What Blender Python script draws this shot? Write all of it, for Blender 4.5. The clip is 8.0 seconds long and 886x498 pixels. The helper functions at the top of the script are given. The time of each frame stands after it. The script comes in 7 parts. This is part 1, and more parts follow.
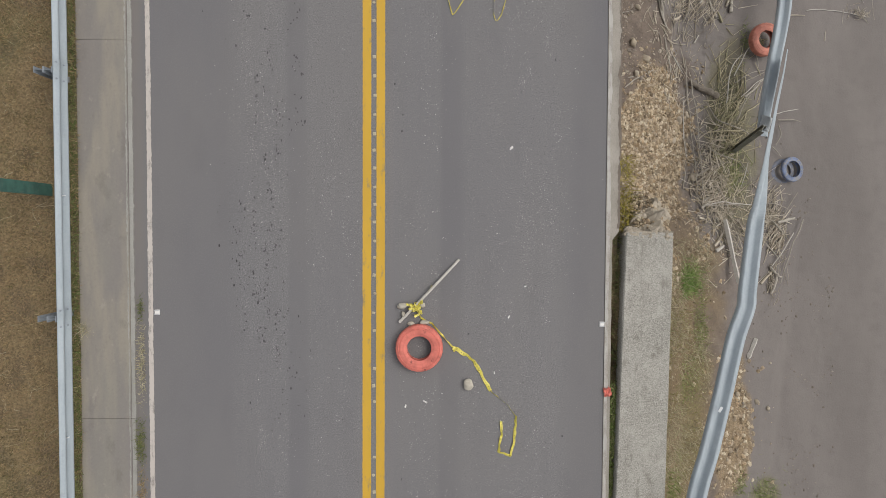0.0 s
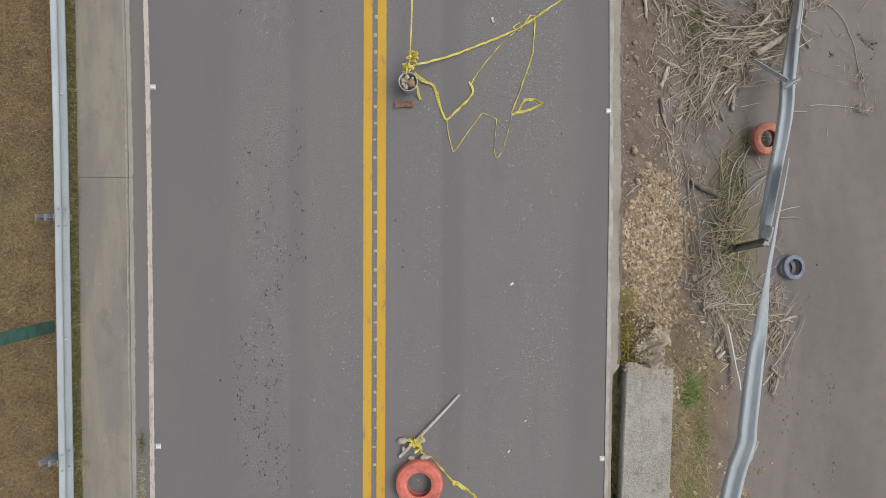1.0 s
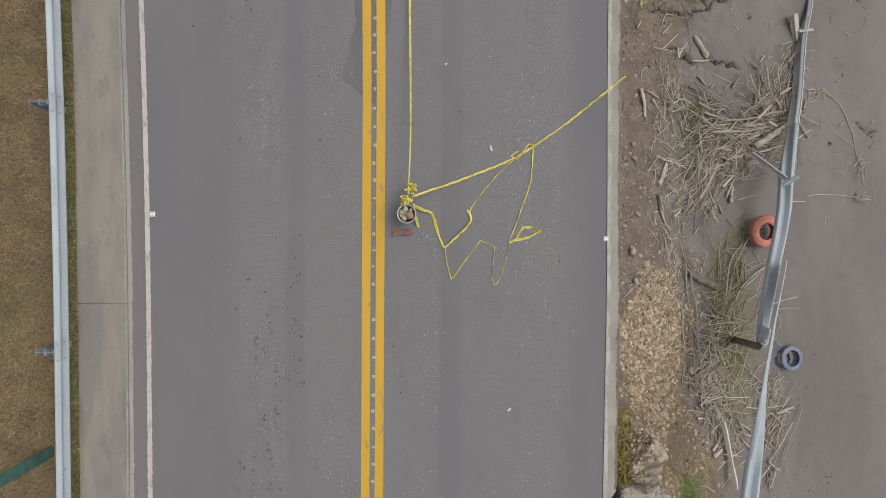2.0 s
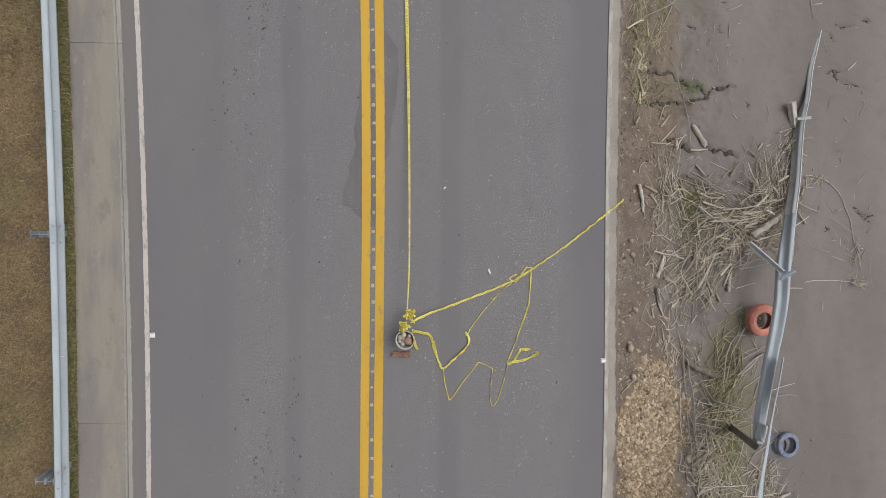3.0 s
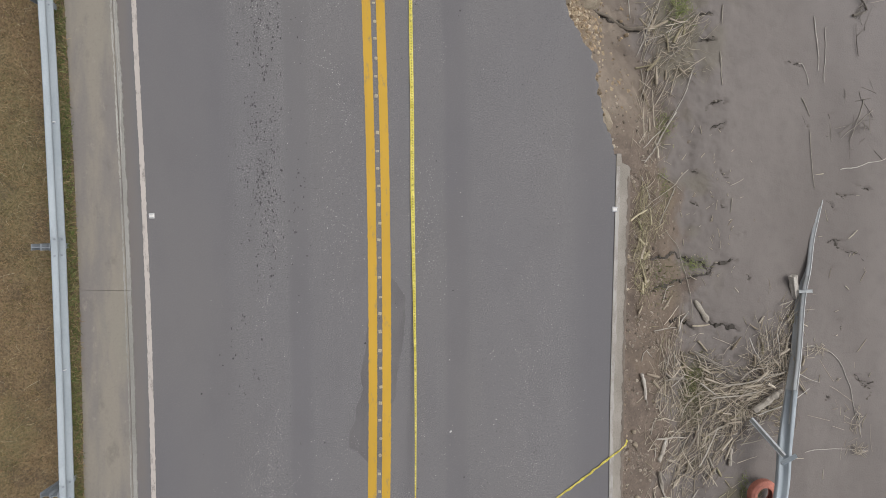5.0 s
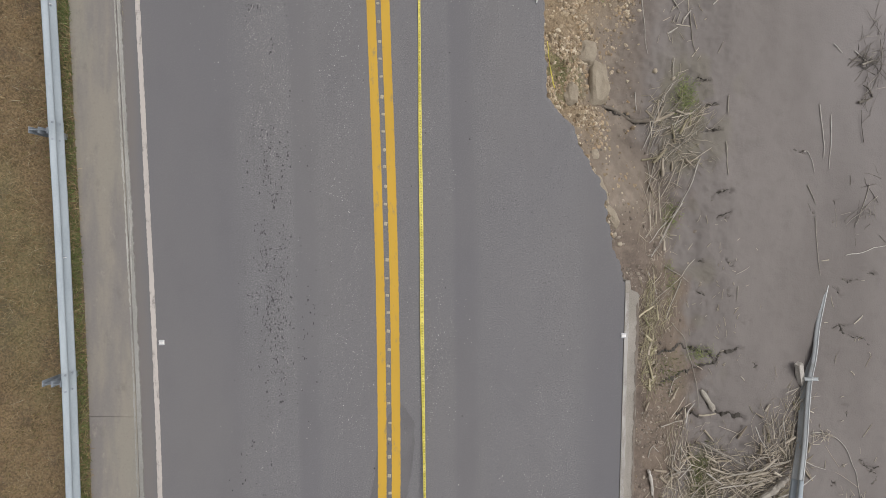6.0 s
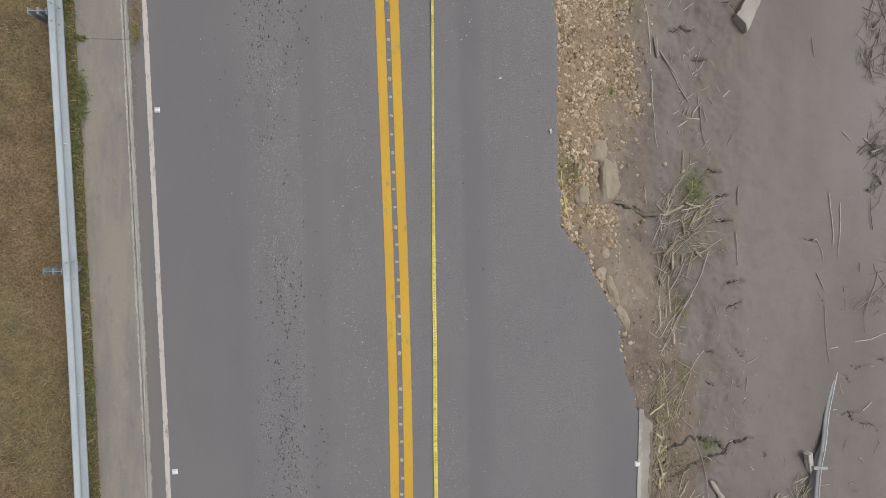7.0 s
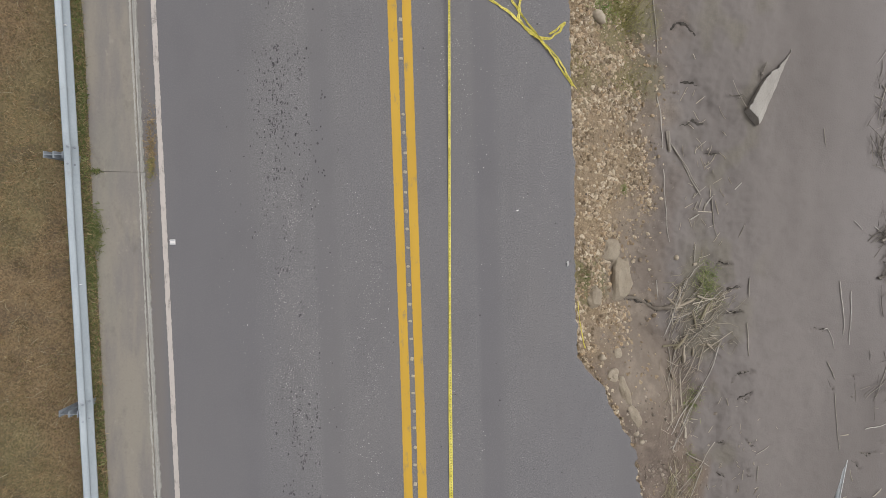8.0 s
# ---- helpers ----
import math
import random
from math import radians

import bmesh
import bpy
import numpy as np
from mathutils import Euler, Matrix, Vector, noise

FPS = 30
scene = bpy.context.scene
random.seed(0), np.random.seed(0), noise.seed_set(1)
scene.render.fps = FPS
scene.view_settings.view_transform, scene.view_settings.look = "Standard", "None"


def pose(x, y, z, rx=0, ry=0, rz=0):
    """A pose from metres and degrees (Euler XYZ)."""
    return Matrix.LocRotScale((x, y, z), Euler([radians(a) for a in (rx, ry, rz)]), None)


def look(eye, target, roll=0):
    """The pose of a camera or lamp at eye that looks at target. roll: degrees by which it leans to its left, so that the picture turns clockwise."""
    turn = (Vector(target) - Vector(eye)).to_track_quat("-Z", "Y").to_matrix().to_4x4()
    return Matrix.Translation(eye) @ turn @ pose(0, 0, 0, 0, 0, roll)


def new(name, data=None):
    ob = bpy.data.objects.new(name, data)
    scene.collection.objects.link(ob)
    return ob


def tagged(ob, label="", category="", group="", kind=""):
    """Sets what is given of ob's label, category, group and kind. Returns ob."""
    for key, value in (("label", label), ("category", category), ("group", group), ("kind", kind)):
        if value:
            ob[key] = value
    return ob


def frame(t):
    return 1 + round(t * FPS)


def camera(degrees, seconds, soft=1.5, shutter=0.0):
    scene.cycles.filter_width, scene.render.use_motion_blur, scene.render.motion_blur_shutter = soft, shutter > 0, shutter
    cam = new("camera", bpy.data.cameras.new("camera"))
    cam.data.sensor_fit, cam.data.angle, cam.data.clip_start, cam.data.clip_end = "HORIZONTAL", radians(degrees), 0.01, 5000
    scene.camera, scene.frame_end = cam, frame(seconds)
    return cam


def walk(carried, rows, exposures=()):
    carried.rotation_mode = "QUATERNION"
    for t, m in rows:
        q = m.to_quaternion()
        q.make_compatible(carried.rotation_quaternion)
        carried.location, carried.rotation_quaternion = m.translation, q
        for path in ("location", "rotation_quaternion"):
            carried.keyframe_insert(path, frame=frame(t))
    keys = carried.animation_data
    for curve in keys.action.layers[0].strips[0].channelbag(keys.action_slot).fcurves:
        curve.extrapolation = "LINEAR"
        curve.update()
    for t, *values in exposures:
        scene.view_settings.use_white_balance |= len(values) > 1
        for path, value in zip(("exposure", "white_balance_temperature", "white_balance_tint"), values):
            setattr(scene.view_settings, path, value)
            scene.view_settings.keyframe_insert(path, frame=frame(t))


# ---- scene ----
cam = camera(75.09, 8.0, 0.8)
# seconds, metres x y z, degrees rx ry rz
ROWS = [
    (0.0, -0.019, 0.362, 9.868, -1.904, -0.578, 0.288),
    (0.5, -0.010, 1.546, 9.831, -1.908, -0.418, 0.318),
    (1.0, 0.005, 2.682, 9.803, -1.948, -0.322, 0.383),
    (1.5, 0.019, 3.781, 9.782, -2.006, -0.274, 0.470),
    (2.0, 0.031, 4.852, 9.767, -2.069, -0.259, 0.566),
    (2.5, 0.034, 5.902, 9.755, -2.127, -0.267, 0.663),
    (3.0, 0.028, 6.939, 9.745, -2.172, -0.286, 0.752),
    (3.5, 0.008, 7.970, 9.734, -2.198, -0.310, 0.828),
    (4.0, -0.027, 8.999, 9.721, -2.204, -0.334, 0.888),
    (4.5, -0.080, 10.031, 9.706, -2.191, -0.353, 0.930),
    (5.0, -0.150, 11.070, 9.686, -2.163, -0.367, 0.956),
    (5.5, -0.239, 12.118, 9.661, -2.126, -0.378, 0.969),
    (6.0, -0.346, 13.177, 9.629, -2.089, -0.389, 0.972),
    (6.5, -0.473, 14.246, 9.590, -2.066, -0.405, 0.975),
    (7.0, -0.617, 15.327, 9.542, -2.071, -0.435, 0.985),
    (7.5, -0.777, 16.418, 9.487, -2.123, -0.489, 1.014),
    (8.0, -0.952, 17.516, 9.422, -2.243, -0.578, 1.076),
]
walk(cam, [(t, pose(x, y, z, rx, ry, rz)) for t, x, y, z, rx, ry, rz in ROWS],
     [(0.0, 0.0, 6610, 8.7), (1.0, 0.0, 6610, 8.7), (2.0, 0.0, 6555, 9.4), (3.0, 0.0, 6500, 10), (8.0, 0.0, 6500, 10)])

# ---------- world, sun, exposure ----------
world = bpy.data.worlds.new("overcast_sky")
scene.world = world
world.use_nodes = True
wt = world.node_tree
sky = wt.nodes.new("ShaderNodeTexSky")
sky.sky_type = "NISHITA"
sky.sun_disc = False
sky.sun_elevation = radians(58)
sky.sun_rotation = radians(70)
sky.dust_density = 4.0
grey = wt.nodes.new("ShaderNodeHueSaturation")
grey.inputs["Saturation"].default_value = 0.22
wt.links.new(sky.outputs["Color"], grey.inputs["Color"])
wt.links.new(grey.outputs["Color"], wt.nodes["Background"].inputs["Color"])
wt.nodes["Background"].inputs["Strength"].default_value = 0.155

sun_data = bpy.data.lights.new("sun", "SUN")
sun_data.energy = 0.85
sun_data.angle = radians(42)
sun_data.color = (1.0, 0.97, 0.92)
sun = new("sun", sun_data)
sun.matrix_world = look((12, 5, 20), (0, 0, 0))

# ---------- plan: edges of the road ----------
def smooth(a, b, v):
    t = min(1.0, max(0.0, (v - a) / (b - a)))
    return t * t * (3 - 2 * t)


def bend_left(y):
    """Sideways shift of the left roadside, which bends gently."""
    if y < 3:
        return 0.0
    return -0.0026 * (y - 3) ** 2 if y < 13 else -0.26 - 0.049 * (y - 13)


def verge_shift(y):
    """The apron grows a little narrower towards the washout."""
    return -0.035 + 0.065 * smooth(3.0, 12.0, y)


def bend_mid(y):
    """Sideways shift of the centre line."""
    if y < 6.5:
        return 0.0
    return -0.003 * (y - 6.5) ** 2 if y < 15 else -0.217 - 0.051 * (y - 15)


def bend_right(y):
    return -0.075 * smooth(3, 9, y)


BREAK = [(-400, 3.12), (12.15, 3.12), (12.35, 2.78), (13.0, 2.56), (13.7, 2.44), (14.05, 2.27), (14.5, 2.06), (14.85, 1.9), (15.17, 1.62),
         (15.4, 1.44), (16, 1.36), (18, 1.30), (20.1, 1.18), (21.2, 1.13), (30, 0.7), (38, 0.2), (400, -12)]
BREAK_Y, BREAK_X = zip(*BREAK)


def edge(y):
    """Where the road ends and the washed-out bank begins."""
    return float(np.interp(y, BREAK_Y, BREAK_X))


def bank_z(x, y):
    """Height of the ground beside the road on the washed-out side, without its small relief."""
    mud = -3.3 - 0.05 * max(-8, min(y, 12)) - 0.16 * (min(x, 14) - 5)
    s = max(0.0, x - edge(y))
    z = mud + 0.9 * max(0.0, 1 - (s / (2.5 - 0.4 * smooth(13, 15, y))) ** 2)
    slope = min(-0.14, -0.35 - 1.5 * (x - 4)) if x < 5.2 else -2.15 - 0.5 * (x - 5.2)
    if slope > z:
        z += (1 - smooth(-0.4, 1.6, y)) * (slope - z)
    return z


def n3(x, y, f, seed=0.0):
    return noise.noise(Vector((x * f + seed, y * f - seed * 0.7, seed * 1.3)))


# Cracks and hollows in the drying mud: lines of (x, y)
CRACKS = [
    [(4.45, 9.75), (4.97, 9.78), (5.7, 9.96), (6.1, 10.01), (6.43, 10.18)],
    [(4.53, 10.4), (5.26, 10.56), (5.69, 10.42), (6.27, 10.21), (7.02, 10.4)],
    [(4.23, 22.06), (4.49, 22.28), (4.89, 22.03)],
    [(4.58, 19.92), (4.88, 20.03), (5.2, 19.95)],
    [(2.87, 16.05), (3.33, 15.99), (3.85, 15.89), (4.13, 15.72), (4.49, 15.75)],
]
HOLLOWS = [
    [(4.54, 20.95), (4.98, 20.86)], [(5.17, 19.3), (5.55, 19.33)], [(5.6, 16.78), (6.01, 16.78)], [(5.89, 16.18), (6.25, 16.27)],
    [(5.92, 15.56), (6.32, 15.65)], [(6.22, 14.1), (6.66, 14.14)], [(6.34, 13.57), (6.54, 13.55)], [(5.78, 12.46), (5.98, 12.5)],
    [(6.55, 12.5), (6.75, 12.49)], [(5.82, 11.78), (6.05, 11.72)], [(6.55, 11.81), (6.7, 11.83)], [(9.49, 11.93), (9.67, 11.71)],
    [(9.85, 12.06), (9.9, 11.9)], [(10.1, 12.0), (10.2, 12.1)], [(10.47, 12.29), (10.7, 12.16)], [(9.61, 10.93), (9.9, 10.67)], [(7.36, 10.05), (7.37, 9.9)], [(10.27, 7.51), (10.45, 7.38), (10.69, 7.28), (10.67, 7.07), (10.63, 6.89)], [(10.28, 6.71), (10.4, 6.42)],
    [(9.48, 7.16), (9.56, 6.97)], [(9.84, 8.94), (9.91, 8.59)],
]

WIDE_CRACKS = [
    [(5.16, 9.01), (5.49, 9.01), (5.78, 8.86), (5.98, 8.71)],
    [(5.97, 9.4), (6.15, 9.08), (6.4, 8.85), (6.76, 8.79), (7.06, 8.77)],
]
MORE_HOLLOWS = [
    [(5.78, 16.71), (5.98, 16.77)],
    [(5.83, 16.11), (6.18, 16.23)],
    [(5.85, 15.52), (6.08, 15.56), (6.34, 15.66)],
    [(6.14, 14.03), (6.38, 14.09), (6.61, 14.24)],
    [(6.25, 13.54), (6.51, 13.63), (6.68, 13.71)],
    [(6.63, 12.43), (6.8, 12.32)],
    [(8.13, 15.18), (8.44, 15.19), (8.66, 15.11)],
    [(8.68, 13.9), (8.88, 13.68)],
    [(6.97, 11.01), (7.24, 11.03)],
    [(6.55, 11.7), (6.72, 11.72)],
    [(9.43, 13.99), (9.47, 13.79)],
    [(9.44, 13.54), (9.49, 13.43)],
    [(9.47, 11.96), (9.59, 11.8)],
    [(9.78, 12.07), (9.88, 11.96), (10.09, 12.14)],
    [(10.21, 12.29), (10.44, 12.27), (10.73, 12.15)],
    [(9.7, 10.8), (9.95, 10.67), (10.65, 10.42)],
    [(9.47, 10.88), (9.88, 10.92)],
    [(10.23, 7.59), (10.45, 7.4), (10.87, 7.34)],
    [(10.55, 7.26), (10.74, 7.2), (10.71, 7.01)],
]


def crack_depth(x, y):
    """How deep the cracks and hollows cut here, 0 to 1."""
    best = 9.0
    for lines, wide in ((CRACKS, 0.034), (WIDE_CRACKS, 0.05), (HOLLOWS, 0.022), (MORE_HOLLOWS, 0.014)):
        for line in lines:
            if min(p[1] for p in line) - 0.4 > y or max(p[1] for p in line) + 0.4 < y:
                continue
            for (ax, ay), (bx, by) in zip(line, line[1:]):
                dx, dy = bx - ax, by - ay
                t = min(1.0, max(0.0, ((x - ax) * dx + (y - ay) * dy) / (dx * dx + dy * dy)))
                d = math.hypot(x - ax - t * dx, y - ay - t * dy + 0.1 * n3(x, y, 5.0, 3.1) + 0.05 * n3(x, y, 13.0, 1.1))
                best = min(best, d / wide)
    return math.exp(-best * best)


def in_patch(x, y, cx, cy, rx, ry, seed):
    """A soft, uneven round patch: 1 inside, 0 outside."""
    d = math.hypot((x - cx) / rx, (y - cy) / ry) + 0.35 * n3(x, y, 1.3, seed) + 0.15 * n3(x, y, 5.0, seed)
    return 1 - smooth(0.75, 1.1, d)


def gravel_at(x, y):
    s = x - edge(y)
    a = in_patch(x, y, 4.75, 2.3, 1.05, 1.75, 4.0)
    b = (1 - smooth(1.0, 2.3, s - 0.75 * smooth(16.9, 18.4, y) + 0.7 * n3(x, y, 0.9, 8.0))) * smooth(14.2, 15.6, y + 0.5 * n3(x, y, 1.1, 2.0))
    c = in_patch(x, y, 6.6, -4.2, 0.65, 1.7, 6.0)
    return max(a, b, c)


def ground_z(x, y):
    """The full relief beside the road."""
    z = bank_z(x, y)
    g = gravel_at(x, y)
    rough = 1 - smooth(5.5, 7.5, x)
    z += 0.05 * n3(x, y, 0.7, 1.0) + (0.02 + 0.05 * rough) * n3(x, y, 2.3, 2.0) + (0.006 + 0.022 * rough) * n3(x, y, 7.0, 5.0) + (0.004 + 0.024 * max(g, 0.5 * rough)) * n3(x, y, 16.0, 7.0)
    return z - 0.06 * crack_depth(x, y)


# ---------- materials ----------
class Graph:
    """A short way to wire one procedural material."""

    def __init__(self, name, rough=0.8, metal=0.0, spec=0.3):
        self.mat = bpy.data.materials.new(name)
        self.mat.use_nodes = True
        self.tree = self.mat.node_tree
        self.bsdf = self.tree.nodes["Principled BSDF"]
        self.bsdf.inputs["Roughness"].default_value = rough
        self.bsdf.inputs["Metallic"].default_value = metal
        self.bsdf.inputs["Specular IOR Level"].default_value = spec
        self.geo = self.add("ShaderNodeNewGeometry")
        self.at = self.geo.outputs["Position"]

    def add(self, kind):
        return self.tree.nodes.new(kind)

    def wire(self, a, b):
        if isinstance(a, (int, float)):
            b.default_value = a
        elif isinstance(a, tuple):
            b.default_value = (*a, 1.0) if len(a) == 3 and b.type == "RGBA" else a
        else:
            self.tree.links.new(a, b)

    def noise(self, scale, detail=4.0, stretch=None, rough=0.55):
        n = self.add("ShaderNodeTexNoise")
        n.inputs["Scale"].default_value = scale
        n.inputs["Detail"].default_value = detail
        n.inputs["Roughness"].default_value = rough
        where = self.at
        if stretch:
            m = self.add("ShaderNodeMapping")
            m.inputs["Scale"].default_value = stretch
            self.wire(self.at, m.inputs["Vector"])
            where = m.outputs["Vector"]
        self.wire(where, n.inputs["Vector"])
        return n.outputs["Fac"]

    def cells(self, scale, randomness=1.0, stretch=None):
        v = self.add("ShaderNodeTexVoronoi")
        v.inputs["Scale"].default_value = scale
        v.inputs["Randomness"].default_value = randomness
        where = self.at
        if stretch:
            m = self.add("ShaderNodeMapping")
            m.inputs["Scale"].default_value = stretch
            self.wire(self.at, m.inputs["Vector"])
            where = m.outputs["Vector"]
        self.wire(where, v.inputs["Vector"])
        split = self.add("ShaderNodeSeparateColor")
        self.wire(v.outputs["Color"], split.inputs["Color"])
        return v.outputs["Distance"], split.outputs["Red"], split.outputs["Green"]

    def math(self, op, a, b=0.0, c=0.0):
        m = self.add("ShaderNodeMath")
        m.operation = op
        m.use_clamp = False
        for v, s in zip((a, b, c), m.inputs):
            self.wire(v, s)
        return m.outputs["Value"]

    def step(self, v, lo, hi, out_lo=0.0, out_hi=1.0):
        m = self.add("ShaderNodeMapRange")
        m.interpolation_type = "SMOOTHSTEP"
        for value, key in ((v, "Value"), (lo, "From Min"), (hi, "From Max"), (out_lo, "To Min"), (out_hi, "To Max")):
            self.wire(value, m.inputs[key])
        return m.outputs["Result"]

    def mix(self, fac, a, b, blend="MIX"):
        m = self.add("ShaderNodeMix")
        m.data_type = "RGBA"
        m.blend_type = blend
        self.wire(fac, m.inputs[0])
        self.wire(a, m.inputs[6])
        self.wire(b, m.inputs[7])
        return m.outputs[2]

    def ramp(self, v, stops):
        r = self.add("ShaderNodeValToRGB")
        while len(r.color_ramp.elements) < len(stops):
            r.color_ramp.elements.new(0.5)
        for e, (p, c) in zip(r.color_ramp.elements, stops):
            e.position = p
            e.color = (*c, 1.0) if isinstance(c, tuple) else (c, c, c, 1.0)
        self.wire(v, r.inputs["Fac"])
        return r.outputs["Color"]

    def attr(self, name):
        a = self.add("ShaderNodeAttribute")
        a.attribute_name = name
        return a.outputs["Fac"]

    def island(self):
        return self.geo.outputs["Random Per Island"]

    def object_random(self):
        return self.add("ShaderNodeObjectInfo").outputs["Random"]

    def bump(self, height, strength=0.4, distance=0.01):
        b = self.add("ShaderNodeBump")
        b.inputs["Strength"].default_value = strength
        b.inputs["Distance"].default_value = distance
        self.wire(height, b.inputs["Height"])
        self.wire(b.outputs["Normal"], self.bsdf.inputs["Normal"])
        return self

    def done(self, colour, rough=None):
        self.wire(colour, self.bsdf.inputs["Base Color"])
        if rough is not None:
            self.wire(rough, self.bsdf.inputs["Roughness"])
        return self.mat


def make_asphalt():
    g = Graph("worn_asphalt", 0.85, 0.0, 0.25)
    x = g.attr("across")
    wob = g.math("MULTIPLY", g.math("SUBTRACT", g.noise(0.8, 3.0, (1, 0.2, 1)), 0.5), 0.14)
    lane = g.math("DIVIDE", g.math("ADD", g.math("ADD", x, wob), 5.2), 8.6)
    # polished wheel tracks against rough, open-textured strips
    rough_strip = g.ramp(lane, [(0.0, 0.0), (0.19, 0.02), (0.22, 0.75), (0.27, 1.0), (0.306, 0.85), (0.314, 0.08), (0.342, 0.1), (0.356, 0.7), (0.5, 0.55), (0.6, 0.6), (0.612, 0.1),
                                (0.645, 0.12), (0.66, 0.75), (0.84, 0.9), (0.875, 0.1), (1.0, 0.03)])
    tone = g.ramp(lane, [(0.0, 0.43), (0.19, 0.42), (0.225, 0.49), (0.305, 0.51), (0.315, 0.42), (0.34, 0.43), (0.355, 0.51), (0.5, 0.53), (0.604, 0.52), (0.614, 0.38), (0.642, 0.4), (0.66, 0.51), (0.7, 0.53), (0.84, 0.57), (0.89, 0.4), (1.0, 0.34)])
    base = g.mix(tone, (0.102, 0.099, 0.112), (0.216, 0.207, 0.204))
    broad = g.noise(0.5, 4.0, (1, 0.35, 1))
    base = g.mix(g.step(broad, 0.35, 0.7, 0.0, 0.3), base, (0.19, 0.178, 0.168))
    base = g.mix(g.step(g.noise(1.7, 5.0, (1, 0.5, 1)), 0.45, 0.75, 0.0, 0.22), base, (0.12, 0.115, 0.12))
    patches = g.step(g.noise(0.55, 5.0, (1.6, 0.8, 1), 0.6), 0.36, 0.58, 0.4, 1.0)
    where = g.math("MULTIPLY", patches, g.step(g.noise(2.6, 6.0, (2.2, 0.3, 1), 0.7), 0.32, 0.62, 0.3, 1.0))
    grain = g.noise(46.0, 4.0, None, 0.7)
    base = g.mix(g.math("MULTIPLY", g.step(grain, 0.5, 0.64), g.math("ADD", g.math("MULTIPLY", g.math("MULTIPLY", rough_strip, where), 0.5), 0.08)), base, (0.34, 0.333, 0.333))
    base = g.mix(g.math("MULTIPLY", g.step(grain, 0.46, 0.34), g.math("ADD", g.math("MULTIPLY", g.math("MULTIPLY", rough_strip, where), 0.7), 0.08)), base, (0.075, 0.072, 0.075))
    d, r, q = g.cells(44.0)
    spots = g.math("MULTIPLY", g.step(r, 0.82, 0.9), g.step(d, 0.45, 0.3))
    base = g.mix(g.math("MULTIPLY", g.math("MULTIPLY", spots, g.math("MULTIPLY", rough_strip, where)), 0.5), base, (0.36, 0.35, 0.34))
    dark = g.math("MULTIPLY", g.step(q, 0.84, 0.92), g.step(d, 0.45, 0.25))
    base = g.mix(g.math("MULTIPLY", g.math("MULTIPLY", dark, rough_strip), 0.6), base, (0.06, 0.057, 0.055))
    margin = g.math("MULTIPLY", g.step(lane, 0.045, 0.02), g.step(g.noise(3.0, 5.0, (1, 0.5, 1)), 0.25, 0.6, 0.55, 1.0))
    base = g.mix(margin, base, (0.172, 0.158, 0.15))
    g.bump(g.math("ADD", g.math("MULTIPLY", grain, 0.6), g.math("MULTIPLY", d, rough_strip)), 0.22, 0.006)
    return g.done(base)


def make_paint(name, colour, worn, wear_lo, wear_hi):
    g = Graph(name, 0.6, 0.0, 0.35)
    wear = g.noise(9.0, 6.0, (1, 0.35, 1), 0.65)
    fine = g.noise(60.0, 3.0)
    tone = g.mix(g.step(g.noise(1.3, 4.0, (1, 0.4, 1)), 0.35, 0.7, 0.0, 0.3), colour, tuple(c * 0.72 for c in colour))
    chip = g.math("MULTIPLY", g.step(wear, wear_lo, wear_hi), g.step(fine, 0.3, 0.55))
    g.bump(fine, 0.25, 0.004)
    return g.done(g.mix(chip, tone, worn))


def make_concrete(name, light, dark, scale=1.0, stain=(0.13, 0.11, 0.085), pits=0.25, grit=0.35):
    g = Graph(name, 0.9, 0.0, 0.2)
    big = g.noise(0.8 * scale, 5.0)
    fine = g.noise(34.0 * scale, 5.0, None, 0.7)
    base = g.mix(g.step(big, 0.3, 0.7), dark, light)
    base = g.mix(g.step(g.noise(3.2 * scale, 6.0, (1, 0.4, 1), 0.7), 0.5, 0.75, 0.0, 0.5), base, stain)
    base = g.mix(g.step(g.noise(1.1 * scale, 6.0, (1, 0.12, 1), 0.65), 0.48, 0.7, 0.0, 0.45), base, tuple(c * 0.72 for c in dark))
    base = g.mix(g.step(fine, 0.3, 0.7, 0.0, grit), base, tuple(c * 1.35 for c in light))
    base = g.mix(g.step(fine, 0.48, 0.3, 0.0, grit), base, tuple(c * 0.6 for c in dark))
    d, r, q = g.cells(42.0 * scale)
    base = g.mix(g.math("MULTIPLY", g.math("MULTIPLY", pits, g.step(r, 0.9, 0.96)), g.step(d, 0.4, 0.2)), base, tuple(c * 0.45 for c in dark))
    g.bump(fine, 0.4, 0.006)
    return g.done(base)


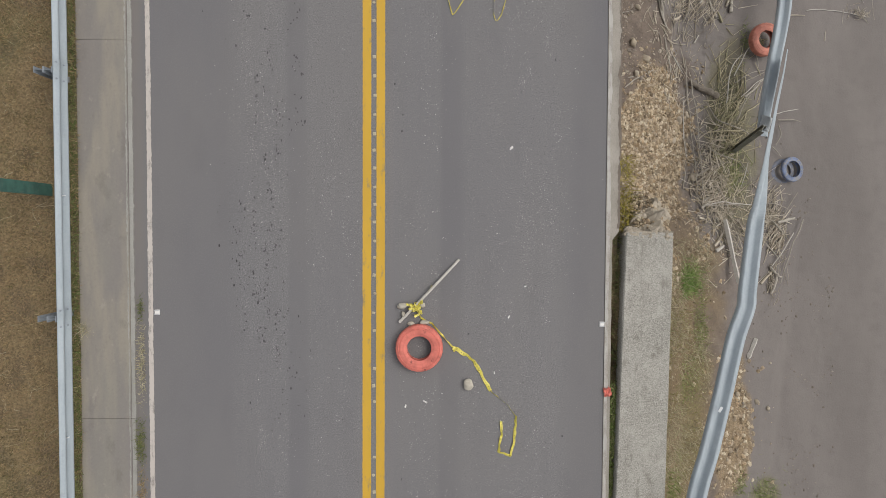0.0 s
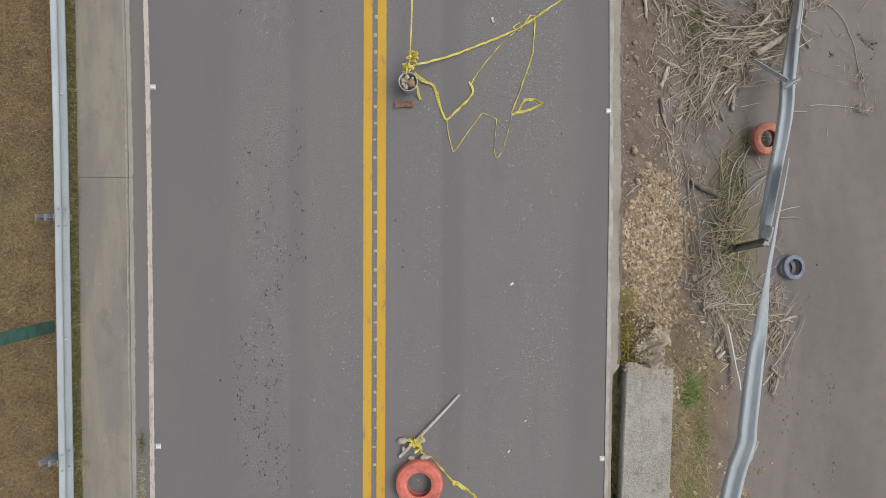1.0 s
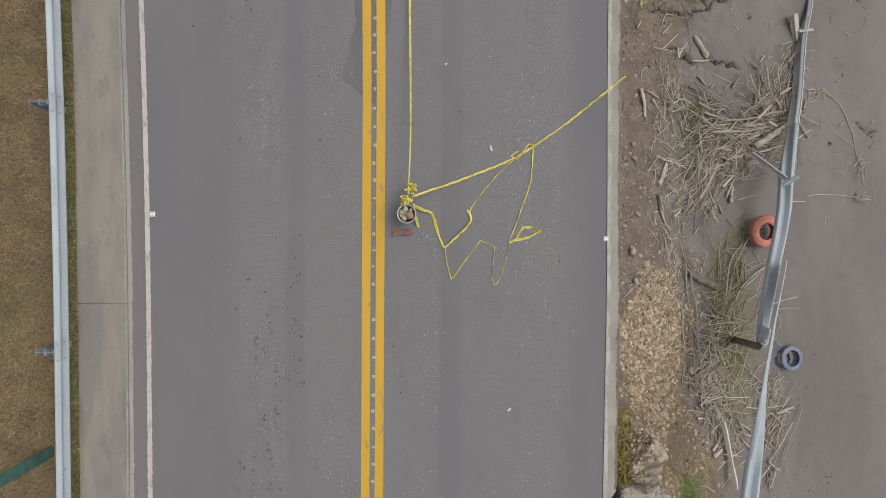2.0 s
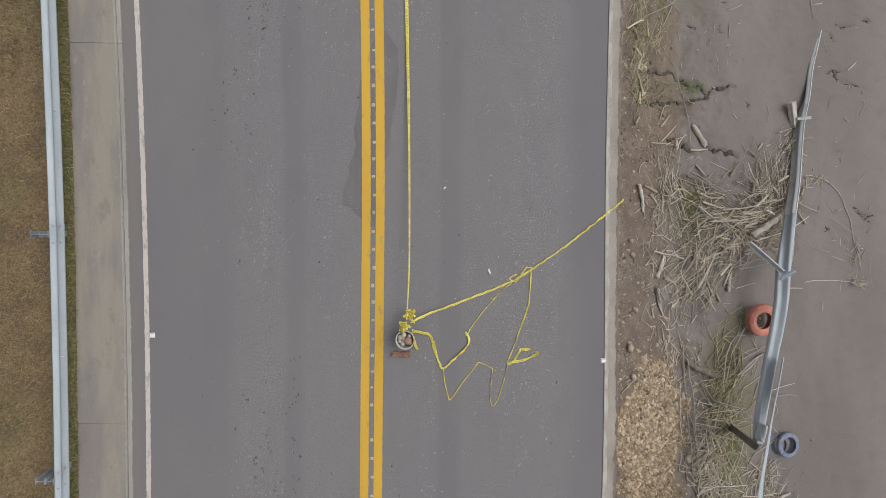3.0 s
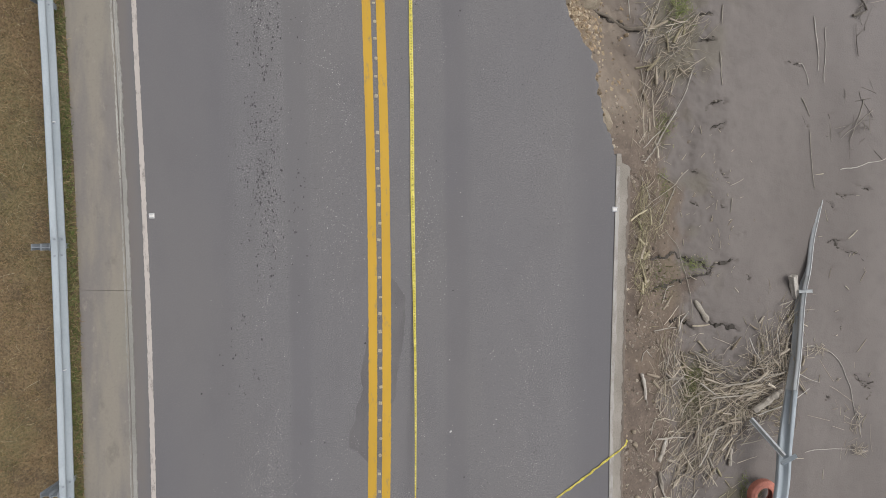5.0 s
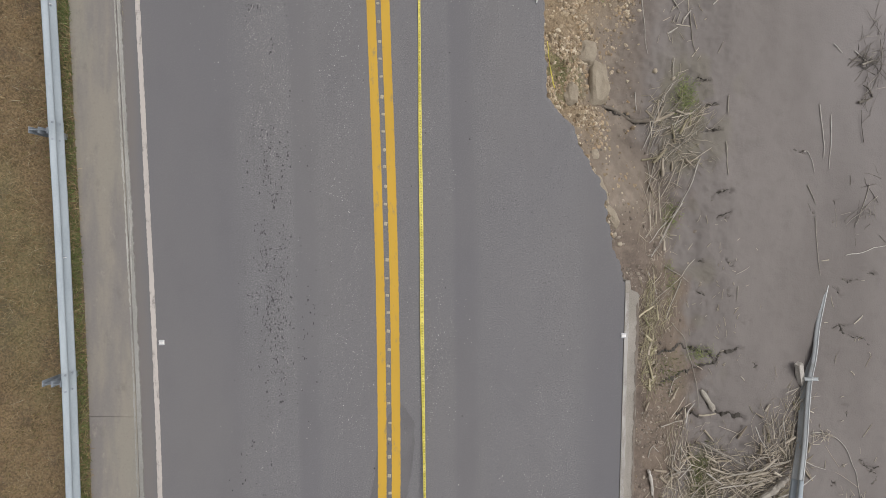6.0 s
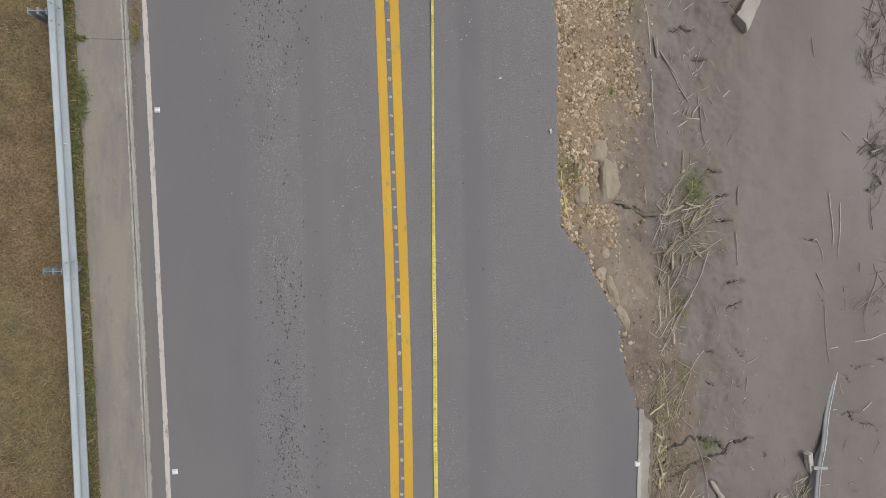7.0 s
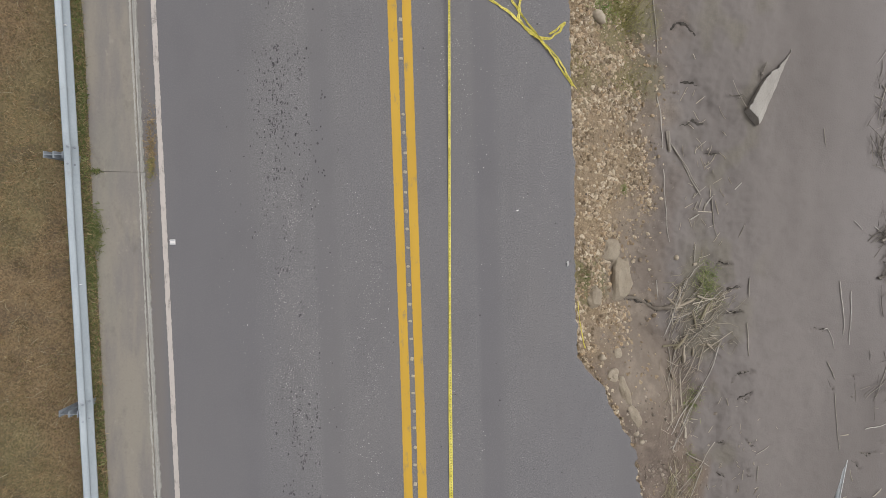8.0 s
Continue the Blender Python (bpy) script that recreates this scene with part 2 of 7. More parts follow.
def make_apron():
    """Gutter concrete: long tan and mauve-grey water stains, faint algae, pale scabs."""
    g = Graph("stained_gutter_concrete", 0.9, 0.0, 0.2)
    fine = g.noise(26.0, 5.0, None, 0.7)
    base = g.mix(g.step(g.noise(1.5, 5.0, (1.5, 0.3, 1), 0.6), 0.38, 0.62), (0.208, 0.19, 0.178), (0.263, 0.238, 0.201))
    base = g.mix(g.step(g.noise(0.7, 4.0, (1.2, 0.5, 1), 0.55), 0.5, 0.7, 0.0, 0.4), base, (0.245, 0.235, 0.196))
    base = g.mix(g.step(g.noise(2.6, 6.0, (1, 0.55, 1), 0.68), 0.54, 0.72, 0.0, 0.5), base, (0.15, 0.132, 0.118))
    base = g.mix(g.step(g.noise(5.5, 5.0, (1, 0.7, 1), 0.65), 0.6, 0.72, 0.0, 0.5), base, (0.32, 0.29, 0.25))
    base = g.mix(g.step(fine, 0.52, 0.72, 0.0, 0.16), base, (0.34, 0.315, 0.275))
    base = g.mix(g.step(fine, 0.46, 0.3, 0.0, 0.16), base, (0.11, 0.1, 0.085))
    g.bump(fine, 0.4, 0.006)
    return g.done(base)


def make_wall():
    """Cast concrete with fine brushed lines across it, paler where it is worn."""
    g = Graph("weathered_wall_concrete", 0.9, 0.0, 0.2)
    lines = g.noise(52.0, 5.0, (0.3, 1.0, 1.0), 0.75)
    fine = g.noise(48.0, 5.0, None, 0.7)
    base = g.mix(g.step(g.noise(0.9, 5.0, None, 0.6), 0.3, 0.7), (0.235, 0.222, 0.197), (0.315, 0.298, 0.268))
    base = g.mix(g.step(lines, 0.46, 0.62, 0.0, 0.4), base, (0.4, 0.385, 0.35))
    base = g.mix(g.step(lines, 0.47, 0.34, 0.0, 0.45), base, (0.13, 0.122, 0.105))
    base = g.mix(g.step(fine, 0.48, 0.6, 0.0, 0.6), base, (0.46, 0.44, 0.4))
    base = g.mix(g.step(fine, 0.45, 0.33, 0.0, 0.6), base, (0.11, 0.103, 0.09))
    base = g.mix(g.step(g.noise(2.4, 6.0, (1.6, 0.35, 1), 0.7), 0.52, 0.72, 0.0, 0.55), base, (0.15, 0.14, 0.12))
    base = g.mix(g.step(g.noise(7.0, 6.0, (1.0, 0.6, 1), 0.7), 0.53, 0.64, 0.0, 0.45), base, (0.42, 0.4, 0.36))
    base = g.mix(g.step(g.noise(5.0, 6.0, (1.4, 0.5, 1), 0.72), 0.55, 0.66, 0.0, 0.5), base, (0.14, 0.13, 0.11))
    g.bump(g.math("ADD", lines, g.math("MULTIPLY", fine, 0.6)), 0.6, 0.01)
    return g.done(base)


def make_ground():
    g = Graph("river_mud_and_bank_soil", 0.75, 0.0, 0.3)
    fine = g.noise(26.0, 6.0, None, 0.65)
    mid = g.noise(3.0, 5.0)
    broad = g.noise(0.55, 4.0, (1, 0.3, 1))
    mud = g.mix(g.step(broad, 0.3, 0.7), (0.148, 0.131, 0.122), (0.183, 0.163, 0.152))
    mud = g.mix(g.step(mid, 0.45, 0.75, 0.0, 0.4), mud, (0.133, 0.12, 0.11))
    place = g.add("ShaderNodeSeparateXYZ")
    g.wire(g.at, place.inputs[0])
    # Paler far mud, coloured in for sky reflected off the wet surface.
    sky_sheen = g.math("MULTIPLY", g.step(g.math("ADD", place.outputs[0], g.math("MULTIPLY", broad, 2.0)), 8.2, 11.4), g.step(place.outputs[1], 12.0, 18.0))
    mud = g.mix(g.math("MULTIPLY", sky_sheen, 0.6), mud, (0.215, 0.196, 0.19))
    soil = g.mix(g.step(mid, 0.35, 0.7), (0.125, 0.098, 0.08), (0.185, 0.145, 0.117))
    soil = g.mix(g.step(fine, 0.44, 0.62, 0.0, 0.55), soil, (0.09, 0.07, 0.056))
    soil = g.mix(g.step(g.noise(9.0, 6.0, None, 0.7), 0.55, 0.68, 0.0, 0.6), soil, (0.24, 0.192, 0.15))
    sand = g.mix(g.step(fine, 0.35, 0.65), (0.15, 0.108, 0.065), (0.3, 0.226, 0.142))
    sand = g.mix(g.step(mid, 0.5, 0.72, 0.0, 0.6), sand, (0.15, 0.112, 0.077))
    sand = g.mix(g.step(g.noise(11.0, 5.0, None, 0.7), 0.56, 0.66, 0.0, 0.5), sand, (0.1, 0.073, 0.048))
    grassy = g.mix(g.step(fine, 0.35, 0.7), (0.115, 0.082, 0.045), (0.265, 0.19, 0.105))
    moss = g.mix(g.step(fine, 0.35, 0.7), (0.105, 0.1, 0.045), (0.2, 0.178, 0.086))
    col = g.mix(g.attr("soil"), mud, soil)
    col = g.mix(g.attr("gravel"), col, sand)
    silt = g.mix(g.step(g.noise(4.5, 6.0, None, 0.65), 0.35, 0.68), (0.185, 0.152, 0.123), (0.248, 0.206, 0.164))
    col = g.mix(g.attr("silt"), col, silt)
    col = g.mix(g.attr("grass"), col, grassy)
    col = g.mix(g.attr("moss"), col, moss)
    # Dark brown for painted shade in cracks, weeds and heaps, and damp soil.
    col = g.mix(g.attr("darkened"), col, (0.055, 0.045, 0.038))
    g.bump(g.math("ADD", fine, g.math("MULTIPLY", mid, 0.6)), 0.5, 0.025)
    return g.done(col)


def make_island(name, colours, rough=0.85, grain=40.0, spec=0.2, per_object=False):
    """Pieces that each take a tone of their own."""
    g = Graph(name, rough, 0.0, spec)
    pick = g.object_random() if per_object else g.island()
    n = len(colours)
    base = g.ramp(pick, [((i + 0.5) / n, c) for i, c in enumerate(colours)])
    fine = g.noise(grain, 5.0, None, 0.65)
    base = g.mix(g.step(fine, 0.3, 0.75, 0.0, 0.45), base, tuple(c * 0.55 for c in colours[0]))
    base = g.mix(g.step(g.noise(grain * 0.22, 3.0), 0.45, 0.75, 0.0, 0.35), base, tuple(min(1, c * 1.25) for c in colours[-1]))
    g.bump(fine, 0.35, 0.006)
    return g.done(base)


def make_steel(name, colour, dark, dirt, amount):
    g = Graph(name, 0.6, 0.12, 0.3)
    cloud = g.noise(5.0, 5.0, (1, 0.25, 1), 0.6)
    spangle = g.cells(38.0)[1]
    base = g.mix(g.step(cloud, 0.3, 0.7), dark, colour)
    base = g.mix(g.math("MULTIPLY", spangle, 0.15), base, tuple(c * 1.25 for c in colour))
    base = g.mix(g.step(g.noise(2.2, 6.0, None, 0.7), 0.62 - amount, 0.78 - amount * 0.5, 0.0, 0.8), base, dirt)
    g.bump(cloud, 0.12, 0.004)
    return g.done(base, g.step(cloud, 0.3, 0.7, 0.68, 0.55))


def make_rubber(name, colour, chipped, lo, hi):
    g = Graph(name, 0.7, 0.0, 0.3)
    cloud = g.noise(7.0, 5.0, None, 0.6)
    fine = g.noise(38.0, 5.0, None, 0.7)
    base = g.mix(g.step(cloud, 0.3, 0.7), tuple(c * 0.78 for c in colour), tuple(min(1, c * 1.12) for c in colour))
    base = g.mix(g.step(fine, 0.55, 0.8, 0.0, 0.35), base, tuple(c * 0.6 + 0.08 for c in colour))
    base = g.mix(g.math("MULTIPLY", g.step(g.noise(11.0, 6.0, None, 0.7), lo, hi), 0.9), base, chipped)
    g.bump(fine, 0.3, 0.005)
    return g.done(base)


def make_tape():
    g = Graph("yellow_barrier_tape", 0.45, 0.0, 0.4)
    uv = g.add("ShaderNodeUVMap")
    s = g.add("ShaderNodeSeparateXYZ")
    g.wire(uv.outputs["UV"], s.inputs[0])
    # printed bars that stand for lettering along the band
    along = g.math("FRACT", g.math("MULTIPLY", s.outputs[0], 22.0))
    word = g.math("FRACT", g.math("MULTIPLY", s.outputs[0], 1.85))
    bar = g.math("MULTIPLY", g.step(along, 0.5, 0.58), g.math("MULTIPLY", g.step(s.outputs[1], 0.36, 0.4), g.step(s.outputs[1], 0.7, 0.66)))
    bar = g.math("MULTIPLY", bar, g.step(word, 0.24, 0.26))
    slash = g.math("ABSOLUTE", g.math("SUBTRACT", g.math("ADD", word, g.math("MULTIPLY", s.outputs[1], 0.03)), 0.14))
    slash = g.math("MULTIPLY", g.math("MULTIPLY", g.step(slash, 0.035, 0.03), g.step(slash, 0.008, 0.012)), g.math("MULTIPLY", g.step(s.outputs[1], 0.2, 0.24), g.step(s.outputs[1], 0.8, 0.76)))
    bar = g.math("MAXIMUM", bar, slash)
    cloud = g.noise(6.0, 4.0)
    base = g.mix(g.step(cloud, 0.3, 0.7), (0.48, 0.4, 0.04), (0.7, 0.61, 0.12))
    # Shade and pale crests of crumpled folds, put into the colour.
    fold = g.noise(46.0, 4.0, None, 0.6)
    base = g.mix(g.step(fold, 0.54, 0.66, 0.0, 0.42), base, (0.3, 0.245, 0.035))
    base = g.mix(g.step(fold, 0.44, 0.34, 0.0, 0.6), base, (0.82, 0.76, 0.36))
    g.bump(fold, 0.6, 0.012)
    return g.done(g.mix(g.math("MULTIPLY", bar, 0.55), base, (0.07, 0.062, 0.035)))


M_ASPHALT = make_asphalt()
M_PATCH = make_concrete("dark_asphalt_patch", (0.152, 0.145, 0.147), (0.126, 0.12, 0.123), 1.6, (0.105, 0.1, 0.1))
M_YELLOW = make_paint("yellow_road_paint", (0.545, 0.33, 0.037), (0.26, 0.2, 0.1), 0.56, 0.72)
M_WHITE = make_paint("white_road_paint", (0.5, 0.452, 0.415), (0.28, 0.255, 0.235), 0.5, 0.64)
M_FADED = make_paint("faded_white_edge_paint", (0.4, 0.378, 0.35), (0.27, 0.245, 0.218), 0.4, 0.6)
M_APRON = make_apron()
M_KERB = make_concrete("kerb_concrete", (0.325, 0.316, 0.296), (0.255, 0.246, 0.226), 1.2, (0.15, 0.133, 0.11), 0.25, 0.16)
M_CRUST = make_concrete("brown_soil_crust", (0.2, 0.168, 0.14), (0.13, 0.108, 0.09), 3.0, (0.1, 0.08, 0.065))
M_LIP = make_concrete("pale_mortar", (0.4, 0.39, 0.36), (0.27, 0.257, 0.23), 2.5)
M_EDGE = make_concrete("edge_beam_concrete", (0.33, 0.3, 0.265), (0.23, 0.21, 0.18), 2.0, (0.17, 0.15, 0.12))
M_WALL = make_wall()
M_RUBBLE = make_concrete("crumbled_tan_concrete", (0.4, 0.355, 0.29), (0.24, 0.205, 0.16), 3.0, (0.15, 0.12, 0.09), 0.7, 0.5)
M_BLOCK = make_concrete("muddy_concrete", (0.35, 0.33, 0.3), (0.27, 0.252, 0.228), 2.0, (0.2, 0.18, 0.16))
M_GROUND = make_ground()
M_STONE = make_island("river_stones", [(0.15, 0.112, 0.074), (0.32, 0.247, 0.165), (0.47, 0.383, 0.265), (0.24, 0.172, 0.11), (0.4, 0.33, 0.245), (0.155, 0.116, 0.078), (0.43, 0.31, 0.19), (0.58, 0.5, 0.38)])
M_ROCK = make_island("grey_brown_rock", [(0.33, 0.282, 0.218), (0.42, 0.368, 0.295), (0.38, 0.325, 0.25)], 0.9, 14.0, 0.2, True)
M_PEBBLE = make_island("grey_brown_pebbles", [(0.1, 0.082, 0.067), (0.22, 0.182, 0.15), (0.3, 0.255, 0.21), (0.15, 0.122, 0.1), (0.26, 0.225, 0.19), (0.42, 0.365, 0.3)])
M_CLOD = make_island("dried_soil_lumps", [(0.16, 0.135, 0.115), (0.24, 0.205, 0.175), (0.11, 0.09, 0.075), (0.29, 0.255, 0.22)])
M_BOULDER = make_concrete("dusty_boulder", (0.33, 0.287, 0.225), (0.235, 0.197, 0.148), 2.2, (0.15, 0.118, 0.082), 0.7)
M_STONE_PALE = make_island("pale_weight_stones", [(0.46, 0.43, 0.37), (0.4, 0.36, 0.3), (0.48, 0.44, 0.37)], 0.85, 18.0, 0.2, True)
M_BUCKET_STONE = make_island("brown_river_stones", [(0.3, 0.2, 0.14), (0.4, 0.32, 0.25), (0.26, 0.18, 0.13), (0.45, 0.38, 0.31)], 0.85, 18.0, 0.2, True)
M_REED = make_island("dry_reed_stalks", [(0.358, 0.314, 0.252), (0.56, 0.498, 0.409), (0.448, 0.392, 0.319), (0.694, 0.627, 0.526), (0.515, 0.459, 0.375), (0.291, 0.249, 0.199), (0.627, 0.56, 0.465), (0.403, 0.349, 0.28)], 0.85, 60.0)
M_MAT = make_island("brown_twig_mat", [(0.24, 0.198, 0.156), (0.384, 0.33, 0.264), (0.3, 0.252, 0.198), (0.48, 0.42, 0.336), (0.192, 0.158, 0.125), (0.336, 0.306, 0.198)], 0.9, 60.0)
M_STRAW = make_island("yellow_straw", [(0.27, 0.235, 0.15), (0.5, 0.445, 0.31), (0.36, 0.315, 0.21), (0.27, 0.27, 0.145), (0.6, 0.535, 0.39)], 0.85, 60.0)
M_WOOD = make_island("grey_driftwood", [(0.29, 0.262, 0.225), (0.44, 0.405, 0.355), (0.35, 0.32, 0.275)], 0.9, 26.0, 0.2, True)
M_BRUSH = make_island("dark_wet_brush", [(0.07, 0.06, 0.05), (0.13, 0.115, 0.1), (0.2, 0.18, 0.155), (0.09, 0.08, 0.068), (0.4, 0.36, 0.31)], 0.8, 40.0)
M_BARK = make_island("dark_weathered_bark", [(0.15, 0.128, 0.105), (0.22, 0.195, 0.165), (0.18, 0.155, 0.128)], 0.9, 22.0, 0.2, True)
M_PALEWOOD = make_island("pale_bare_wood", [(0.46, 0.43, 0.39), (0.52, 0.49, 0.45)], 0.85, 30.0, 0.2, True)
M_DRYGRASS = make_island("dry_field_grass", [(0.17, 0.115, 0.058), (0.41, 0.298, 0.162), (0.29, 0.197, 0.101), (0.53, 0.43, 0.265), (0.245, 0.196, 0.09), (0.39, 0.268, 0.147)], 0.85, 9.0)
M_GREEN = make_island("green_weeds", [(0.07, 0.092, 0.028), (0.115, 0.145, 0.042), (0.17, 0.185, 0.068), (0.085, 0.12, 0.034), (0.27, 0.245, 0.125)], 0.75, 30.0)
M_VERGE = make_island("olive_verge_weeds", [(0.13, 0.125, 0.05), (0.2, 0.185, 0.075), (0.27, 0.225, 0.105), (0.15, 0.15, 0.055), (0.24, 0.165, 0.085)], 0.8, 30.0)
M_RUSSET = make_island("russet_dead_grass", [(0.19, 0.118, 0.068), (0.31, 0.2, 0.115), (0.24, 0.15, 0.085), (0.38, 0.275, 0.165)], 0.85, 20.0)
M_DARKGRASS = make_island("dark_matted_grass", [(0.075, 0.062, 0.03), (0.12, 0.088, 0.046), (0.15, 0.1, 0.056), (0.095, 0.09, 0.036)], 0.85, 30.0)
M_LIVE = make_island("fresh_green_grass", [(0.12, 0.17, 0.045), (0.19, 0.25, 0.072), (0.26, 0.3, 0.11), (0.33, 0.32, 0.16)], 0.7, 30.0)
M_OLIVE = make_island("yellow_green_grass", [(0.17, 0.165, 0.05), (0.27, 0.255, 0.085), (0.34, 0.3, 0.13), (0.2, 0.2, 0.06)], 0.75, 30.0)
M_LUSH = make_island("lush_green_grass", [(0.09, 0.16, 0.035), (0.15, 0.26, 0.055), (0.22, 0.33, 0.09), (0.3, 0.34, 0.14)], 0.7, 30.0)
M_STEEL = make_steel("galvanised_steel", (0.352, 0.393, 0.424), (0.305, 0.345, 0.377), (0.28, 0.3, 0.305), 0.03)
M_STEEL_MUD = make_steel("muddy_galvanised_steel", (0.47, 0.495, 0.505), (0.39, 0.41, 0.42), (0.26, 0.245, 0.228), 0.08)
M_RIM = make_steel("sky_lit_rim_steel", (0.52, 0.53, 0.53), (0.42, 0.43, 0.43), (0.3, 0.28, 0.26), 0.05)
M_POST = make_steel("dull_post_steel", (0.3, 0.33, 0.36), (0.2, 0.22, 0.245), (0.13, 0.12, 0.11), 0.05)
M_RUST = make_steel("rusty_post", (0.25, 0.26, 0.235), (0.19, 0.2, 0.18), (0.12, 0.11, 0.09), 0.06)
M_TYRE_RED = make_rubber("red_painted_rubber", (0.58, 0.165, 0.13), (0.12, 0.05, 0.045), 0.58, 0.68)
M_TYRE_FADED = make_rubber("faded_red_rubber", (0.5, 0.2, 0.15), (0.2, 0.14, 0.11), 0.55, 0.75)
M_TYRE_BLUE = make_rubber("blue_painted_rubber", (0.15, 0.19, 0.3), (0.24, 0.23, 0.225), 0.45, 0.6)
M_TYRE_GREY = make_rubber("muddy_blue_rubber", (0.16, 0.175, 0.225), (0.21, 0.19, 0.175), 0.45, 0.65)
M_TAPE = make_tape()
M_BUCKET = make_rubber("white_bucket_plastic", (0.5, 0.485, 0.47), (0.28, 0.245, 0.21), 0.55, 0.7)
M_BRICK = make_rubber("red_clay", (0.23, 0.12, 0.085), (0.2, 0.15, 0.12), 0.48, 0.62)
M_SIGNPOST = make_rubber("green_painted_metal", (0.05, 0.12, 0.10), (0.09, 0.13, 0.11), 0.5, 0.75)
M_STUD = make_paint("cream_stud_plastic", (0.43, 0.38, 0.28), (0.24, 0.21, 0.16), 0.5, 0.7)
M_STUD_WHITE = make_paint("white_stud_plastic", (0.74, 0.72, 0.7), (0.36, 0.33, 0.3), 0.62, 0.78)
M_STUD_LENS = make_paint("grey_stud_lens", (0.5, 0.5, 0.51), (0.4, 0.4, 0.4), 0.65, 0.8)
M_REFLECT = make_paint("white_reflector", (0.78, 0.79, 0.8), (0.5, 0.5, 0.5), 0.65, 0.8)


# ---------- helpers ----------
def mesh_of(name, verts, faces, material, soft=False):
    me = bpy.data.meshes.new(name)
    me.from_pydata([tuple(v) for v in verts], [], faces)
    me.materials.append(material)
    if soft:
        me.polygons.foreach_set("use_smooth", [True] * len(me.polygons))
    me.update()
    return me


def thing(name, label, category, group="", kind="", at=None):
    """An empty base for a thing that has parts."""
    ob = new(name)
    ob.empty_display_size = 0.1
    if at is not None:
        ob.matrix_world = at
    return tagged(ob, label, category, group, kind)


def part(name, me, parent, label="", at=None):
    """One mesh under a thing or under a part, placed in its parent's space."""
    ob = new(name, me)
    ob.parent = parent
    if at is not None:
        ob.matrix_basis = at
    return tagged(ob, label)


def bm_mesh(name, bm, material, soft=False):
    me = bpy.data.meshes.new(name)
    bmesh.ops.recalc_face_normals(bm, faces=bm.faces)
    bm.to_mesh(me)
    bm.free()
    me.materials.append(material)
    if soft:
        me.polygons.foreach_set("use_smooth", [True] * len(me.polygons))
    return me


def box_mesh(name, sx, sy, sz, material, bevel=0.008, jitter=0.0, cuts=0, seed=1):
    """A box centred in x and y that stands on z = 0, with rounded or chipped edges."""
    rnd = random.Random(seed)
    bm = bmesh.new()
    bmesh.ops.create_cube(bm, size=1.0)
    for v in bm.verts:
        v.co = Vector((v.co.x * sx, v.co.y * sy, (v.co.z + 0.5) * sz))
    if cuts:
        bmesh.ops.subdivide_edges(bm, edges=bm.edges[:], cuts=cuts, use_grid_fill=True)
    if bevel and not cuts:
        bmesh.ops.bevel(bm, geom=bm.edges[:], offset=bevel, segments=2, affect="EDGES")
    if jitter:
        for v in bm.verts:
            v.co += Vector([rnd.uniform(-jitter, jitter) for _ in range(3)])
    return bm_mesh(name, bm, material)


def ico(level):
    bm = bmesh.new()
    bmesh.ops.create_icosphere(bm, subdivisions=level, radius=1.0)
    v = np.array([tuple(p.co) for p in bm.verts])
    f = [tuple(p.index for p in face.verts) for face in bm.faces]
    bm.free()
    return v, f


ICO_1, ICO_2, ICO_3 = ico(1), ico(2), ico(3)


def stone_shape(rnd, size, shape=ICO_2, flat=0.65, rough=0.26):
    """Vertices of one rounded stone about its centre."""
    v = shape[0].copy()
    off = rnd.uniform(0, 50)
    lump = np.array([1 + rough * 2 * noise.noise(Vector((p[0] * 1.4 + off, p[1] * 1.4, p[2] * 1.4 + off))) for p in v])
    v *= lump[:, None] * np.array([rnd.uniform(0.75, 1.25), rnd.uniform(0.65, 1.0), flat * rnd.uniform(0.75, 1.15)])
    a = rnd.uniform(0, 6.28)
    c, s = math.cos(a), math.sin(a)
    return (v @ np.array([[c, s, 0], [-s, c, 0], [0, 0, 1]])) * size


def stone(name, x, y, z, size, material, label, category="stone", group="", seed=0, flat=0.65, rough=0.18, stretch=(1, 1, 1), shape=ICO_3):
    v = stone_shape(random.Random(seed * 7 + 3), size, shape, flat, rough) * np.array(stretch)
    v[:, 2] -= v[:, 2].min() * 0.85
    ob = new(name, mesh_of(name, v, shape[1], material, True))
    ob.matrix_world = pose(x, y, z)
    return tagged(ob, label, category, group)


class Heap:
    """Collects many small pieces into one mesh."""

    def __init__(self):
        self.v, self.f, self.n = [], [], 0

    def put(self, verts, faces):
        self.v.append(np.asarray(verts))
        self.f.extend([tuple(i + self.n for i in f) for f in faces])
        self.n += len(verts)

    def stuff(self, name, material, label, category, soft=False):
        ob = new(name, mesh_of(name, np.concatenate(self.v), self.f, material, soft))
        return tagged(ob, label, category, "", "stuff")


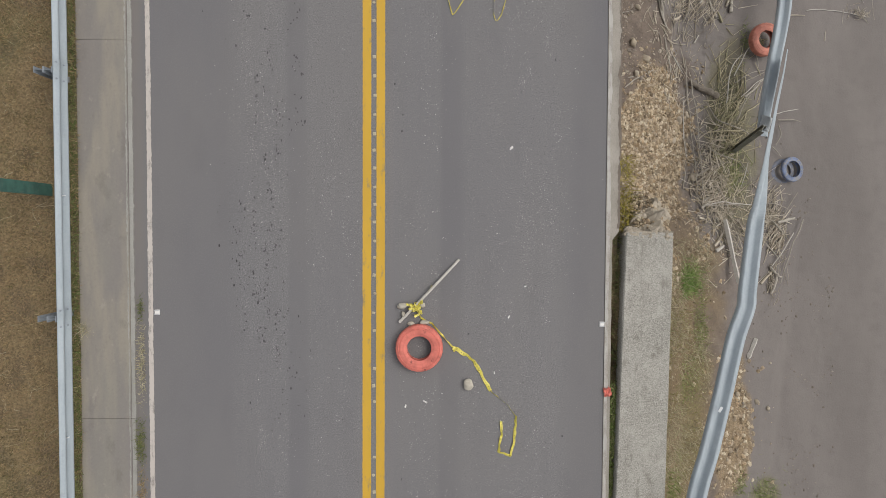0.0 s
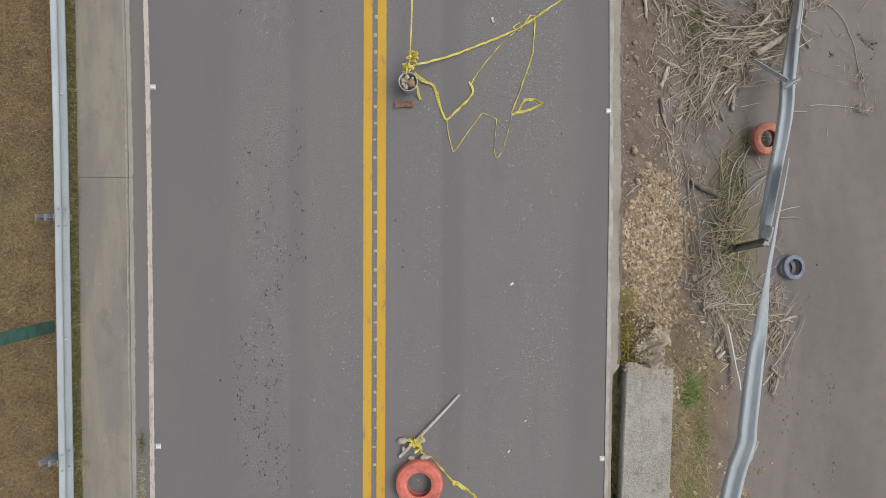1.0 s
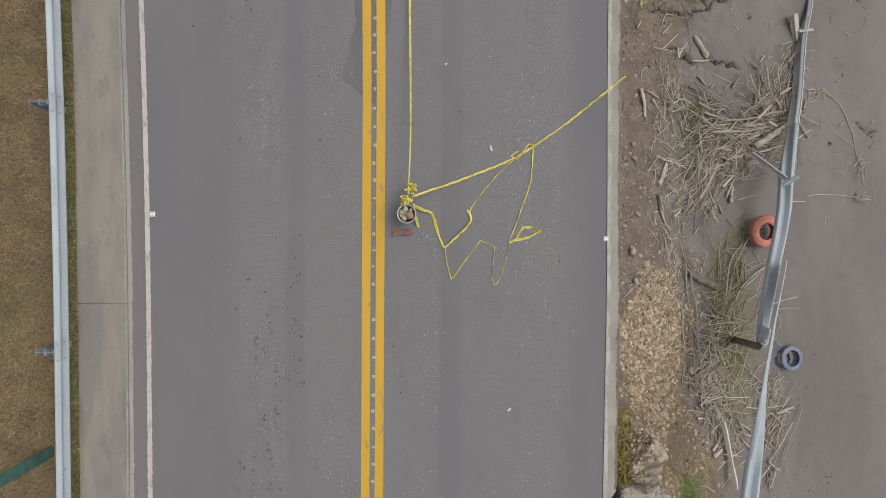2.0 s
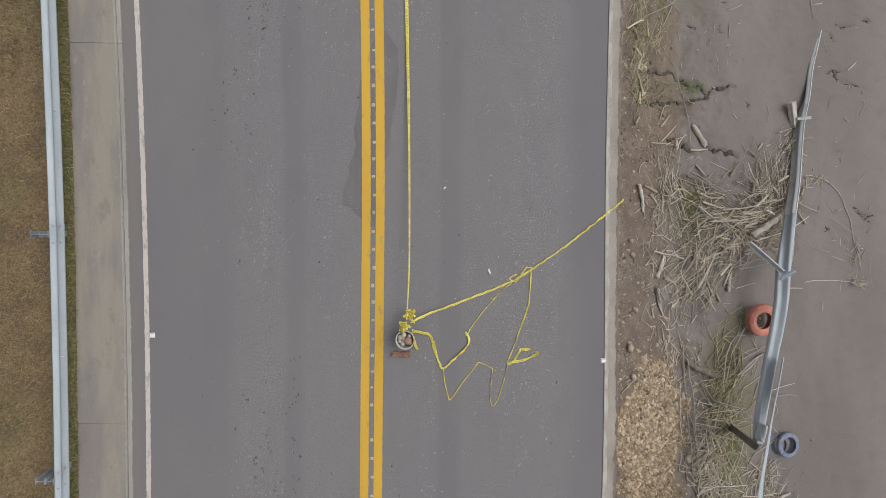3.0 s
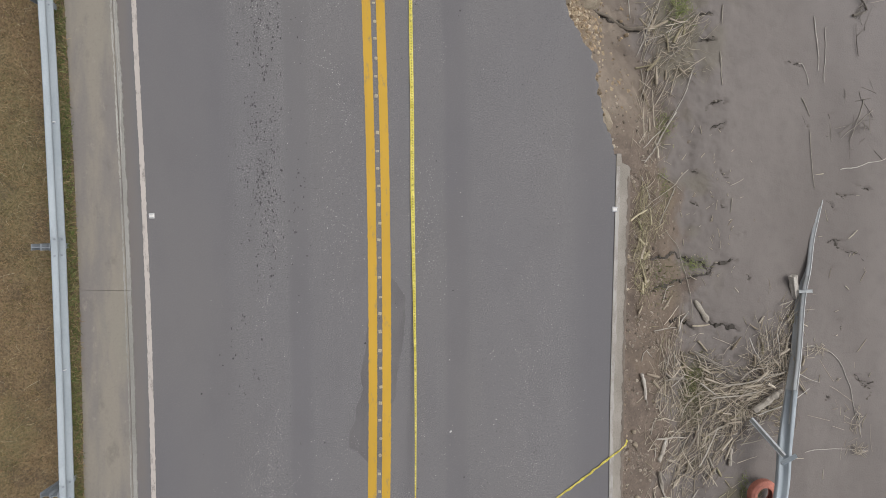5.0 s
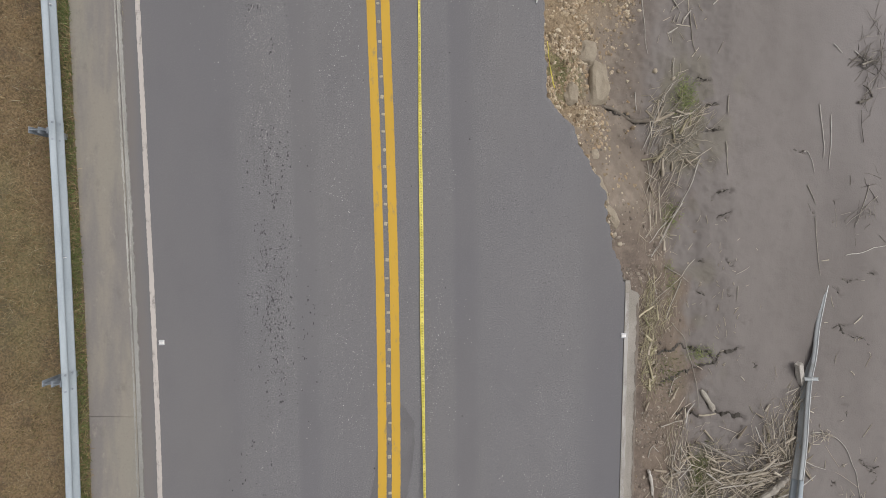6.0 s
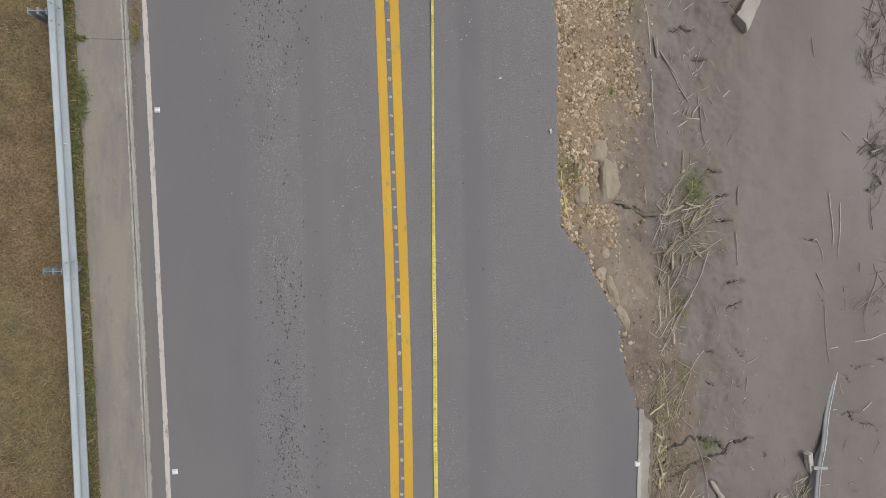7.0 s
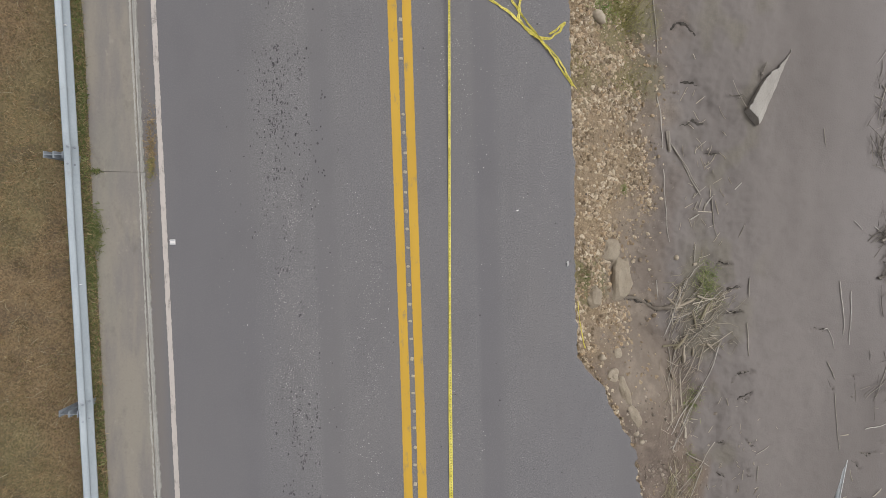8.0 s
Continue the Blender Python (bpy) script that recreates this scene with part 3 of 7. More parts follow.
def tube_points(pts, radii, sides=6):
    """Vertices and faces of a tube through the points, with closed ends."""
    pts = [Vector(p) for p in pts]
    verts, faces = [], []
    for i, p in enumerate(pts):
        ahead = (pts[min(i + 1, len(pts) - 1)] - pts[max(i - 1, 0)]).normalized()
        side = ahead.cross(Vector((0, 0, 1)))
        side = side.normalized() if side.length > 1e-3 else Vector((1, 0, 0))
        up = side.cross(ahead)
        for k in range(sides):
            a = 2 * math.pi * k / sides
            verts.append(p + (side * math.cos(a) + up * math.sin(a)) * radii[i])
    for i in range(len(pts) - 1):
        for k in range(sides):
            a, b = i * sides + k, i * sides + (k + 1) % sides
            faces.append((a, b, b + sides, a + sides))
    faces.append(tuple(reversed(range(sides))))
    faces.append(tuple(range((len(pts) - 1) * sides, len(pts) * sides)))
    return verts, faces


def bezier(pts, per=6):
    """A smooth line through the points."""
    out = []
    p = [Vector(q) for q in pts]
    for i in range(len(p) - 1):
        a, b, c, d = p[max(i - 1, 0)], p[i], p[i + 1], p[min(i + 2, len(p) - 1)]
        for k in range(per):
            t = k / per
            out.append(0.5 * ((2 * b) + (c - a) * t + (2 * a - 5 * b + 4 * c - d) * t * t + (3 * b - a - 3 * c + d) * t ** 3))
    out.append(p[-1])
    return out


# ---------- ground: one sheet out to the horizon ----------
def spread(a, b, step):
    return list(np.arange(a, b - step * 0.5, step))


def build_ground():
    ys = [-400, -200, -100, -60, -40, -28, -20, -15, -12, -10, -8.5] + spread(-7.5, -5.5, 0.25) + spread(-5.5, 24.0, 0.04) + spread(24.0, 26.0, 0.25) + [26, 28, 31, 35, 40, 50, 70, 100, 200, 400]
    left = [-400, -200, -100, -50, -30, -20, -14, -11] + spread(-9.5, -6.2, 0.1) + [-6.16, -6.11, -6.065, -6.05, -5.4, -4.5]
    right = [0.0, 0.012, 0.035, 0.08] + spread(0.13, 6.6, 0.042) + spread(6.6, 11.0, 0.11) + [11, 11.5, 12.2, 13, 14.5, 17, 21, 28, 40, 60, 100, 200, 400]
    verts, faces, soil, gravel, grass, moss, darkened, silt = [], [], [], [], [], [], [], []
    for y in ys:
        near = -8 < y < 26
        for x in left:
            x += bend_left(max(-30, min(y, 40))) + (verge_shift(y) if -6.18 < x < -6.0 else 0.0)
            out = max(0.0, -x - 6.3)
            z = (0.05 - 0.06 * min(out, 12) + (0.07 * n3(x, y, 1.1, 9.0) + 0.04 * n3(x, y, 3.0, 4.0)) * min(1, out * 2)) if x < -6.06 + bend_left(max(-30, min(y, 40))) + verge_shift(y) else -0.3
            verts.append((x, y, z))
            # Strip under the rail takes painted weed shade; the rest gets random dark spots.
            soil.append(0.0), gravel.append(0.0), silt.append(0.0), grass.append(1.0), darkened.append(0.4 if -6.42 < x - bend_left(max(-30, min(y, 40))) else 0.3 * smooth(0.0, 0.4, n3(x, y, 2.3, 33.0)))
            moss.append(smooth(-0.15, 0.35, n3(x, y, 0.6, 12.0)) * 0.5 + 0.1 * (1 - smooth(1, 9, y)))
        e = edge(y)
        for s in right:
            x = e + s
            if s == 0:
                z = -0.28 if y > 0.4 else -0.14
            elif s < 0.1 and 13.0 < y < 15.9:
                z = -0.42
            elif s < 0.02 and y > 0.9:
                z = -0.55
            else:
                z = ground_z(x, y) if near and s < 12 else bank_z(x, y)
            if s > 12:
                z += 0.25 * n3(x, y, 0.05, 3.0)
            verts.append((x + (0.06 * n3(x, y, 3.0, 2.0) if 0 < s < 0.1 else 0), y, z))
            width = 1.7 + 0.9 * n3(0, y, 0.6, 1.0) + 0.8 * smooth(12.5, 14.5, y)
            soil.append(max(1 - smooth(width + 0.2, width + 0.9, s + 0.5 * n3(x, y, 1.6, 3.0) + 0.3 * n3(x, y, 6.0, 13.0)), 0.0) * (1 - 0.6 * smooth(13.2, 14.8, y) * smooth(1.0, 1.5, s)) if y > 0 else 1 - smooth(2.6, 4.2, s + 0.4 * n3(x, y, 1.5, 3.0)))
            sandy = 0.22 * smooth(12.6, 14.4, y) * (1 - smooth(1.9, 3.2, s + 0.8 * n3(x, y, 1.1, 6.0)))
            gravel.append(max(gravel_at(x, y), sandy) if near and s < 9 else 0.0)
            shelf = smooth(12.4, 14.0, y + 0.6 * n3(x, y, 0.9, 41.0)) * (1 - smooth(20.5, 22.5, y)) * smooth(0.1, 0.9, s) * (1 - smooth(2.0, 2.9, s + 0.6 * n3(x, y, 1.3, 16.0)))
            silt.append(shelf * (0.45 + 0.55 * smooth(-0.3, 0.3, n3(x, y, 2.2, 18.0))) * (1 - 0.75 * gravel_at(x, y)) if near else 0.0)
            slope = (1 - smooth(-0.6, 1.2, y)) * (1 - smooth(2.3, 3.2, s + 0.5 * n3(x, y, 1.7, 5.0)))
            straw = 0.12 * in_patch(x, y, 4.75, 10.2, 0.7, 2.6, 2.0)
            grass.append(max(slope * 0.9, straw))
            # The patch at y 16.45 is moss plus painted recess shade below the road.
            green = max(0.5 * in_patch(x, y, 6.9, 2.7, 0.7, 2.4, 1.0), 0.3 * in_patch(x, y, 5.3, 15.7, 0.6, 1.5, 3.0), 0.5 * in_patch(x, y, 6.0, 7.2, 0.5, 0.7, 5.0),
                        0.6 * in_patch(x, y, 7.65, -5.9, 0.5, 0.6, 4.0), 0.6 * in_patch(x, y, 3.0, 22.2, 0.9, 0.9, 6.0), 0.45 * in_patch(x, y, 3.0, 20.9, 1.1, 0.6, 9.0), 0.4 * in_patch(x, y, 1.9, 20.7, 0.5, 0.7, 8.0), 0.7 * in_patch(x, y, 2.15, 16.45, 0.6, 0.8, 2.5))
            algae = 0.2 * smooth(0.05, 0.45, n3(x, y, 1.5, 71.0)) * smooth(4.4, 5.2, x) * (1 - smooth(6.2, 7.2, x)) * smooth(9.0, 10.0, y) if near else 0.0
            moss.append(max(green, algae, 0.35 * slope * smooth(-0.1, 0.35, n3(x, y, 0.9, 14.0))) if near else 0.0)
            # Under heaps, damp soil and the shade between sticks share one dark tint.
            heap_dark = max(0.45 * in_patch(x, y, 6.7, 7.2, 1.5, 1.3, 2.2), 0.12 * in_patch(x, y, 6.5, 1.9, 0.8, 1.9, 7.2), 0.3 * in_patch(x, y, 5.1, 15.0, 0.5, 1.6, 1.2)) * smooth(-0.25, 0.3, n3(x, y, 6.0, 8.0)) if near else 0.0
            # Cracks get their inner shade as a faint tint too.
            darkened.append(max(0.12 * crack_depth(x, y), heap_dark) if near and 0.5 < s < 11 else 0.0)
    cols = len(left) + len(right)
    for j in range(len(ys) - 1):
        for i in range(cols - 1):
            a = j * cols + i
            faces.append((a, a + 1, a + 1 + cols, a + cols))
    me = mesh_of("ground", verts, faces, M_GROUND, True)
    for key, values in (("soil", soil), ("gravel", gravel), ("grass", grass), ("moss", moss), ("darkened", darkened), ("silt", silt)):
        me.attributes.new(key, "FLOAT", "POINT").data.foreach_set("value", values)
    return tagged(new("ground", me), "grey river mud and eroded brown bank below a dry grass verge", "ground", "", "structure")


build_ground()


# ---------- road ----------
def strip(name, ys, lefts, rights, top, thick, material):
    """A long band with thickness between two edges, given for each y."""
    verts, faces = [], []
    for y, a, b in zip(ys, lefts, rights):
        verts += [(a, y, top), (b, y, top), (b, y, top - thick), (a, y, top - thick)]
    for i in range(len(ys) - 1):
        p, q = 4 * i, 4 * i + 4
        faces += [(p, p + 1, q + 1, q), (p + 1, p + 2, q + 2, q + 1), (p + 2, p + 3, q + 3, q + 2), (p + 3, p, q, q + 3)]
    faces += [(3, 2, 1, 0), (len(verts) - 4, len(verts) - 3, len(verts) - 2, len(verts) - 1)]
    return mesh_of(name, verts, faces, material)


def build_road():
    """Asphalt with a broken right edge where the bank has gone."""
    ys = [-400, -100, -40, -15, -8] + spread(-6, 12.1, 0.3) + spread(12.1, 24, 0.035) + [24, 26, 30, 40, 100, 400]
    verts, faces, across = [], [], []
    for y in ys:
        near = max(-60, min(y, 60))
        a, mid = -5.2 + bend_left(near), -1.1 + bend_mid(near)
        broken = y > 12.3
        e = edge(y) + (0.07 * n3(1.0, y, 2.2, 6.0) + 0.06 * n3(2.0, y, 7.0, 7.0) + 0.03 * n3(2.0, y, 19.0, 9.0)) * (1.0 if y < 16 else 0.45) if broken else 2.868 + bend_right(y)
        chip = 0.02 * n3(3.0, y, 14.0, 3.0) if broken else 0.0
        drop = 1.0 if broken else 0.0
        row = [(a, -0.3), (a, 0.0), (mid, 0.0), (e - 0.08, 0.0), (e - 0.012 * drop, -0.006 * drop), (e + chip, -0.04), (e - 0.03 * drop + 2 * chip, -0.1), (e - 0.02 * drop, -0.3)]
        for x, z in row:
            verts.append((x, y, z))
            across.append(-5.115 if x == a else x - bend_mid(near))
    n = 8
    for i in range(len(ys) - 1):
        for k in range(n):
            p, q = n * i + k, n * i + (k + 1) % n
            faces.append((p, q, q + n, p + n))
    faces += [tuple(range(n)), tuple(reversed(range(len(verts) - n, len(verts))))]
    me = mesh_of("road", verts, faces, M_ASPHALT)
    me.attributes.new("across", "FLOAT", "POINT").data.foreach_set("value", across)
    return tagged(new("road", me), "worn grey two-lane asphalt with a collapsed edge", "road", "", "structure")


build_road()


def paint_line(name, label, x0, x1, bend, y0, y1, material, top=0.004, ragged=0.006):
    ys = spread(y0, y1, 0.02)
    lefts = [x0 + bend(y) + ragged * (0.3 * n3(0, y, 1.2, 2.0) + 0.3 * n3(0, y, 11.0, 2.0) + 0.7 * n3(0, y, 29.0, 2.0)) for y in ys]
    rights = [x1 + bend(y) + ragged * (0.3 * n3(0, y, 1.2, 5.0) + 0.3 * n3(0, y, 11.0, 5.0) + 0.7 * n3(0, y, 29.0, 5.0)) for y in ys]
    return tagged(new(name, strip(name, ys, lefts, rights, top, 0.0035, material)), label, "road marking", "", "structure")


paint_line("road_marking", "yellow double centre line band on asphalt", -1.292, -1.147, bend_mid, -14, 34, M_YELLOW)
paint_line("road_marking", "yellow double centre line band on asphalt", -1.058, -0.912, bend_mid, -14, 34, M_YELLOW)
paint_line("road_marking", "worn white edge line on asphalt", -4.948, -4.869, bend_left, -14, 34, M_WHITE, ragged=0.011)


def build_patch():
    """A dark sealed patch that shows on both sides of the centre line."""
    line = [(-1.08, 6.9), (-1.36, 7.1), (-1.48, 7.22), (-1.63, 7.32), (-1.6, 7.55), (-1.52, 7.75), (-1.5, 8.0), (-1.4, 8.3), (-1.44, 8.5), (-1.38, 8.9), (-1.35, 9.3), (-1.3, 9.6), (-1.2, 9.9),
            (-0.98, 10.2), (-0.84, 10.1), (-0.7, 9.85), (-0.72, 9.3), (-0.74, 9.0), (-0.82, 8.6), (-0.84, 8.2), (-0.9, 8.05), (-1.0, 7.6)]
    smooth_line = bezier([(x, y, 0) for x, y in line + line[:1]], 5)[:-1]
    ring = [(p.x + 0.03 * n3(p.x, p.y, 9.0, 1.0), p.y + 0.03 * n3(p.x, p.y, 9.0, 4.0)) for p in smooth_line]
    verts = [(x, y, 0.002) for x, y in ring] + [(x, y, -0.004) for x, y in ring]
    n = len(ring)
    faces = [tuple(range(n))] + [(i, (i + 1) % n, n + (i + 1) % n, n + i) for i in range(n)]
    tagged(new("asphalt_patch", mesh_of("asphalt_patch", verts, faces, M_PATCH)), "dark irregular asphalt patch under the centre line", "road patch", "", "structure")


build_patch()


def build_crack():
    pts = [(-2.0, 16.92), (-1.86, 16.9), (-1.75, 16.82), (-1.62, 16.84), (-1.5, 16.78)]
    v, f = [], []
    for i, p in enumerate(bezier([(x, y, 0.002) for x, y in pts], 6)):
        w = 0.006 + 0.006 * noise.noise(Vector((i * 0.7, 2, 3)))
        y = p.y + 0.012 * noise.noise(Vector((i * 0.9, 5, 1)))
        v += [(p.x, y - w, 0.0012), (p.x, y, 0.002), (p.x, y + w, 0.0012)]
        if i:
            k = 3 * i
            f += [(k - 3, k, k + 1, k - 2), (k - 2, k + 1, k + 2, k - 1)]
    tagged(new("asphalt_crack", mesh_of("asphalt_crack", v, f, M_PATCH)), "thin dark sealed crack across asphalt", "road crack", "", "structure")


build_crack()


# ---------- left roadside: gutter apron and kerb strip ----------
apron = thing("pavement", "stained concrete gutter apron beside the road", "pavement", "", "structure")
joints = [-22, -9.4, -2.9, 3.52, 9.92, 18.3, 24.6, 34]
for a, b in zip(joints, joints[1:]):
    ys = spread(a + 0.003, b - 0.003, 0.2) + [b - 0.003]
    me = strip("concrete_panel", ys, [-6.06 + bend_left(y) + verge_shift(y) + 0.012 * n3(1, y, 1.5, 3.0) for y in ys], [-5.245 + bend_left(y) + 0.006 * n3(2, y, 5.0, 3.0) for y in ys], 0.03, 0.22, M_APRON)
    part("concrete_panel", me, apron)
for a, b in zip(joints, joints[1:]):
    ys = spread(a + 0.003, b - 0.003, 0.025) + [b - 0.003]
    lefts = [-5.241 + bend_left(y) + 0.005 * n3(4, y, 6.0, 3.0) for y in ys]
    rights = [-5.175 + bend_left(y) + 0.015 * n3(5, y, 2.0, 3.0) + (0.012 + 0.008 * smooth(9.0, 13.0, y)) * (n3(6, y, 9.0, 3.0) + 0.8 * n3(6, y, 21.0, 3.0)) for y in ys]
    part("kerb_strip", strip("kerb_strip", ys, lefts, rights, 0.022, 0.2, M_KERB), apron, "pale chipped kerb strip")
for y0, y1, mat, label in ((-22, 11.8, M_KERB, "thin worn mortar lip"), (11.8, 34, M_LIP, "thin pale mortar lip")):
    ys = spread(y0, y1, 0.03)
    part("mortar_lip", strip("mortar_lip", ys, [-5.282 + bend_left(y) + 0.012 * n3(7, y, 1.5, 3.0) + 0.016 * n3(7, y, 14.0, 3.0) for y in ys], [-5.265 + bend_left(y) + 0.012 * n3(8, y, 6.0, 3.0) + 0.016 * n3(8, y, 17.0, 3.0) + 0.008 * smooth(9, 13, y) for y in ys], 0.034 if y0 > 0 else 0.0315, 0.02, mat), apron, label)
ys = spread(12.2, 34, 0.03)
part("mortar_edge", strip("mortar_edge", ys, [-5.22 + bend_left(y) + 0.03 * n3(17, y, 0.9, 3.0) + 0.02 * n3(17, y, 5.0, 3.0) for y in ys], [-5.202 + bend_left(y) + 0.03 * n3(17, y, 0.9, 3.0) + 0.022 * n3(18, y, 4.0, 3.0) for y in ys], 0.027, 0.02, M_LIP), apron, "crumbled pale outer edge")

# concrete edge beam on the broken side, ending in a ragged break
beam = thing("kerb", "pale concrete edge beam broken off at the washout", "kerb", "", "structure")
ys = spread(-22, 0.35, 0.1) + spread(0.35, 12.42, 0.05)
rights = [bend_right(y) + (2.985 if y < 0.3 else 3.1) + 0.012 * n3(9, y, 4.0, 3.0) - (0.14 * smooth(12.13, 12.19, y) + 0.03 * n3(1, y, 9.0, 2.0) * smooth(11.8, 12.0, y)) for y in ys]
part("beam", strip("beam", ys, [2.872 + bend_right(y) for y in ys], rights, 0.012, 0.3, M_EDGE), beam)
ys = spread(-22, 12.2, 0.06)
part("edge_paint", strip("edge_paint", ys, [2.876 + bend_right(y) for y in ys], [2.94 + bend_right(y) + 0.018 * n3(2, y, 3.0, 8.0) + 0.012 * n3(3, y, 11.0, 8.0) for y in ys], 0.0155, 0.0035, M_FADED), beam, "faded white edge paint")
ys = spread(0.4, 12.0, 0.025)
part("dirt_crust", strip("dirt_crust", ys, [bend_right(y) + (2.97 if y < 0.3 else 3.07) + 0.02 * n3(4, y, 1.3, 8.0) + 0.02 * n3(5, y, 7.0, 8.0) + 0.02 * n3(5, y, 17.0, 8.0) for y in ys], [bend_right(y) + (2.99 if y < 0.3 else 3.105) + 0.02 * n3(6, y, 5.0, 8.0) for y in ys], 0.017, 0.02, M_CRUST), beam, "brown soil crust along the outer rim")


# ---------- road studs ----------
def stud_mesh(name, r, h, material, square):
    bm = bmesh.new()
    bmesh.ops.create_cone(bm, cap_ends=True, segments=4 if square else 14, radius1=r, radius2=r * 0.72, depth=h)
    if square:
        bmesh.ops.rotate(bm, verts=bm.verts, matrix=Matrix.Rotation(radians(45), 3, "Z"))
    bmesh.ops.translate(bm, verts=bm.verts, vec=(0, 0, h / 2))
    bmesh.ops.bevel(bm, geom=bm.edges[:], offset=0.004, segments=1, affect="EDGES")
    return bm_mesh(name, bm, material)


dome, tile = stud_mesh("road_stud", 0.038, 0.018, M_STUD, False), stud_mesh("road_stud", 0.052, 0.014, M_STUD, True)
rnd = random.Random(5)
y = -6.0
while y < 25:
    y += 0.305 + rnd.uniform(-0.03, 0.03)
    if rnd.random() < 0.08:
        continue
    ob = new("road_stud", dome if rnd.random() < 0.2 else tile)
    ob.matrix_world = pose(-1.095 + bend_mid(y) + rnd.uniform(-0.012, 0.012), y, 0.0, 0, 0, rnd.uniform(-12, 12)) @ Matrix.Diagonal((0.8, 0.72 + rnd.uniform(-0.25, 0.2), rnd.uniform(0.6, 1.1), 1))
    tagged(ob, "small cream stud between the yellow lines", "road stud", "centre line studs")


def edge_stud(x, y, turn):
    base = thing("reflective_stud", "square white raised reflector stud on asphalt", "road stud", "edge studs", at=pose(x, y, 0, 0, 0, turn))
    body = part("body", EDGE_BODY, base)
    for side in (-1, 1):
        part("reflector", EDGE_LENS, body, "glossy reflector face", pose(0, side * 0.03, 0.02, side * -28, 0, 0))


EDGE_BODY = stud_mesh("body", 0.066, 0.022, M_STUD_WHITE, True)
EDGE_LENS = box_mesh("reflector", 0.085, 0.022, 0.006, M_STUD_LENS, 0.002)
for x, y in ((-4.8, -7.2), (-4.8, -1.07), (-4.83, 5.04), (-4.96, 11.18), (-5.25, 17.18), (-5.55, 23.3), (2.83, -7.4), (2.83, -1.25), (2.84, 4.7), (2.79, 11.42)):
    edge_stud(x, y, 0 if x > 0 else 2)


# ---------- guardrails ----------
PROFILE = [(0.0, -0.152), (0.018, -0.146), (0.062, -0.116), (0.068, -0.1), (0.066, -0.078), (0.004, -0.03), (0.0, 0.0), (0.004, 0.03), (0.066, 0.078), (0.068, 0.1), (0.062, 0.116), (0.018, 0.146), (0.0, 0.152)]


def rail_bend(y):
    """How far the left rail swings away, a little more than the road beyond the washout."""
    return bend_left(y) * 0.88 - 0.009 * max(0.0, min(y, 26.0) - 13.5)


def wbeam(name, stations, material, crush=None):
    """A W-shaped steel beam swept through stations of (place, face direction); crush flattens the waves at each station."""
    pts = [Vector(p) for p, _ in stations]
    verts, faces, n = [], [], len(PROFILE)
    for i, (p, face) in enumerate(stations):
        ahead = (pts[min(i + 1, len(pts) - 1)] - pts[max(i - 1, 0)]).normalized()
        out = Vector(face)
        out = (out - ahead * out.dot(ahead)).normalized()
        up = ahead.cross(out)
        k = crush[i] if crush else 1.0
        for skin in (0.0, -0.006):
            for d, h in PROFILE:
                verts.append(pts[i] + out * (d * k + skin) + up * h * (1 + 0.12 * (1 - k)))
    m = 2 * n
    for i in range(len(stations) - 1):
        a, b = m * i, m * (i + 1)
        for k in range(n - 1):
            faces.append((a + k, a + k + 1, b + k + 1, b + k))
            faces.append((a + n + k + 1, a + n + k, b + n + k, b + n + k + 1))
        faces.append((a, b, b + n, a + n))
        faces.append((a + n - 1, a + m - 1, b + m - 1, b + n - 1))
    for a in (0, m * (len(stations) - 1)):
        for k in range(n - 1):
            faces.append((a + k, a + k + 1, a + n + k + 1, a + n + k))
    return mesh_of(name, verts, faces, material, True)


def ibeam_mesh(name, deep, wide, tall, material):
    """An upright steel section, I-shaped from above, from z = 0 to tall."""
    t, w = 0.009, wide / 2
    d = deep / 2
    ring = [(-d, -w), (-d + t, -w), (-d + t, -t / 2), (d - t, -t / 2), (d - t, -w), (d, -w), (d, w), (d - t, w), (d - t, t / 2), (-d + t, t / 2), (-d + t, w), (-d, w)]
    n = len(ring)
    verts = [(x, y, 0) for x, y in ring] + [(x, y, tall) for x, y in ring]
    faces = [(i, (i + 1) % n, n + (i + 1) % n, n + i) for i in range(n)] + [tuple(reversed(range(n))), tuple(range(n, 2 * n))]
    return mesh_of(name, verts, faces, material)


def bolt_mesh(name, r, material):
    bm = bmesh.new()
    bmesh.ops.create_cone(bm, cap_ends=True, segments=6, radius1=r, radius2=r * 0.7, depth=0.014)
    return bm_mesh(name, bm, material)


POST, BLOCKOUT, BOLT = ibeam_mesh("post", 0.15, 0.1, 1.6, M_POST), ibeam_mesh("blockout", 0.13, 0.1, 0.34, M_POST), bolt_mesh("bolt", 0.02, M_POST)
MARKER = box_mesh("reflector_tab", 0.055, 0.012, 0.05, M_REFLECT, 0.003)
rail = thing("guardrail", "upright galvanised steel W-beam guardrail along the grass verge", "guardrail")
posts = [-1.08 + 3.912 * k for k in range(-4, 8)]
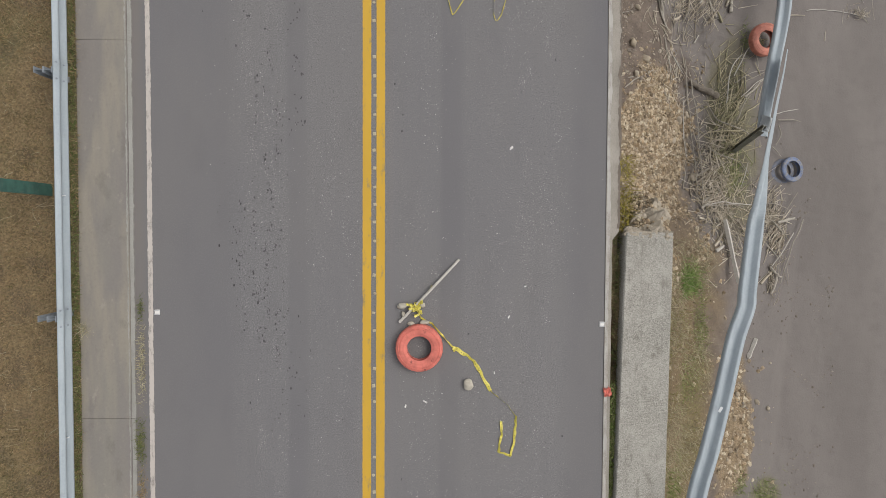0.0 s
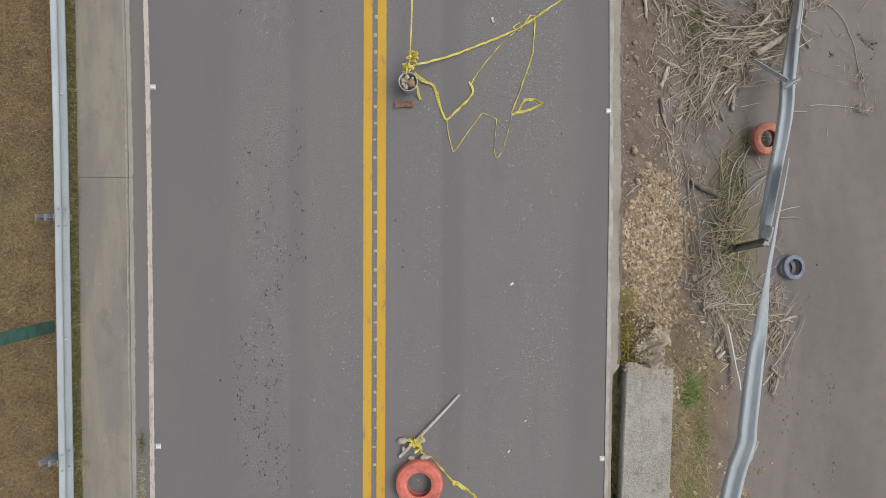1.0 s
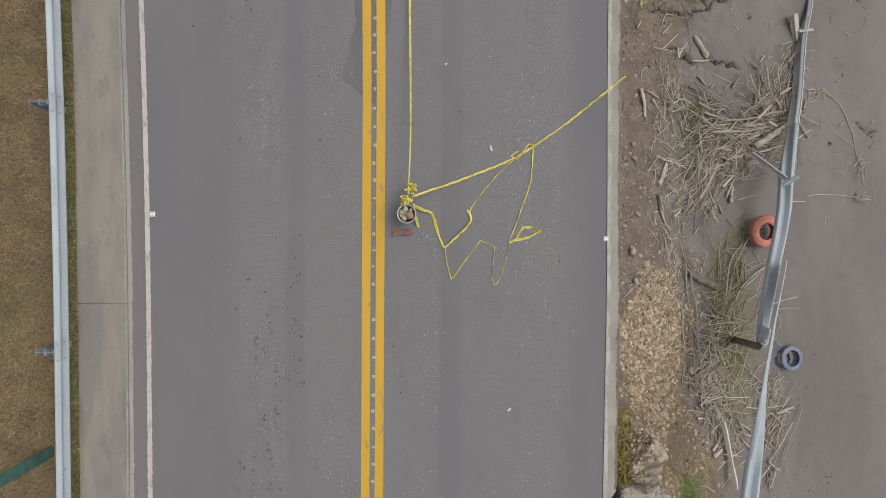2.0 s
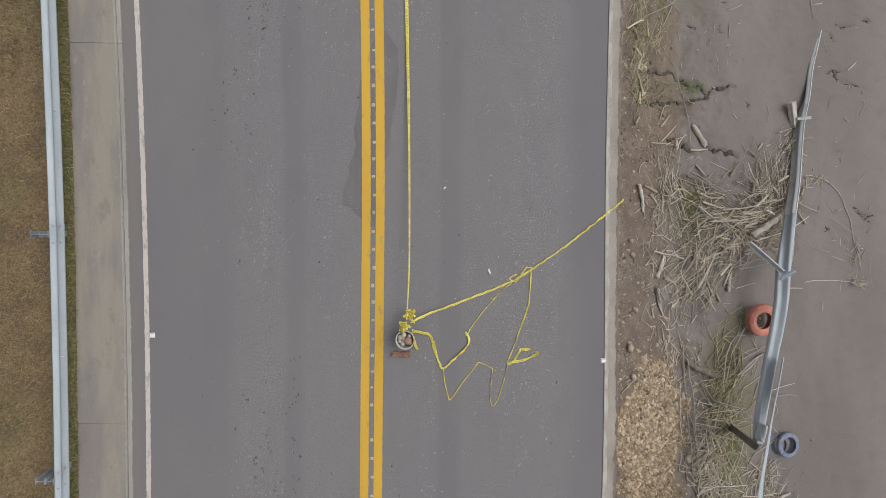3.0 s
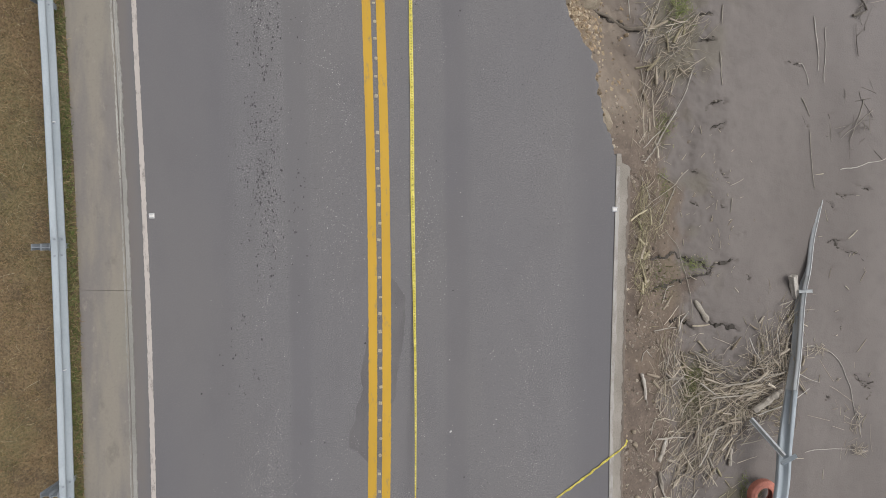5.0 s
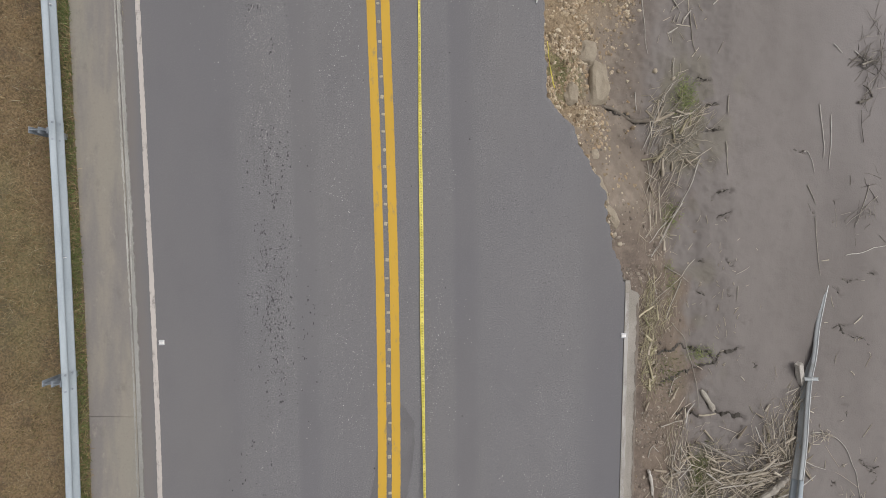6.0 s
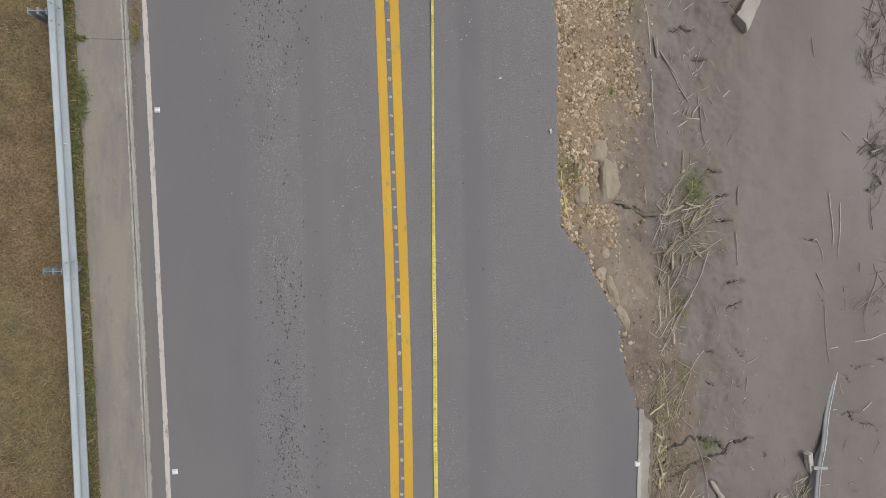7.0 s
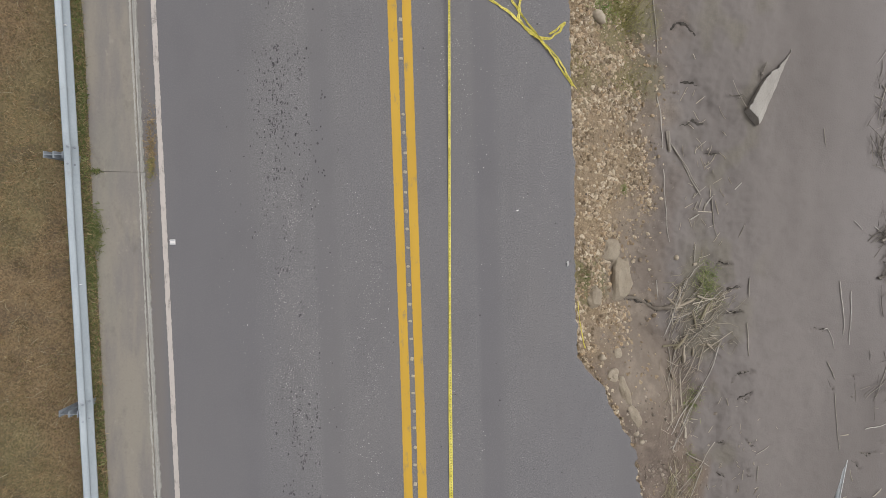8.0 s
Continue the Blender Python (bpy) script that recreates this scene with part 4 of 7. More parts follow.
for i, y in enumerate(posts):
    x = -6.03 + rail_bend(y)
    spacer = part("blockout", BLOCKOUT, rail, "", pose(x - 0.075, y, 0.4))
    part("post", POST, rail, "", pose(x - 0.22, y, -0.86))
    for dy in (-0.13, 0.13):
        for out, up in ((0.044, 0.134), (0.039, -0.051)):
            part("bolt", BOLT, spacer, "", pose(0.075 + out, dy, 0.17 + up, 0, 36, 0))
    if i + 1 < len(posts):
        y1 = posts[i + 1]
        stations = []
        for k in range(9):
            v = y + (y1 - y) * k / 8 + (0.16 if k == 8 else 0)
            stations.append(((-6.03 + rail_bend(v) + 0.004 * (k == 8), v, 0.57 + 0.006 * n3(1, v, 0.7, 2.0)), (1, 0, 0)))
        span = part("beam", wbeam("beam", stations, M_STEEL), rail)
        ym = (y + y1) / 2
        part("reflector_tab", MARKER, span, "white reflector tab", pose(-6.0 + rail_bend(ym), ym, 0.545, 0, 0, 12))

# torn guardrail hanging off the bank and running down into the mud
torn = thing("torn_guardrail", "bent galvanised guardrail hanging down the eroded bank", "guardrail")
upper = [((3.3, -9.0, 0.55), (-0.6, 0, 0.8)), ((3.95, -6.0, 0.52), (-0.5, 0, 0.86)), ((4.32, -4.08, 0.45), (-0.45, 0, 0.9)), ((4.56, -3.34, 0.36), (-0.42, 0, 0.9)), ((4.84, -2.42, 0.22), (-0.38, 0, 0.92)), ((5.11, -1.48, 0.08), (-0.36, 0, 0.93)),
         ((5.32, -0.96, 0.0), (-0.3, 0, 0.95)), ((5.39, -0.62, -0.08), (-0.22, 0.1, 0.96)), ((5.73, 0.46, -0.5), (-0.1, 0.2, 0.95)), ((5.98, 0.8, -0.85), (0.4, 0.3, 0.86)), ((6.35, 1.45, -1.38), (0.8, 0.2, 0.5)),
         ((6.6, 1.95, -1.72), (0.88, 0.1, 0.42)), ((6.86, 2.48, -2.0), (0.87, 0.08, 0.46)), ((7.1, 3.02, -2.26), (0.87, 0.05, 0.47)), ((7.36, 3.7, -2.5), (0.85, -0.1, 0.5)), ((7.5, 4.2, -2.62), (0.82, -0.2, 0.5))]
lower = [((6.88, 2.4, -2.42), (0.5, 0.2, 0.82)), ((7.02, 2.87, -2.58), (0.3, 0.2, 0.93)), ((7.22, 3.5, -2.76), (0.1, 0.2, 0.97)), ((7.41, 4.14, -2.92), (0.0, 0.2, 0.97)), ((7.57, 4.79, -3.0), (-0.12, 0.1, 0.95)), ((7.71, 5.43, -3.1), (-0.28, 0.1, 0.92)),
         ((7.88, 6.15, -3.35), (-0.5, 0.1, 0.82)), ((8.1, 6.79, -3.6), (-0.85, 0.1, 0.5)), ((8.31, 7.43, -3.83), (-0.95, 0.1, 0.28)), ((8.5, 8.1, -4.02), (-0.98, 0.1, 0.15)), ((8.71, 9.46, -4.26), (-0.99, 0, 0.1)), ((8.89, 10.16, -4.38), (-0.99, 0, 0.1)),
         ((9.03, 10.86, -4.52), (-0.99, 0, 0.12)), ((9.2, 11.44, -4.64), (-0.99, 0, 0.15)), ((9.42, 12.18, -4.78), (-0.99, 0, 0.15))]


def fine_stations(rows, per=7):
    where = bezier([p for p, _ in rows], per)
    face = bezier([f for _, f in rows], per)
    return list(zip(where, face))


st = fine_stations(upper)
span = part("beam", wbeam("beam", st, M_STEEL, [1 - 0.75 * smooth(1.2, 3.2, p.y) for p, _ in st]), torn, "smooth twisted upper length")
st = fine_stations(lower)
near = [q for q in st if q[0].y < 7.35]
part("beam", wbeam("beam", near, M_STEEL), torn, "bent middle length spliced between two others")
st = [(p + Vector((0, 0, -0.03)), q) for p, q in st if p.y > 6.6]
run = part("beam", wbeam("beam", st, M_STEEL_MUD), torn, "mud-splashed lower length sinking into silt")
# Added tube in paler steel, for skylight caught by the beam's upper edge.
rim = []
for k in range(len(st)):
    ahead = (st[min(k + 1, len(st) - 1)][0] - st[max(k - 1, 0)][0]).normalized()
    out = (st[k][1] - ahead * st[k][1].dot(ahead)).normalized()
    up = ahead.cross(out)
    if st[k][0].y > 7.0:
        rim.append(st[k][0] + up * (0.156 if up.z > 0 else -0.156))
v, f = tube_points(rim, [0.016] * len(rim), 6)
part("rim", mesh_of("rim", v, f, M_RIM, True), run, "added pale tube for skylight on the upper rim")
part("reflector_tab", MARKER, span, "white reflector tab", pose(4.72, -2.61, 0.36, 60, 0, 60) @ Matrix.Diagonal((1.8, 0.8, 0.8, 1)))
part("reflector_tab", MARKER, span, "white reflector tab", pose(6.02, 0.72, -0.86, 60, 0, 20))


def leaning(name, me, a, b, parent, label="", roll=0.0):
    """A straight member from a to b, made along z."""
    a, b = Vector(a), Vector(b)
    m = Matrix.Translation(a) @ (b - a).to_track_quat("Z", "Y").to_matrix().to_4x4() @ pose(0, 0, 0, 0, 0, roll)
    return part(name, me, parent, label, m)


leaning("post", ibeam_mesh("post", 0.14, 0.1, 1.9, M_RUST), (7.0, 2.28, -3.8), (6.66, 2.46, -2.02), torn, "dull grey hanging post")
leaning("post", ibeam_mesh("post", 0.1, 0.075, 1.0, M_STEEL_MUD), (7.3, 6.66, -3.75), (7.76, 5.98, -3.06), torn, "bent post torn loose", 45)
leaning("bracket", ibeam_mesh("bracket", 0.075, 0.07, 0.38, M_STEEL), (7.63, 5.88, -3.04), (7.97, 6.09, -3.02), torn, "", 30)
leaning("post", box_mesh("post", 0.14, 0.13, 0.62, M_PALEWOOD, 0, 0.008, 3, 8), (8.63, 9.5, -4.38), (8.4, 10.08, -4.14), torn, "pale snapped post stub", 20)
leaning("bracket", ibeam_mesh("bracket", 0.07, 0.06, 0.3, M_STEEL_MUD), (8.6, 9.66, -4.2), (8.9, 9.68, -4.14), torn)

leaning("bracket", box_mesh("bracket", 0.012, 0.2, 0.36, M_STEEL_MUD, 0, 0.015, 2, 5), (6.86, 2.5, -2.3), (7.02, 2.86, -2.44), torn, "torn splice plate", 78)

# green marker post behind the left rail
marker = thing("marker_post", "dark green painted metal post behind the guardrail", "post", at=pose(-6.53, 1.0, -0.2))
part("panel", box_mesh("panel", 0.03, 0.2, 2.1, M_SIGNPOST, 0.006), marker)
part("spine", ibeam_mesh("spine", 0.05, 0.05, 2.0, M_POST), marker, "", pose(-0.045, 0, 0))


# ---------- concrete wall head and broken concrete ----------
def rough_block(name, sx, sy, sz, material, seed, jitter, cuts=4):
    """A broken lump with uneven faces."""
    bm = bmesh.new()
    bmesh.ops.create_cube(bm, size=1.0)
    bmesh.ops.subdivide_edges(bm, edges=bm.edges[:], cuts=cuts, use_grid_fill=True)
    for v in bm.verts:
        p = v.co.copy()
        v.co = Vector((p.x * sx, p.y * sy, p.z * sz))
        for f, k in ((2.5, 1.0), (6.0, 0.4), (15.0, 0.18)):
            v.co += Vector((noise.noise(p * f + Vector((seed, 0, 0))), noise.noise(p * f + Vector((0, seed, 0))), noise.noise(p * f + Vector((0, 0, seed))))) * jitter * k
    return bm_mesh(name, bm, material)


def build_wall_head():
    """The top of a concrete retaining wall at road level."""
    bm = bmesh.new()
    rows, prev = spread(-22, 0.33, 0.35) + [0.33], None
    for y in rows:
        a, b = 3.185 + 0.026 * min(y, 0.3), 4.005 + 0.014 * min(y, 0.3)
        top = 0.1
        j = 0.01
        ring = []
        for x, z in ((a, -2.6), (a + j * n3(1, y, 3, 1), top - 0.025), (a + 0.02, top), ((a + b) / 2, top + 0.004 * n3(2, y, 2, 1)), (b - 0.02, top), (b + j * n3(3, y, 3, 1), top - 0.025), (b, -2.6)):
            yy = y + (0.03 * n3(x * 4, z * 3, 2, 1) if y == rows[-1] else 0)
            ring.append(bm.verts.new((x, yy, z)))
        if prev:
            for k in range(6):
                bm.faces.new((prev[k], prev[k + 1], ring[k + 1], ring[k]))
        else:
            bm.faces.new(list(reversed(ring)))
        prev = ring
    bm.faces.new(prev)
    wall = tagged(new("retaining_wall", bm_mesh("retaining_wall", bm, M_WALL)), "thick weathered concrete retaining wall head beside the road", "wall", "", "structure")
    for k, (x, wide) in enumerate(((3.3, 0.22), (3.5, 0.24), (3.72, 0.26), (3.91, 0.18))):
        part("broken_edge", rough_block("broken_edge", wide, 0.13, 0.16, M_RUBBLE, k * 2.9, 0.05, 7), wall, "pale chipped broken edge", pose(x, 0.345 - 0.05 * (k % 2), 0.015, 0, 0, 12 * (k % 3) - 12))


build_wall_head()


for i, (x, y, z, sx, sy, sz, turn) in enumerate(((3.74, 0.5, -0.62, 0.5, 0.36, 0.7, 10), (3.98, 0.68, -1.1, 0.5, 0.42, 0.6, 40), (3.82, 0.86, -1.45, 0.35, 0.3, 0.5, 70))):
    ob = new("concrete_rubble", rough_block("concrete_rubble", sx, sy, sz, M_RUBBLE, i * 3.7, 0.13, 12))
    ob.matrix_world = pose(x, y, z, 8, -10, turn)
    tagged(ob, "crumbled lump of concrete at the wall's broken end", "rubble", "wall rubble")


def build_wedge():
    """A long tapered slab of concrete, tilted and half sunk in the mud."""
    bm = bmesh.new()
    ring = [(-0.30, 0, -0.2), (0.06, -0.1, -0.2), (0.07, -0.06, 0.2), (-0.06, 0.02, 0.3), (-0.30, 0.12, 0.28)]
    rows, prev = 22, None
    for k in range(rows + 1):
        t = k / rows
        cur = []
        for x, y, z in ring:
            s = 1 - 0.93 * t ** 1.3 if x > 0 else (1 - 0.35 * t) * (1 - 0.84 * smooth(0.42, 0.86, t)) * (1 - 0.6 * smooth(0.7, 1.0, t))
            cur.append(bm.verts.new((x * s + (0.07 if k == 0 else 0.045 if x < 0 else 0.015) * noise.noise(Vector((x * 3, t * 14, z * 3))), y * (1 - t) + 1.95 * t, -0.2 + (z + 0.2) * (1 - 0.75 * t))))
        if prev:
            for i in range(5):
                bm.faces.new((prev[i], prev[(i + 1) % 5], cur[(i + 1) % 5], cur[i]))
        else:
            bm.faces.new(list(reversed(cur)))
        prev = cur
    bm.faces.new(prev)
    ob = new("concrete_slab", bm_mesh("concrete_slab", bm, M_BLOCK))
    ob.matrix_world = pose(6.43, 20.1, ground_z(6.3, 20.2) - 0.08, 0, 0, -27) @ Matrix.Diagonal((1.15, 1.0, 1.0, 1))
    tagged(ob, "tapered broken concrete slab half sunk in mud", "concrete slab")


build_wedge()


# ---------- tyres ----------
def tyre_mesh(name, R, r, wide, material, lugs=34, depth=0.003):
    """A tyre lying on z = 0: tread with lugs, bulged walls, bead and a hollow inside."""
    h = wide / 2
    ring = [(R, -h * 0.62, 1), (R - 0.012, -h * 0.82, 1), (R - 0.045, -h * 0.97, 0), (R - 0.1, -h, 0), ((R + r) / 2 - 0.02, -h * 0.97, 0), (r + 0.025, -h * 0.85, 0), (r, -h * 0.74, 0), (r + 0.012, -h * 0.62, 0),
            (r + 0.06, -h * 0.7, 0), (R - 0.06, -h * 0.6, 0), (R - 0.035, 0, 0), (R - 0.06, h * 0.6, 0), (r + 0.06, h * 0.7, 0), (r + 0.012, h * 0.62, 0), (r, h * 0.74, 0), (r + 0.025, h * 0.85, 0),
            (r + 0.05, h * 0.95, 0), ((R + r) / 2 - 0.02, h * 0.97, 0), (R - 0.1, h, 0), (R - 0.07, h * 1.0, 0), (R - 0.066, h * 0.93, 0), (R - 0.058, h * 0.93, 0), (R - 0.054, h * 0.99, 0), (R - 0.045, h * 0.97, 0), (R - 0.012, h * 0.82, 1), (R, h * 0.62, 1), (R + 0.004, h * 0.2, 1), (R + 0.004, -h * 0.2, 1)]
    seg, n = lugs * 4, len(ring)
    verts, faces = [], []
    for k in range(seg):
        a = 2 * math.pi * k / seg
        cut = depth if k % 4 in (2, 3) else 0.0
        for rad, z, tread in ring:
            q = rad - cut * tread
            verts.append((q * math.cos(a), q * math.sin(a), z + h))
    for k in range(seg):
        for i in range(n):
            a, b = k * n + i, k * n + (i + 1) % n
            c, d = ((k + 1) % seg) * n + (i + 1) % n, ((k + 1) % seg) * n + i
            faces.append((a, b, c, d))
    return mesh_of(name, verts, faces, material, False)


def tyre(label, m, R, r, wide, material, group=""):
    ob = new("tyre", tyre_mesh("tyre", R, r, wide, material))
    ob.matrix_world = m
    return tagged(ob, label, "tyre", group)


tyre("red painted car tyre lying flat on the asphalt", pose(-0.315, -1.645, 0, 0, 0, 20), 0.4, 0.208, 0.215, M_TYRE_RED)
zt = ground_z(7.25, 4.62)
tyre("faded red tyre leaning under the torn guardrail", pose(7.62, 4.86, zt + 0.06, 8, 6, 30), 0.375, 0.2, 0.2, M_TYRE_FADED)
zt = ground_z(8.3, 1.8)
tyre("blue painted tyre lying in the mud", pose(8.4, 1.84, zt + 0.06, -3, 12, 0), 0.295, 0.222, 0.1, M_TYRE_BLUE, "blue tyres")
tyre("muddy grey-blue tyre half under another tyre", pose(8.23, 1.8, zt - 0.06, 4, 4, 10), 0.3, 0.222, 0.1, M_TYRE_GREY, "blue tyres")


# ---------- barrier tape ----------
def ribbon(pts, wide, twist, seed, per=7):
    """A band of film along a line, lying flat but turning over here and there; wide is one width, or those at the two ends. Returns verts, faces and the run along it."""
    rnd = random.Random(seed)
    rough = bezier(pts, per)
    line = [rough[0]]
    for p in rough[1:]:
        n = max(1, int((p - line[-1]).length / 0.035))
        a = line[-1]
        line += [a + (p - a) * (k / n) for k in range(1, n + 1)]
    verts, faces, run, total = [], [], [], 0.0
    phase = rnd.uniform(0, 3)
    first, last = wide if isinstance(wide, tuple) else (wide, wide)
    for i, p in enumerate(line):
        wide = first + (last - first) * i / (len(line) - 1)
        ahead = (line[min(i + 1, len(line) - 1)] - line[max(i - 1, 0)])
        ahead = ahead.normalized() if ahead.length > 1e-6 else Vector((1, 0, 0))
        side = ahead.cross(Vector((0, 0, 1)))
        side = side.normalized() if side.length > 1e-3 else Vector((1, 0, 0))
        up = side.cross(ahead)
        if i:
            total += (p - line[i - 1]).length
        a = twist * (noise.noise(Vector((total * 2.2 + phase, seed * 3.1, 0))) * 3.2 + noise.noise(Vector((total * 8.0 + phase, seed * 2.1, 5))) * 2.2)
        flat = 0.2 if twist < 0.2 else 1.0
        w = wide * (1.05 - 0.8 * flat * abs(noise.noise(Vector((total * 4.0, seed * 1.7, 4.0)))))
        out = side * math.cos(a) + up * math.sin(a)
        lift = abs(math.sin(a)) * w / 2
        q = p + Vector((0, 0, lift)) + side * wide * 0.35 * flat * flat * noise.noise(Vector((total * 11.0, seed * 2.7, 9.0)))
        verts += [q - out * w / 2, q + Vector((0, 0, 0.004)), q + out * w / 2]
        run.append(total)
    for i in range(len(line) - 1):
        a = 3 * i
        faces += [(a, a + 1, a + 4, a + 3), (a + 1, a + 2, a + 5, a + 4)]
    return verts, faces, run


def tape_mesh(name, runs):
    """runs: (points, width, twist, seed) of each length of tape."""
    verts, faces, uv = [], [], []
    for pts, wide, twist, seed in runs:
        v, f, along = ribbon(pts, wide, twist, seed)
        k = len(verts)
        verts += v
        faces += [tuple(i + k for i in q) for q in f]
        for s in along:
            uv += [(s, 0.0), (s, 0.5), (s, 1.0)]
    me = mesh_of(name, verts, faces, M_TAPE, True)
    layer = me.uv_layers.new(name="UVMap")
    for loop in me.loops:
        layer.data[loop.index].uv = uv[loop.vertex_index]
    return me


def crumple(x, y, z, size, n, seed):
    """Short bunched loops of tape round a knot."""
    rnd = random.Random(seed)
    runs = []
    for i in range(n):
        pts = [(x, y, z)]
        for _ in range(4):
            pts.append((x + rnd.gauss(0, size), y + rnd.gauss(0, size), max(0.015, z + rnd.gauss(0, size * 0.6))))
        runs.append((pts, 0.035, 0.8, seed + i))
    return runs


def lay(points, z=0.012):
    """A line on the ground that runs straight and turns sharply at each point."""
    out = []
    for i, p in enumerate(points):
        for j in (i - 1, i + 1):
            if 0 < i < len(points) - 1:
                q = points[j]
                k = min(0.3, 0.03 / max(1e-6, math.dist(p, q)))
                out.append((p[0] + (q[0] - p[0]) * k, p[1] + (q[1] - p[1]) * k, z))
            elif j == i + 1:
                out.append((p[0], p[1], z))
    return out


TAPE_LABEL = "crumpled yellow barrier tape with dark print"
runs = [(lay([(-0.37, -0.98), (-0.29, -1.15), (-0.1, -1.25), (0.15, -1.53), (0.28, -1.68)]), 0.031, 0.7, 3),
        (lay([(0.26, -1.66), (0.4, -1.74), (0.54, -1.81), (0.69, -1.98), (0.81, -2.25), (0.92, -2.41)]), 0.066, 0.25, 8),
        (lay([(0.92, -2.41), (1.03, -2.51), (1.2, -2.64), (1.36, -2.86)]), 0.023, 0.9, 6),
        (lay([(1.36, -2.84), (1.335, -3.28), (1.27, -3.54), (1.06, -3.47), (1.11, -3.19), (1.1, -2.94)]), 0.047, 0.5, 9),
        ([(-0.36, -0.95, 0.05), (-0.25, -0.8, 0.05), (-0.13, -0.62, 0.05), (-0.1, -0.58, 0.04)], 0.035, 0.8, 4), (lay([(0.22, -1.62), (0.3, -1.7), (0.26, -1.74), (0.34, -1.66)]), 0.039, 0.6, 2)]
runs += crumple(-0.38, -0.97, 0.07, 0.055, 12, 20)
tagged(new("barrier_tape", tape_mesh("barrier_tape", runs)), TAPE_LABEL + " knotted round a stick", "barrier tape", "barrier tapes")

runs = [([(-0.44, 5.36, 0.3), (-0.2, 5.46, 0.13), (0.2, 5.6, 0.03), (0.77, 5.83, 0.015), (1.2, 6.01, 0.015), (1.58, 6.24, 0.015), (2.09, 6.6, 0.015), (2.75, 7.13, 0.02), (3.04, 7.37, 0.02), (3.15, 7.46, -0.1)], 0.037, 0.4, 31),
        ([(-0.42, 5.2, 0.28), (-0.32, 5.17, 0.1), (-0.1, 5.07, 0.015), (0.02, 4.69, 0.015), (0.11, 4.54, 0.015), (0.3, 4.71, 0.015), (0.48, 4.88, 0.015), (0.55, 5.03, 0.015), (0.48, 5.17, 0.02)], 0.044, 0.45, 33),
        (lay([(0.48, 5.17), (0.5, 5.08), (0.56, 5.22), (0.7, 5.42), (0.96, 5.74), (1.29, 6.06)]), 0.019, 0.8, 35), (lay([(0.11, 4.54), (0.14, 4.3), (0.22, 3.99), (0.26, 4.02), (0.45, 4.3), (0.71, 4.65)]), 0.017, 0.8, 37),
        (lay([(1.58, 6.22), (1.57, 5.95), (1.55, 5.65), (1.4, 5.2), (1.28, 4.85), (1.2, 4.65)]), 0.025, 0.6, 39),
        (lay([(1.2, 4.62), (1.28, 4.66), (1.5, 4.7), (1.73, 4.82), (1.6, 4.88), (1.42, 4.88), (1.32, 4.68)]), 0.042, 0.5, 41),
        (lay([(1.22, 4.65), (1.15, 4.35), (1.05, 4.0), (0.96, 3.88), (0.92, 4.0), (0.93, 4.3), (0.95, 4.55), (0.72, 4.65)]), 0.014, 0.9, 43), (lay([(1.33, 6.16), (1.2, 6.08), (1.32, 6.02), (1.5, 6.28), (1.62, 6.26)]), 0.022, 0.6, 47)]
runs += crumple(-0.54, 5.33, 0.34, 0.045, 9, 50) + crumple(-0.45, 5.48, 0.3, 0.05, 9, 70)
runs += [([(-0.4, 5.12, 0.25), (-0.36, 5.0, 0.1), (-0.34, 4.86, 0.02)], 0.06, 0.3, 48), ([(-0.42, 5.24, 0.28), (-0.25, 5.16, 0.06), (-0.12, 5.1, 0.02), (-0.03, 4.8, 0.016), (0.09, 4.53, 0.016)], 0.03, 0.4, 49)]
tagged(new("barrier_tape", tape_mesh("barrier_tape", runs)), TAPE_LABEL + " tied to a bucket", "barrier tape", "barrier tapes")

line_pts = [(-0.5, 5.42, 0.36), (-0.475, 6.2, 0.26), (-0.483, 7.2, 0.17), (-0.51, 8.6, 0.1), (-0.555, 10.0, 0.03), (-0.61, 11.7, 0.015), (-0.635, 13.0, 0.012), (-0.68, 14.5, 0.012), (-0.715, 16.0, 0.012), (-0.76, 18.0, 0.015),
            (-0.83, 21.2, 0.1), (-0.93, 25.0, 0.2), (-1.05, 29.0, 0.36)]
tagged(new("barrier_tape", tape_mesh("barrier_tape", [(line_pts[:4], (0.018, 0.036), 0.15, 61), (line_pts[3:5], (0.037, 0.05), 0.08, 64), (line_pts[4:6], (0.05, 0.066), 0.06, 60), (line_pts[5:8], (0.066, 0.06), 0.06, 65), (line_pts[7:9], (0.06, 0.042), 0.06, 63), (line_pts[8:], (0.04, 0.032), 0.12, 62)])), "long taut yellow barrier tape stretched along the road", "barrier tape", "barrier tapes")

runs = [(lay([(-0.33, 21.35), (-0.16, 21.18), (0.18, 20.96), (0.46, 20.70), (0.68, 20.55), (0.93, 20.21), (1.20, 19.83)]), 0.05, 0.4, 71), (lay([(0.34, 21.41), (0.31, 21.19), (0.30, 20.87), (0.51, 20.65), (0.71, 20.50)]), 0.05, 0.4, 73), (lay([(0.55, 20.60), (0.80, 20.57), (0.96, 20.69), (1.06, 20.85), (0.96, 20.77), (0.80, 20.64)]), 0.05, 0.3, 75), (lay([(0.13, 21.36), (0.18, 21.18), (0.36, 20.92), (0.65, 20.57), (0.77, 20.41)]), 0.035, 0.6, 77), (lay([(0.74, 20.48), (0.96, 20.26), (1.10, 20.03), (1.26, 19.78)]), 0.035, 0.5, 79)]
tagged(new("barrier_tape", tape_mesh("barrier_tape", runs)), "yellow barrier tape heaped at the broken asphalt edge", "barrier tape", "barrier tapes")
